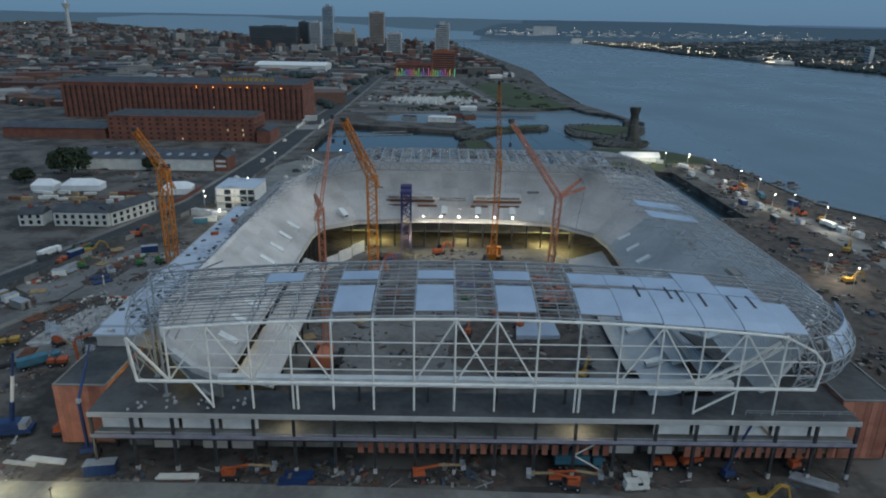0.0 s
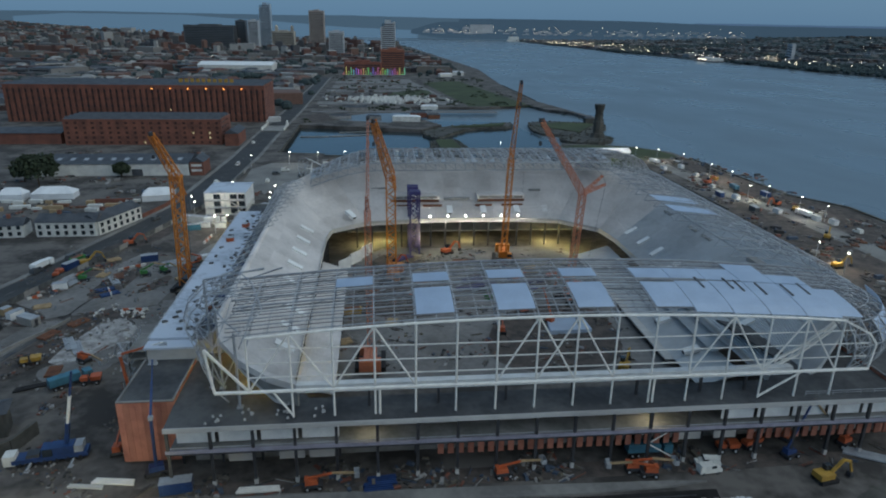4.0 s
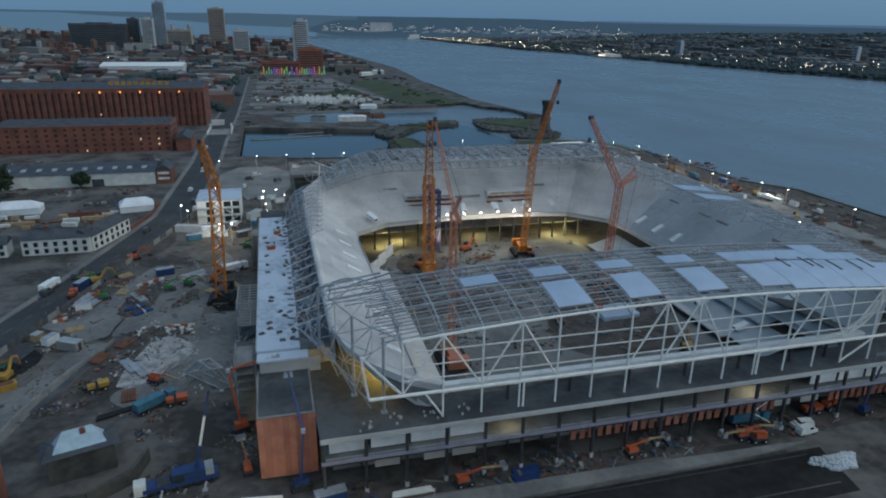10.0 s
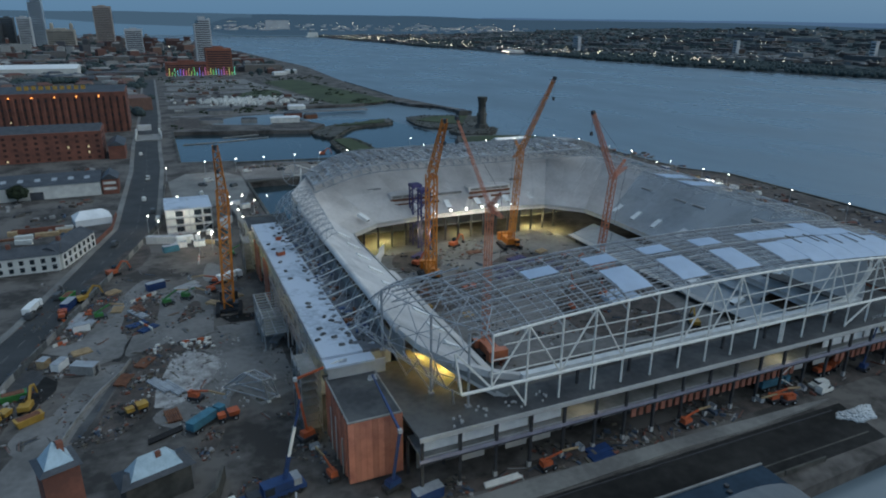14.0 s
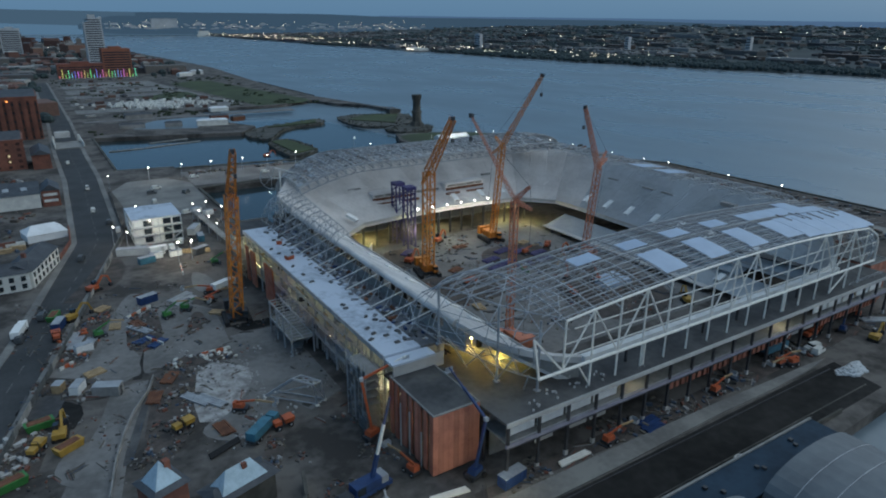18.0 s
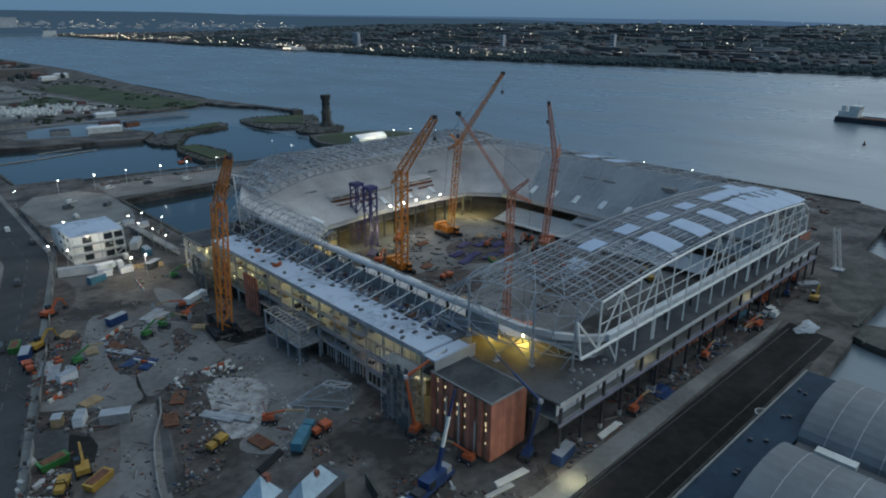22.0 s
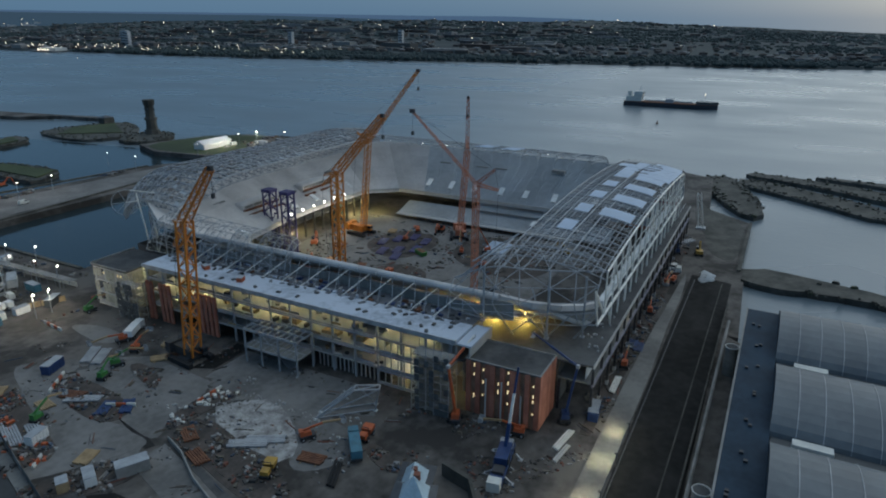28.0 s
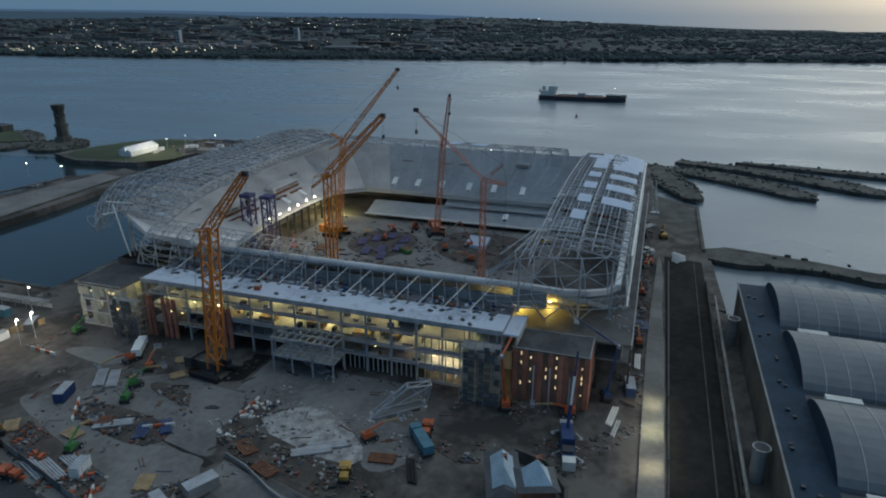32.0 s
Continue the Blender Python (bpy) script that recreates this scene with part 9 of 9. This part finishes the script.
def lengths(name, label, n, area, mat, seed):
    """Long thin goods (pipes, bars, boards, kerbs) lying in loosely parallel rows."""
    r2 = random.Random(seed)
    g2 = Geo()
    for k in range(n):
        x, y = r2.uniform(area[0], area[1]), r2.uniform(area[2], area[3])
        deg = r2.choice((62, 152, 20, 110)) + r2.gauss(0, 7)
        for j in range(r2.randrange(1, 5)):
            g2.rbox(x + j * 0.4 * math.sin(radians(deg)), y - j * 0.4 * math.cos(radians(deg)), 0.02, r2.uniform(1.5, 4.5), r2.uniform(0.08, 0.22), r2.uniform(0.1, 0.3), deg)
    return single(name, g2, mat, label, "materials", kind="stuff")


lengths("loose_lengths", "pipes, bars and boards lying in rows on the ground", 70, (-150, -82, 150, 262), MIXED, 61)
lengths("loose_lengths", "pipes and bars lying along the foot of the deck", 50, (-76, 84, 106.5, 111), MIXED, 62)
lengths("loose_lengths", "bars and boards lying on the bowl floor", 150, (-38, 46, 150, 248), MIXED, 63)
lengths("loose_lengths", "pipes and boards lying on the river quay", 150, (100, 210, 135, 440), MIXED, 64)

# goods on the pale roof
r = random.Random(52)
pal = thing("roof_pallet", (0, 0, 0), "dark pallet of roofing goods on the pale roof", "pallet", "roof pallets")
part("wrapped_load", Geo().rbox(0, 0, 0.12, 1.3, 0.8, 0.28, 0, 0.9), DECK, pal)
part("pallet_base", Geo().rbox(0, 0, 0, 1.4, 0.9, 0.12), CONC_DARK, pal)
rows = []
for k in range(34):
    rows.append((r.uniform(-79, -68), 141 + 104 * r.random(), r.uniform(0, 180), 18.1))
place(pal, rows)
place(cabin(RED, "small red site box on the pale roof", 2.4, 1.6, 1.2), [(-76.2, 210, 20, 18.1), (-74, 226, 70, 18.1)])
qt = thing("quay_marquee", (138, 431, 0), "long white shed tent on the river quay", "tent")
part("wall_sheet", Geo().rbox(138, 446, 0, 26, 10, 3.6, 0), TENT, qt)
part("roof_sheet", Geo().gable(124.6, 151.4, 440.6, 451.4, 3.6, 6.2, "x"), TENT, qt)

# site fence and barriers
fence = thing("site_hoarding", (-130, 200, 0), "dull grey mesh fence along the site edge", "fence")
pts = [(-166, 130), (-150, 185), (-136, 232), (-120, 290), (-111, 322), (-107, 400)]
for (x0, y0), (x1, y1) in zip(pts, pts[1:]):
    n = int(math.hypot(x1 - x0, y1 - y0) / 6)
    for i in range(n):
        a, b = (x0 + (x1 - x0) * i / n, y0 + (y1 - y0) * i / n), (x0 + (x1 - x0) * (i + 0.96) / n, y0 + (y1 - y0) * (i + 0.96) / n)
        part("fence_panel", Geo().beam((a[0], a[1], 1.15), (b[0], b[1], 1.15), 0.08, 2.0), NET if i % 4 else CONC_DARK, fence)
inner = thing("track_barrier", (-127, 175, 0), "long pale concrete barrier beside the haul track", "barrier")
pts = [(-121.2, 190.5), (-123.4, 184), (-128.3, 175), (-131, 168), (-134, 158), (-136.5, 146)]
for (x0, y0), (x1, y1) in zip(pts, pts[1:]):
    part("barrier_run", Geo().beam((x0, y0, 0.5), (x1, y1, 0.5), 0.32, 1.0), CONC_DARK, inner)
for x0, y0, x1, y1 in ((-141.5, 207, -138, 209.6), (-119, 214.5, -115.5, 208), (-122, 232, -114, 238), (-100, 196, -108, 196), (-98, 272, -99, 262)):
    br = thing("plastic_barrier_row", (x0, y0, 0), "row of orange and white plastic barriers", "barrier", "plastic barriers")
    n = max(3, int(math.hypot(x1 - x0, y1 - y0) / 2))
    for i in range(n):
        k0, k1 = i / n, (i + 0.9) / n
        part("barrier", Geo().beam((x0 + (x1 - x0) * k0, y0 + (y1 - y0) * k0, 0.5), (x0 + (x1 - x0) * k1, y0 + (y1 - y0) * k1, 0.5), 0.4, 1.0), RED if i % 2 else RENDER_WHITE, br)
lit_screen = thing("yard_hoarding", (-90, 284, 0), "plywood hoarding under the office yard lamps", "hoarding")
for k in range(5):
    x, y = -95.4 + k * 2.2, 286.5 - k * 0.94
    part("board", Geo().beam((x, y, 1.1), (x + 2.12, y - 0.9, 1.1), 0.07, 2.0), TIMBER, lit_screen)
    part("post", Geo().box(x - 0.06, x + 0.06, y - 0.16, y - 0.05, 0, 2.2), STEEL_DARK, lit_screen)
pc = thing("pipe_bundle", (-113.5, 150.5, 0), "black plastic pipes lying beside the tank lorry", "pipes")
for k in range(3):
    part("pipe", Geo().tube((-117, 148.5 + k * 0.7, 0.35), (-110, 151.5 + k * 0.7, 0.35), 0.3, n=8), RUBBER, pc)
single("white_sheet", Geo().add([(23, 170.5, 1.5), (36, 171.5, 1.2), (35.4, 180, 1.6), (24, 179.4, 1.3), (23, 170.5, 0), (36, 171.5, 0), (35.4, 180, 0), (24, 179.4, 0)], [(0, 1, 2, 3), (0, 4, 5, 1), (1, 5, 6, 2), (2, 6, 7, 3), (3, 7, 4, 0)]), PANEL, "pale sheeted stack on the bowl floor", "sheeted stack")
bridge = thing("swing_bridge", (-114, 575, 0), "white steel lifting bridge over the dock passage", "bridge")
part("deck", Geo().box(-124, -105, 560, 590, 0.1, 0.6), CONC_DARK, bridge)
for x in (-124, -105.6):
    part("girder", Geo().box(x, x + 0.6, 560, 590, 0.6, 3.0), RENDER_WHITE, bridge)
part("counterweight", Geo().box(-122, -112, 588, 594, 4, 8), CONC, bridge)
part("portal", Geo().box(-124, -122.6, 588, 592, 0.6, 5).box(-107, -105.6, 588, 592, 0.6, 5), RENDER_WHITE, bridge)
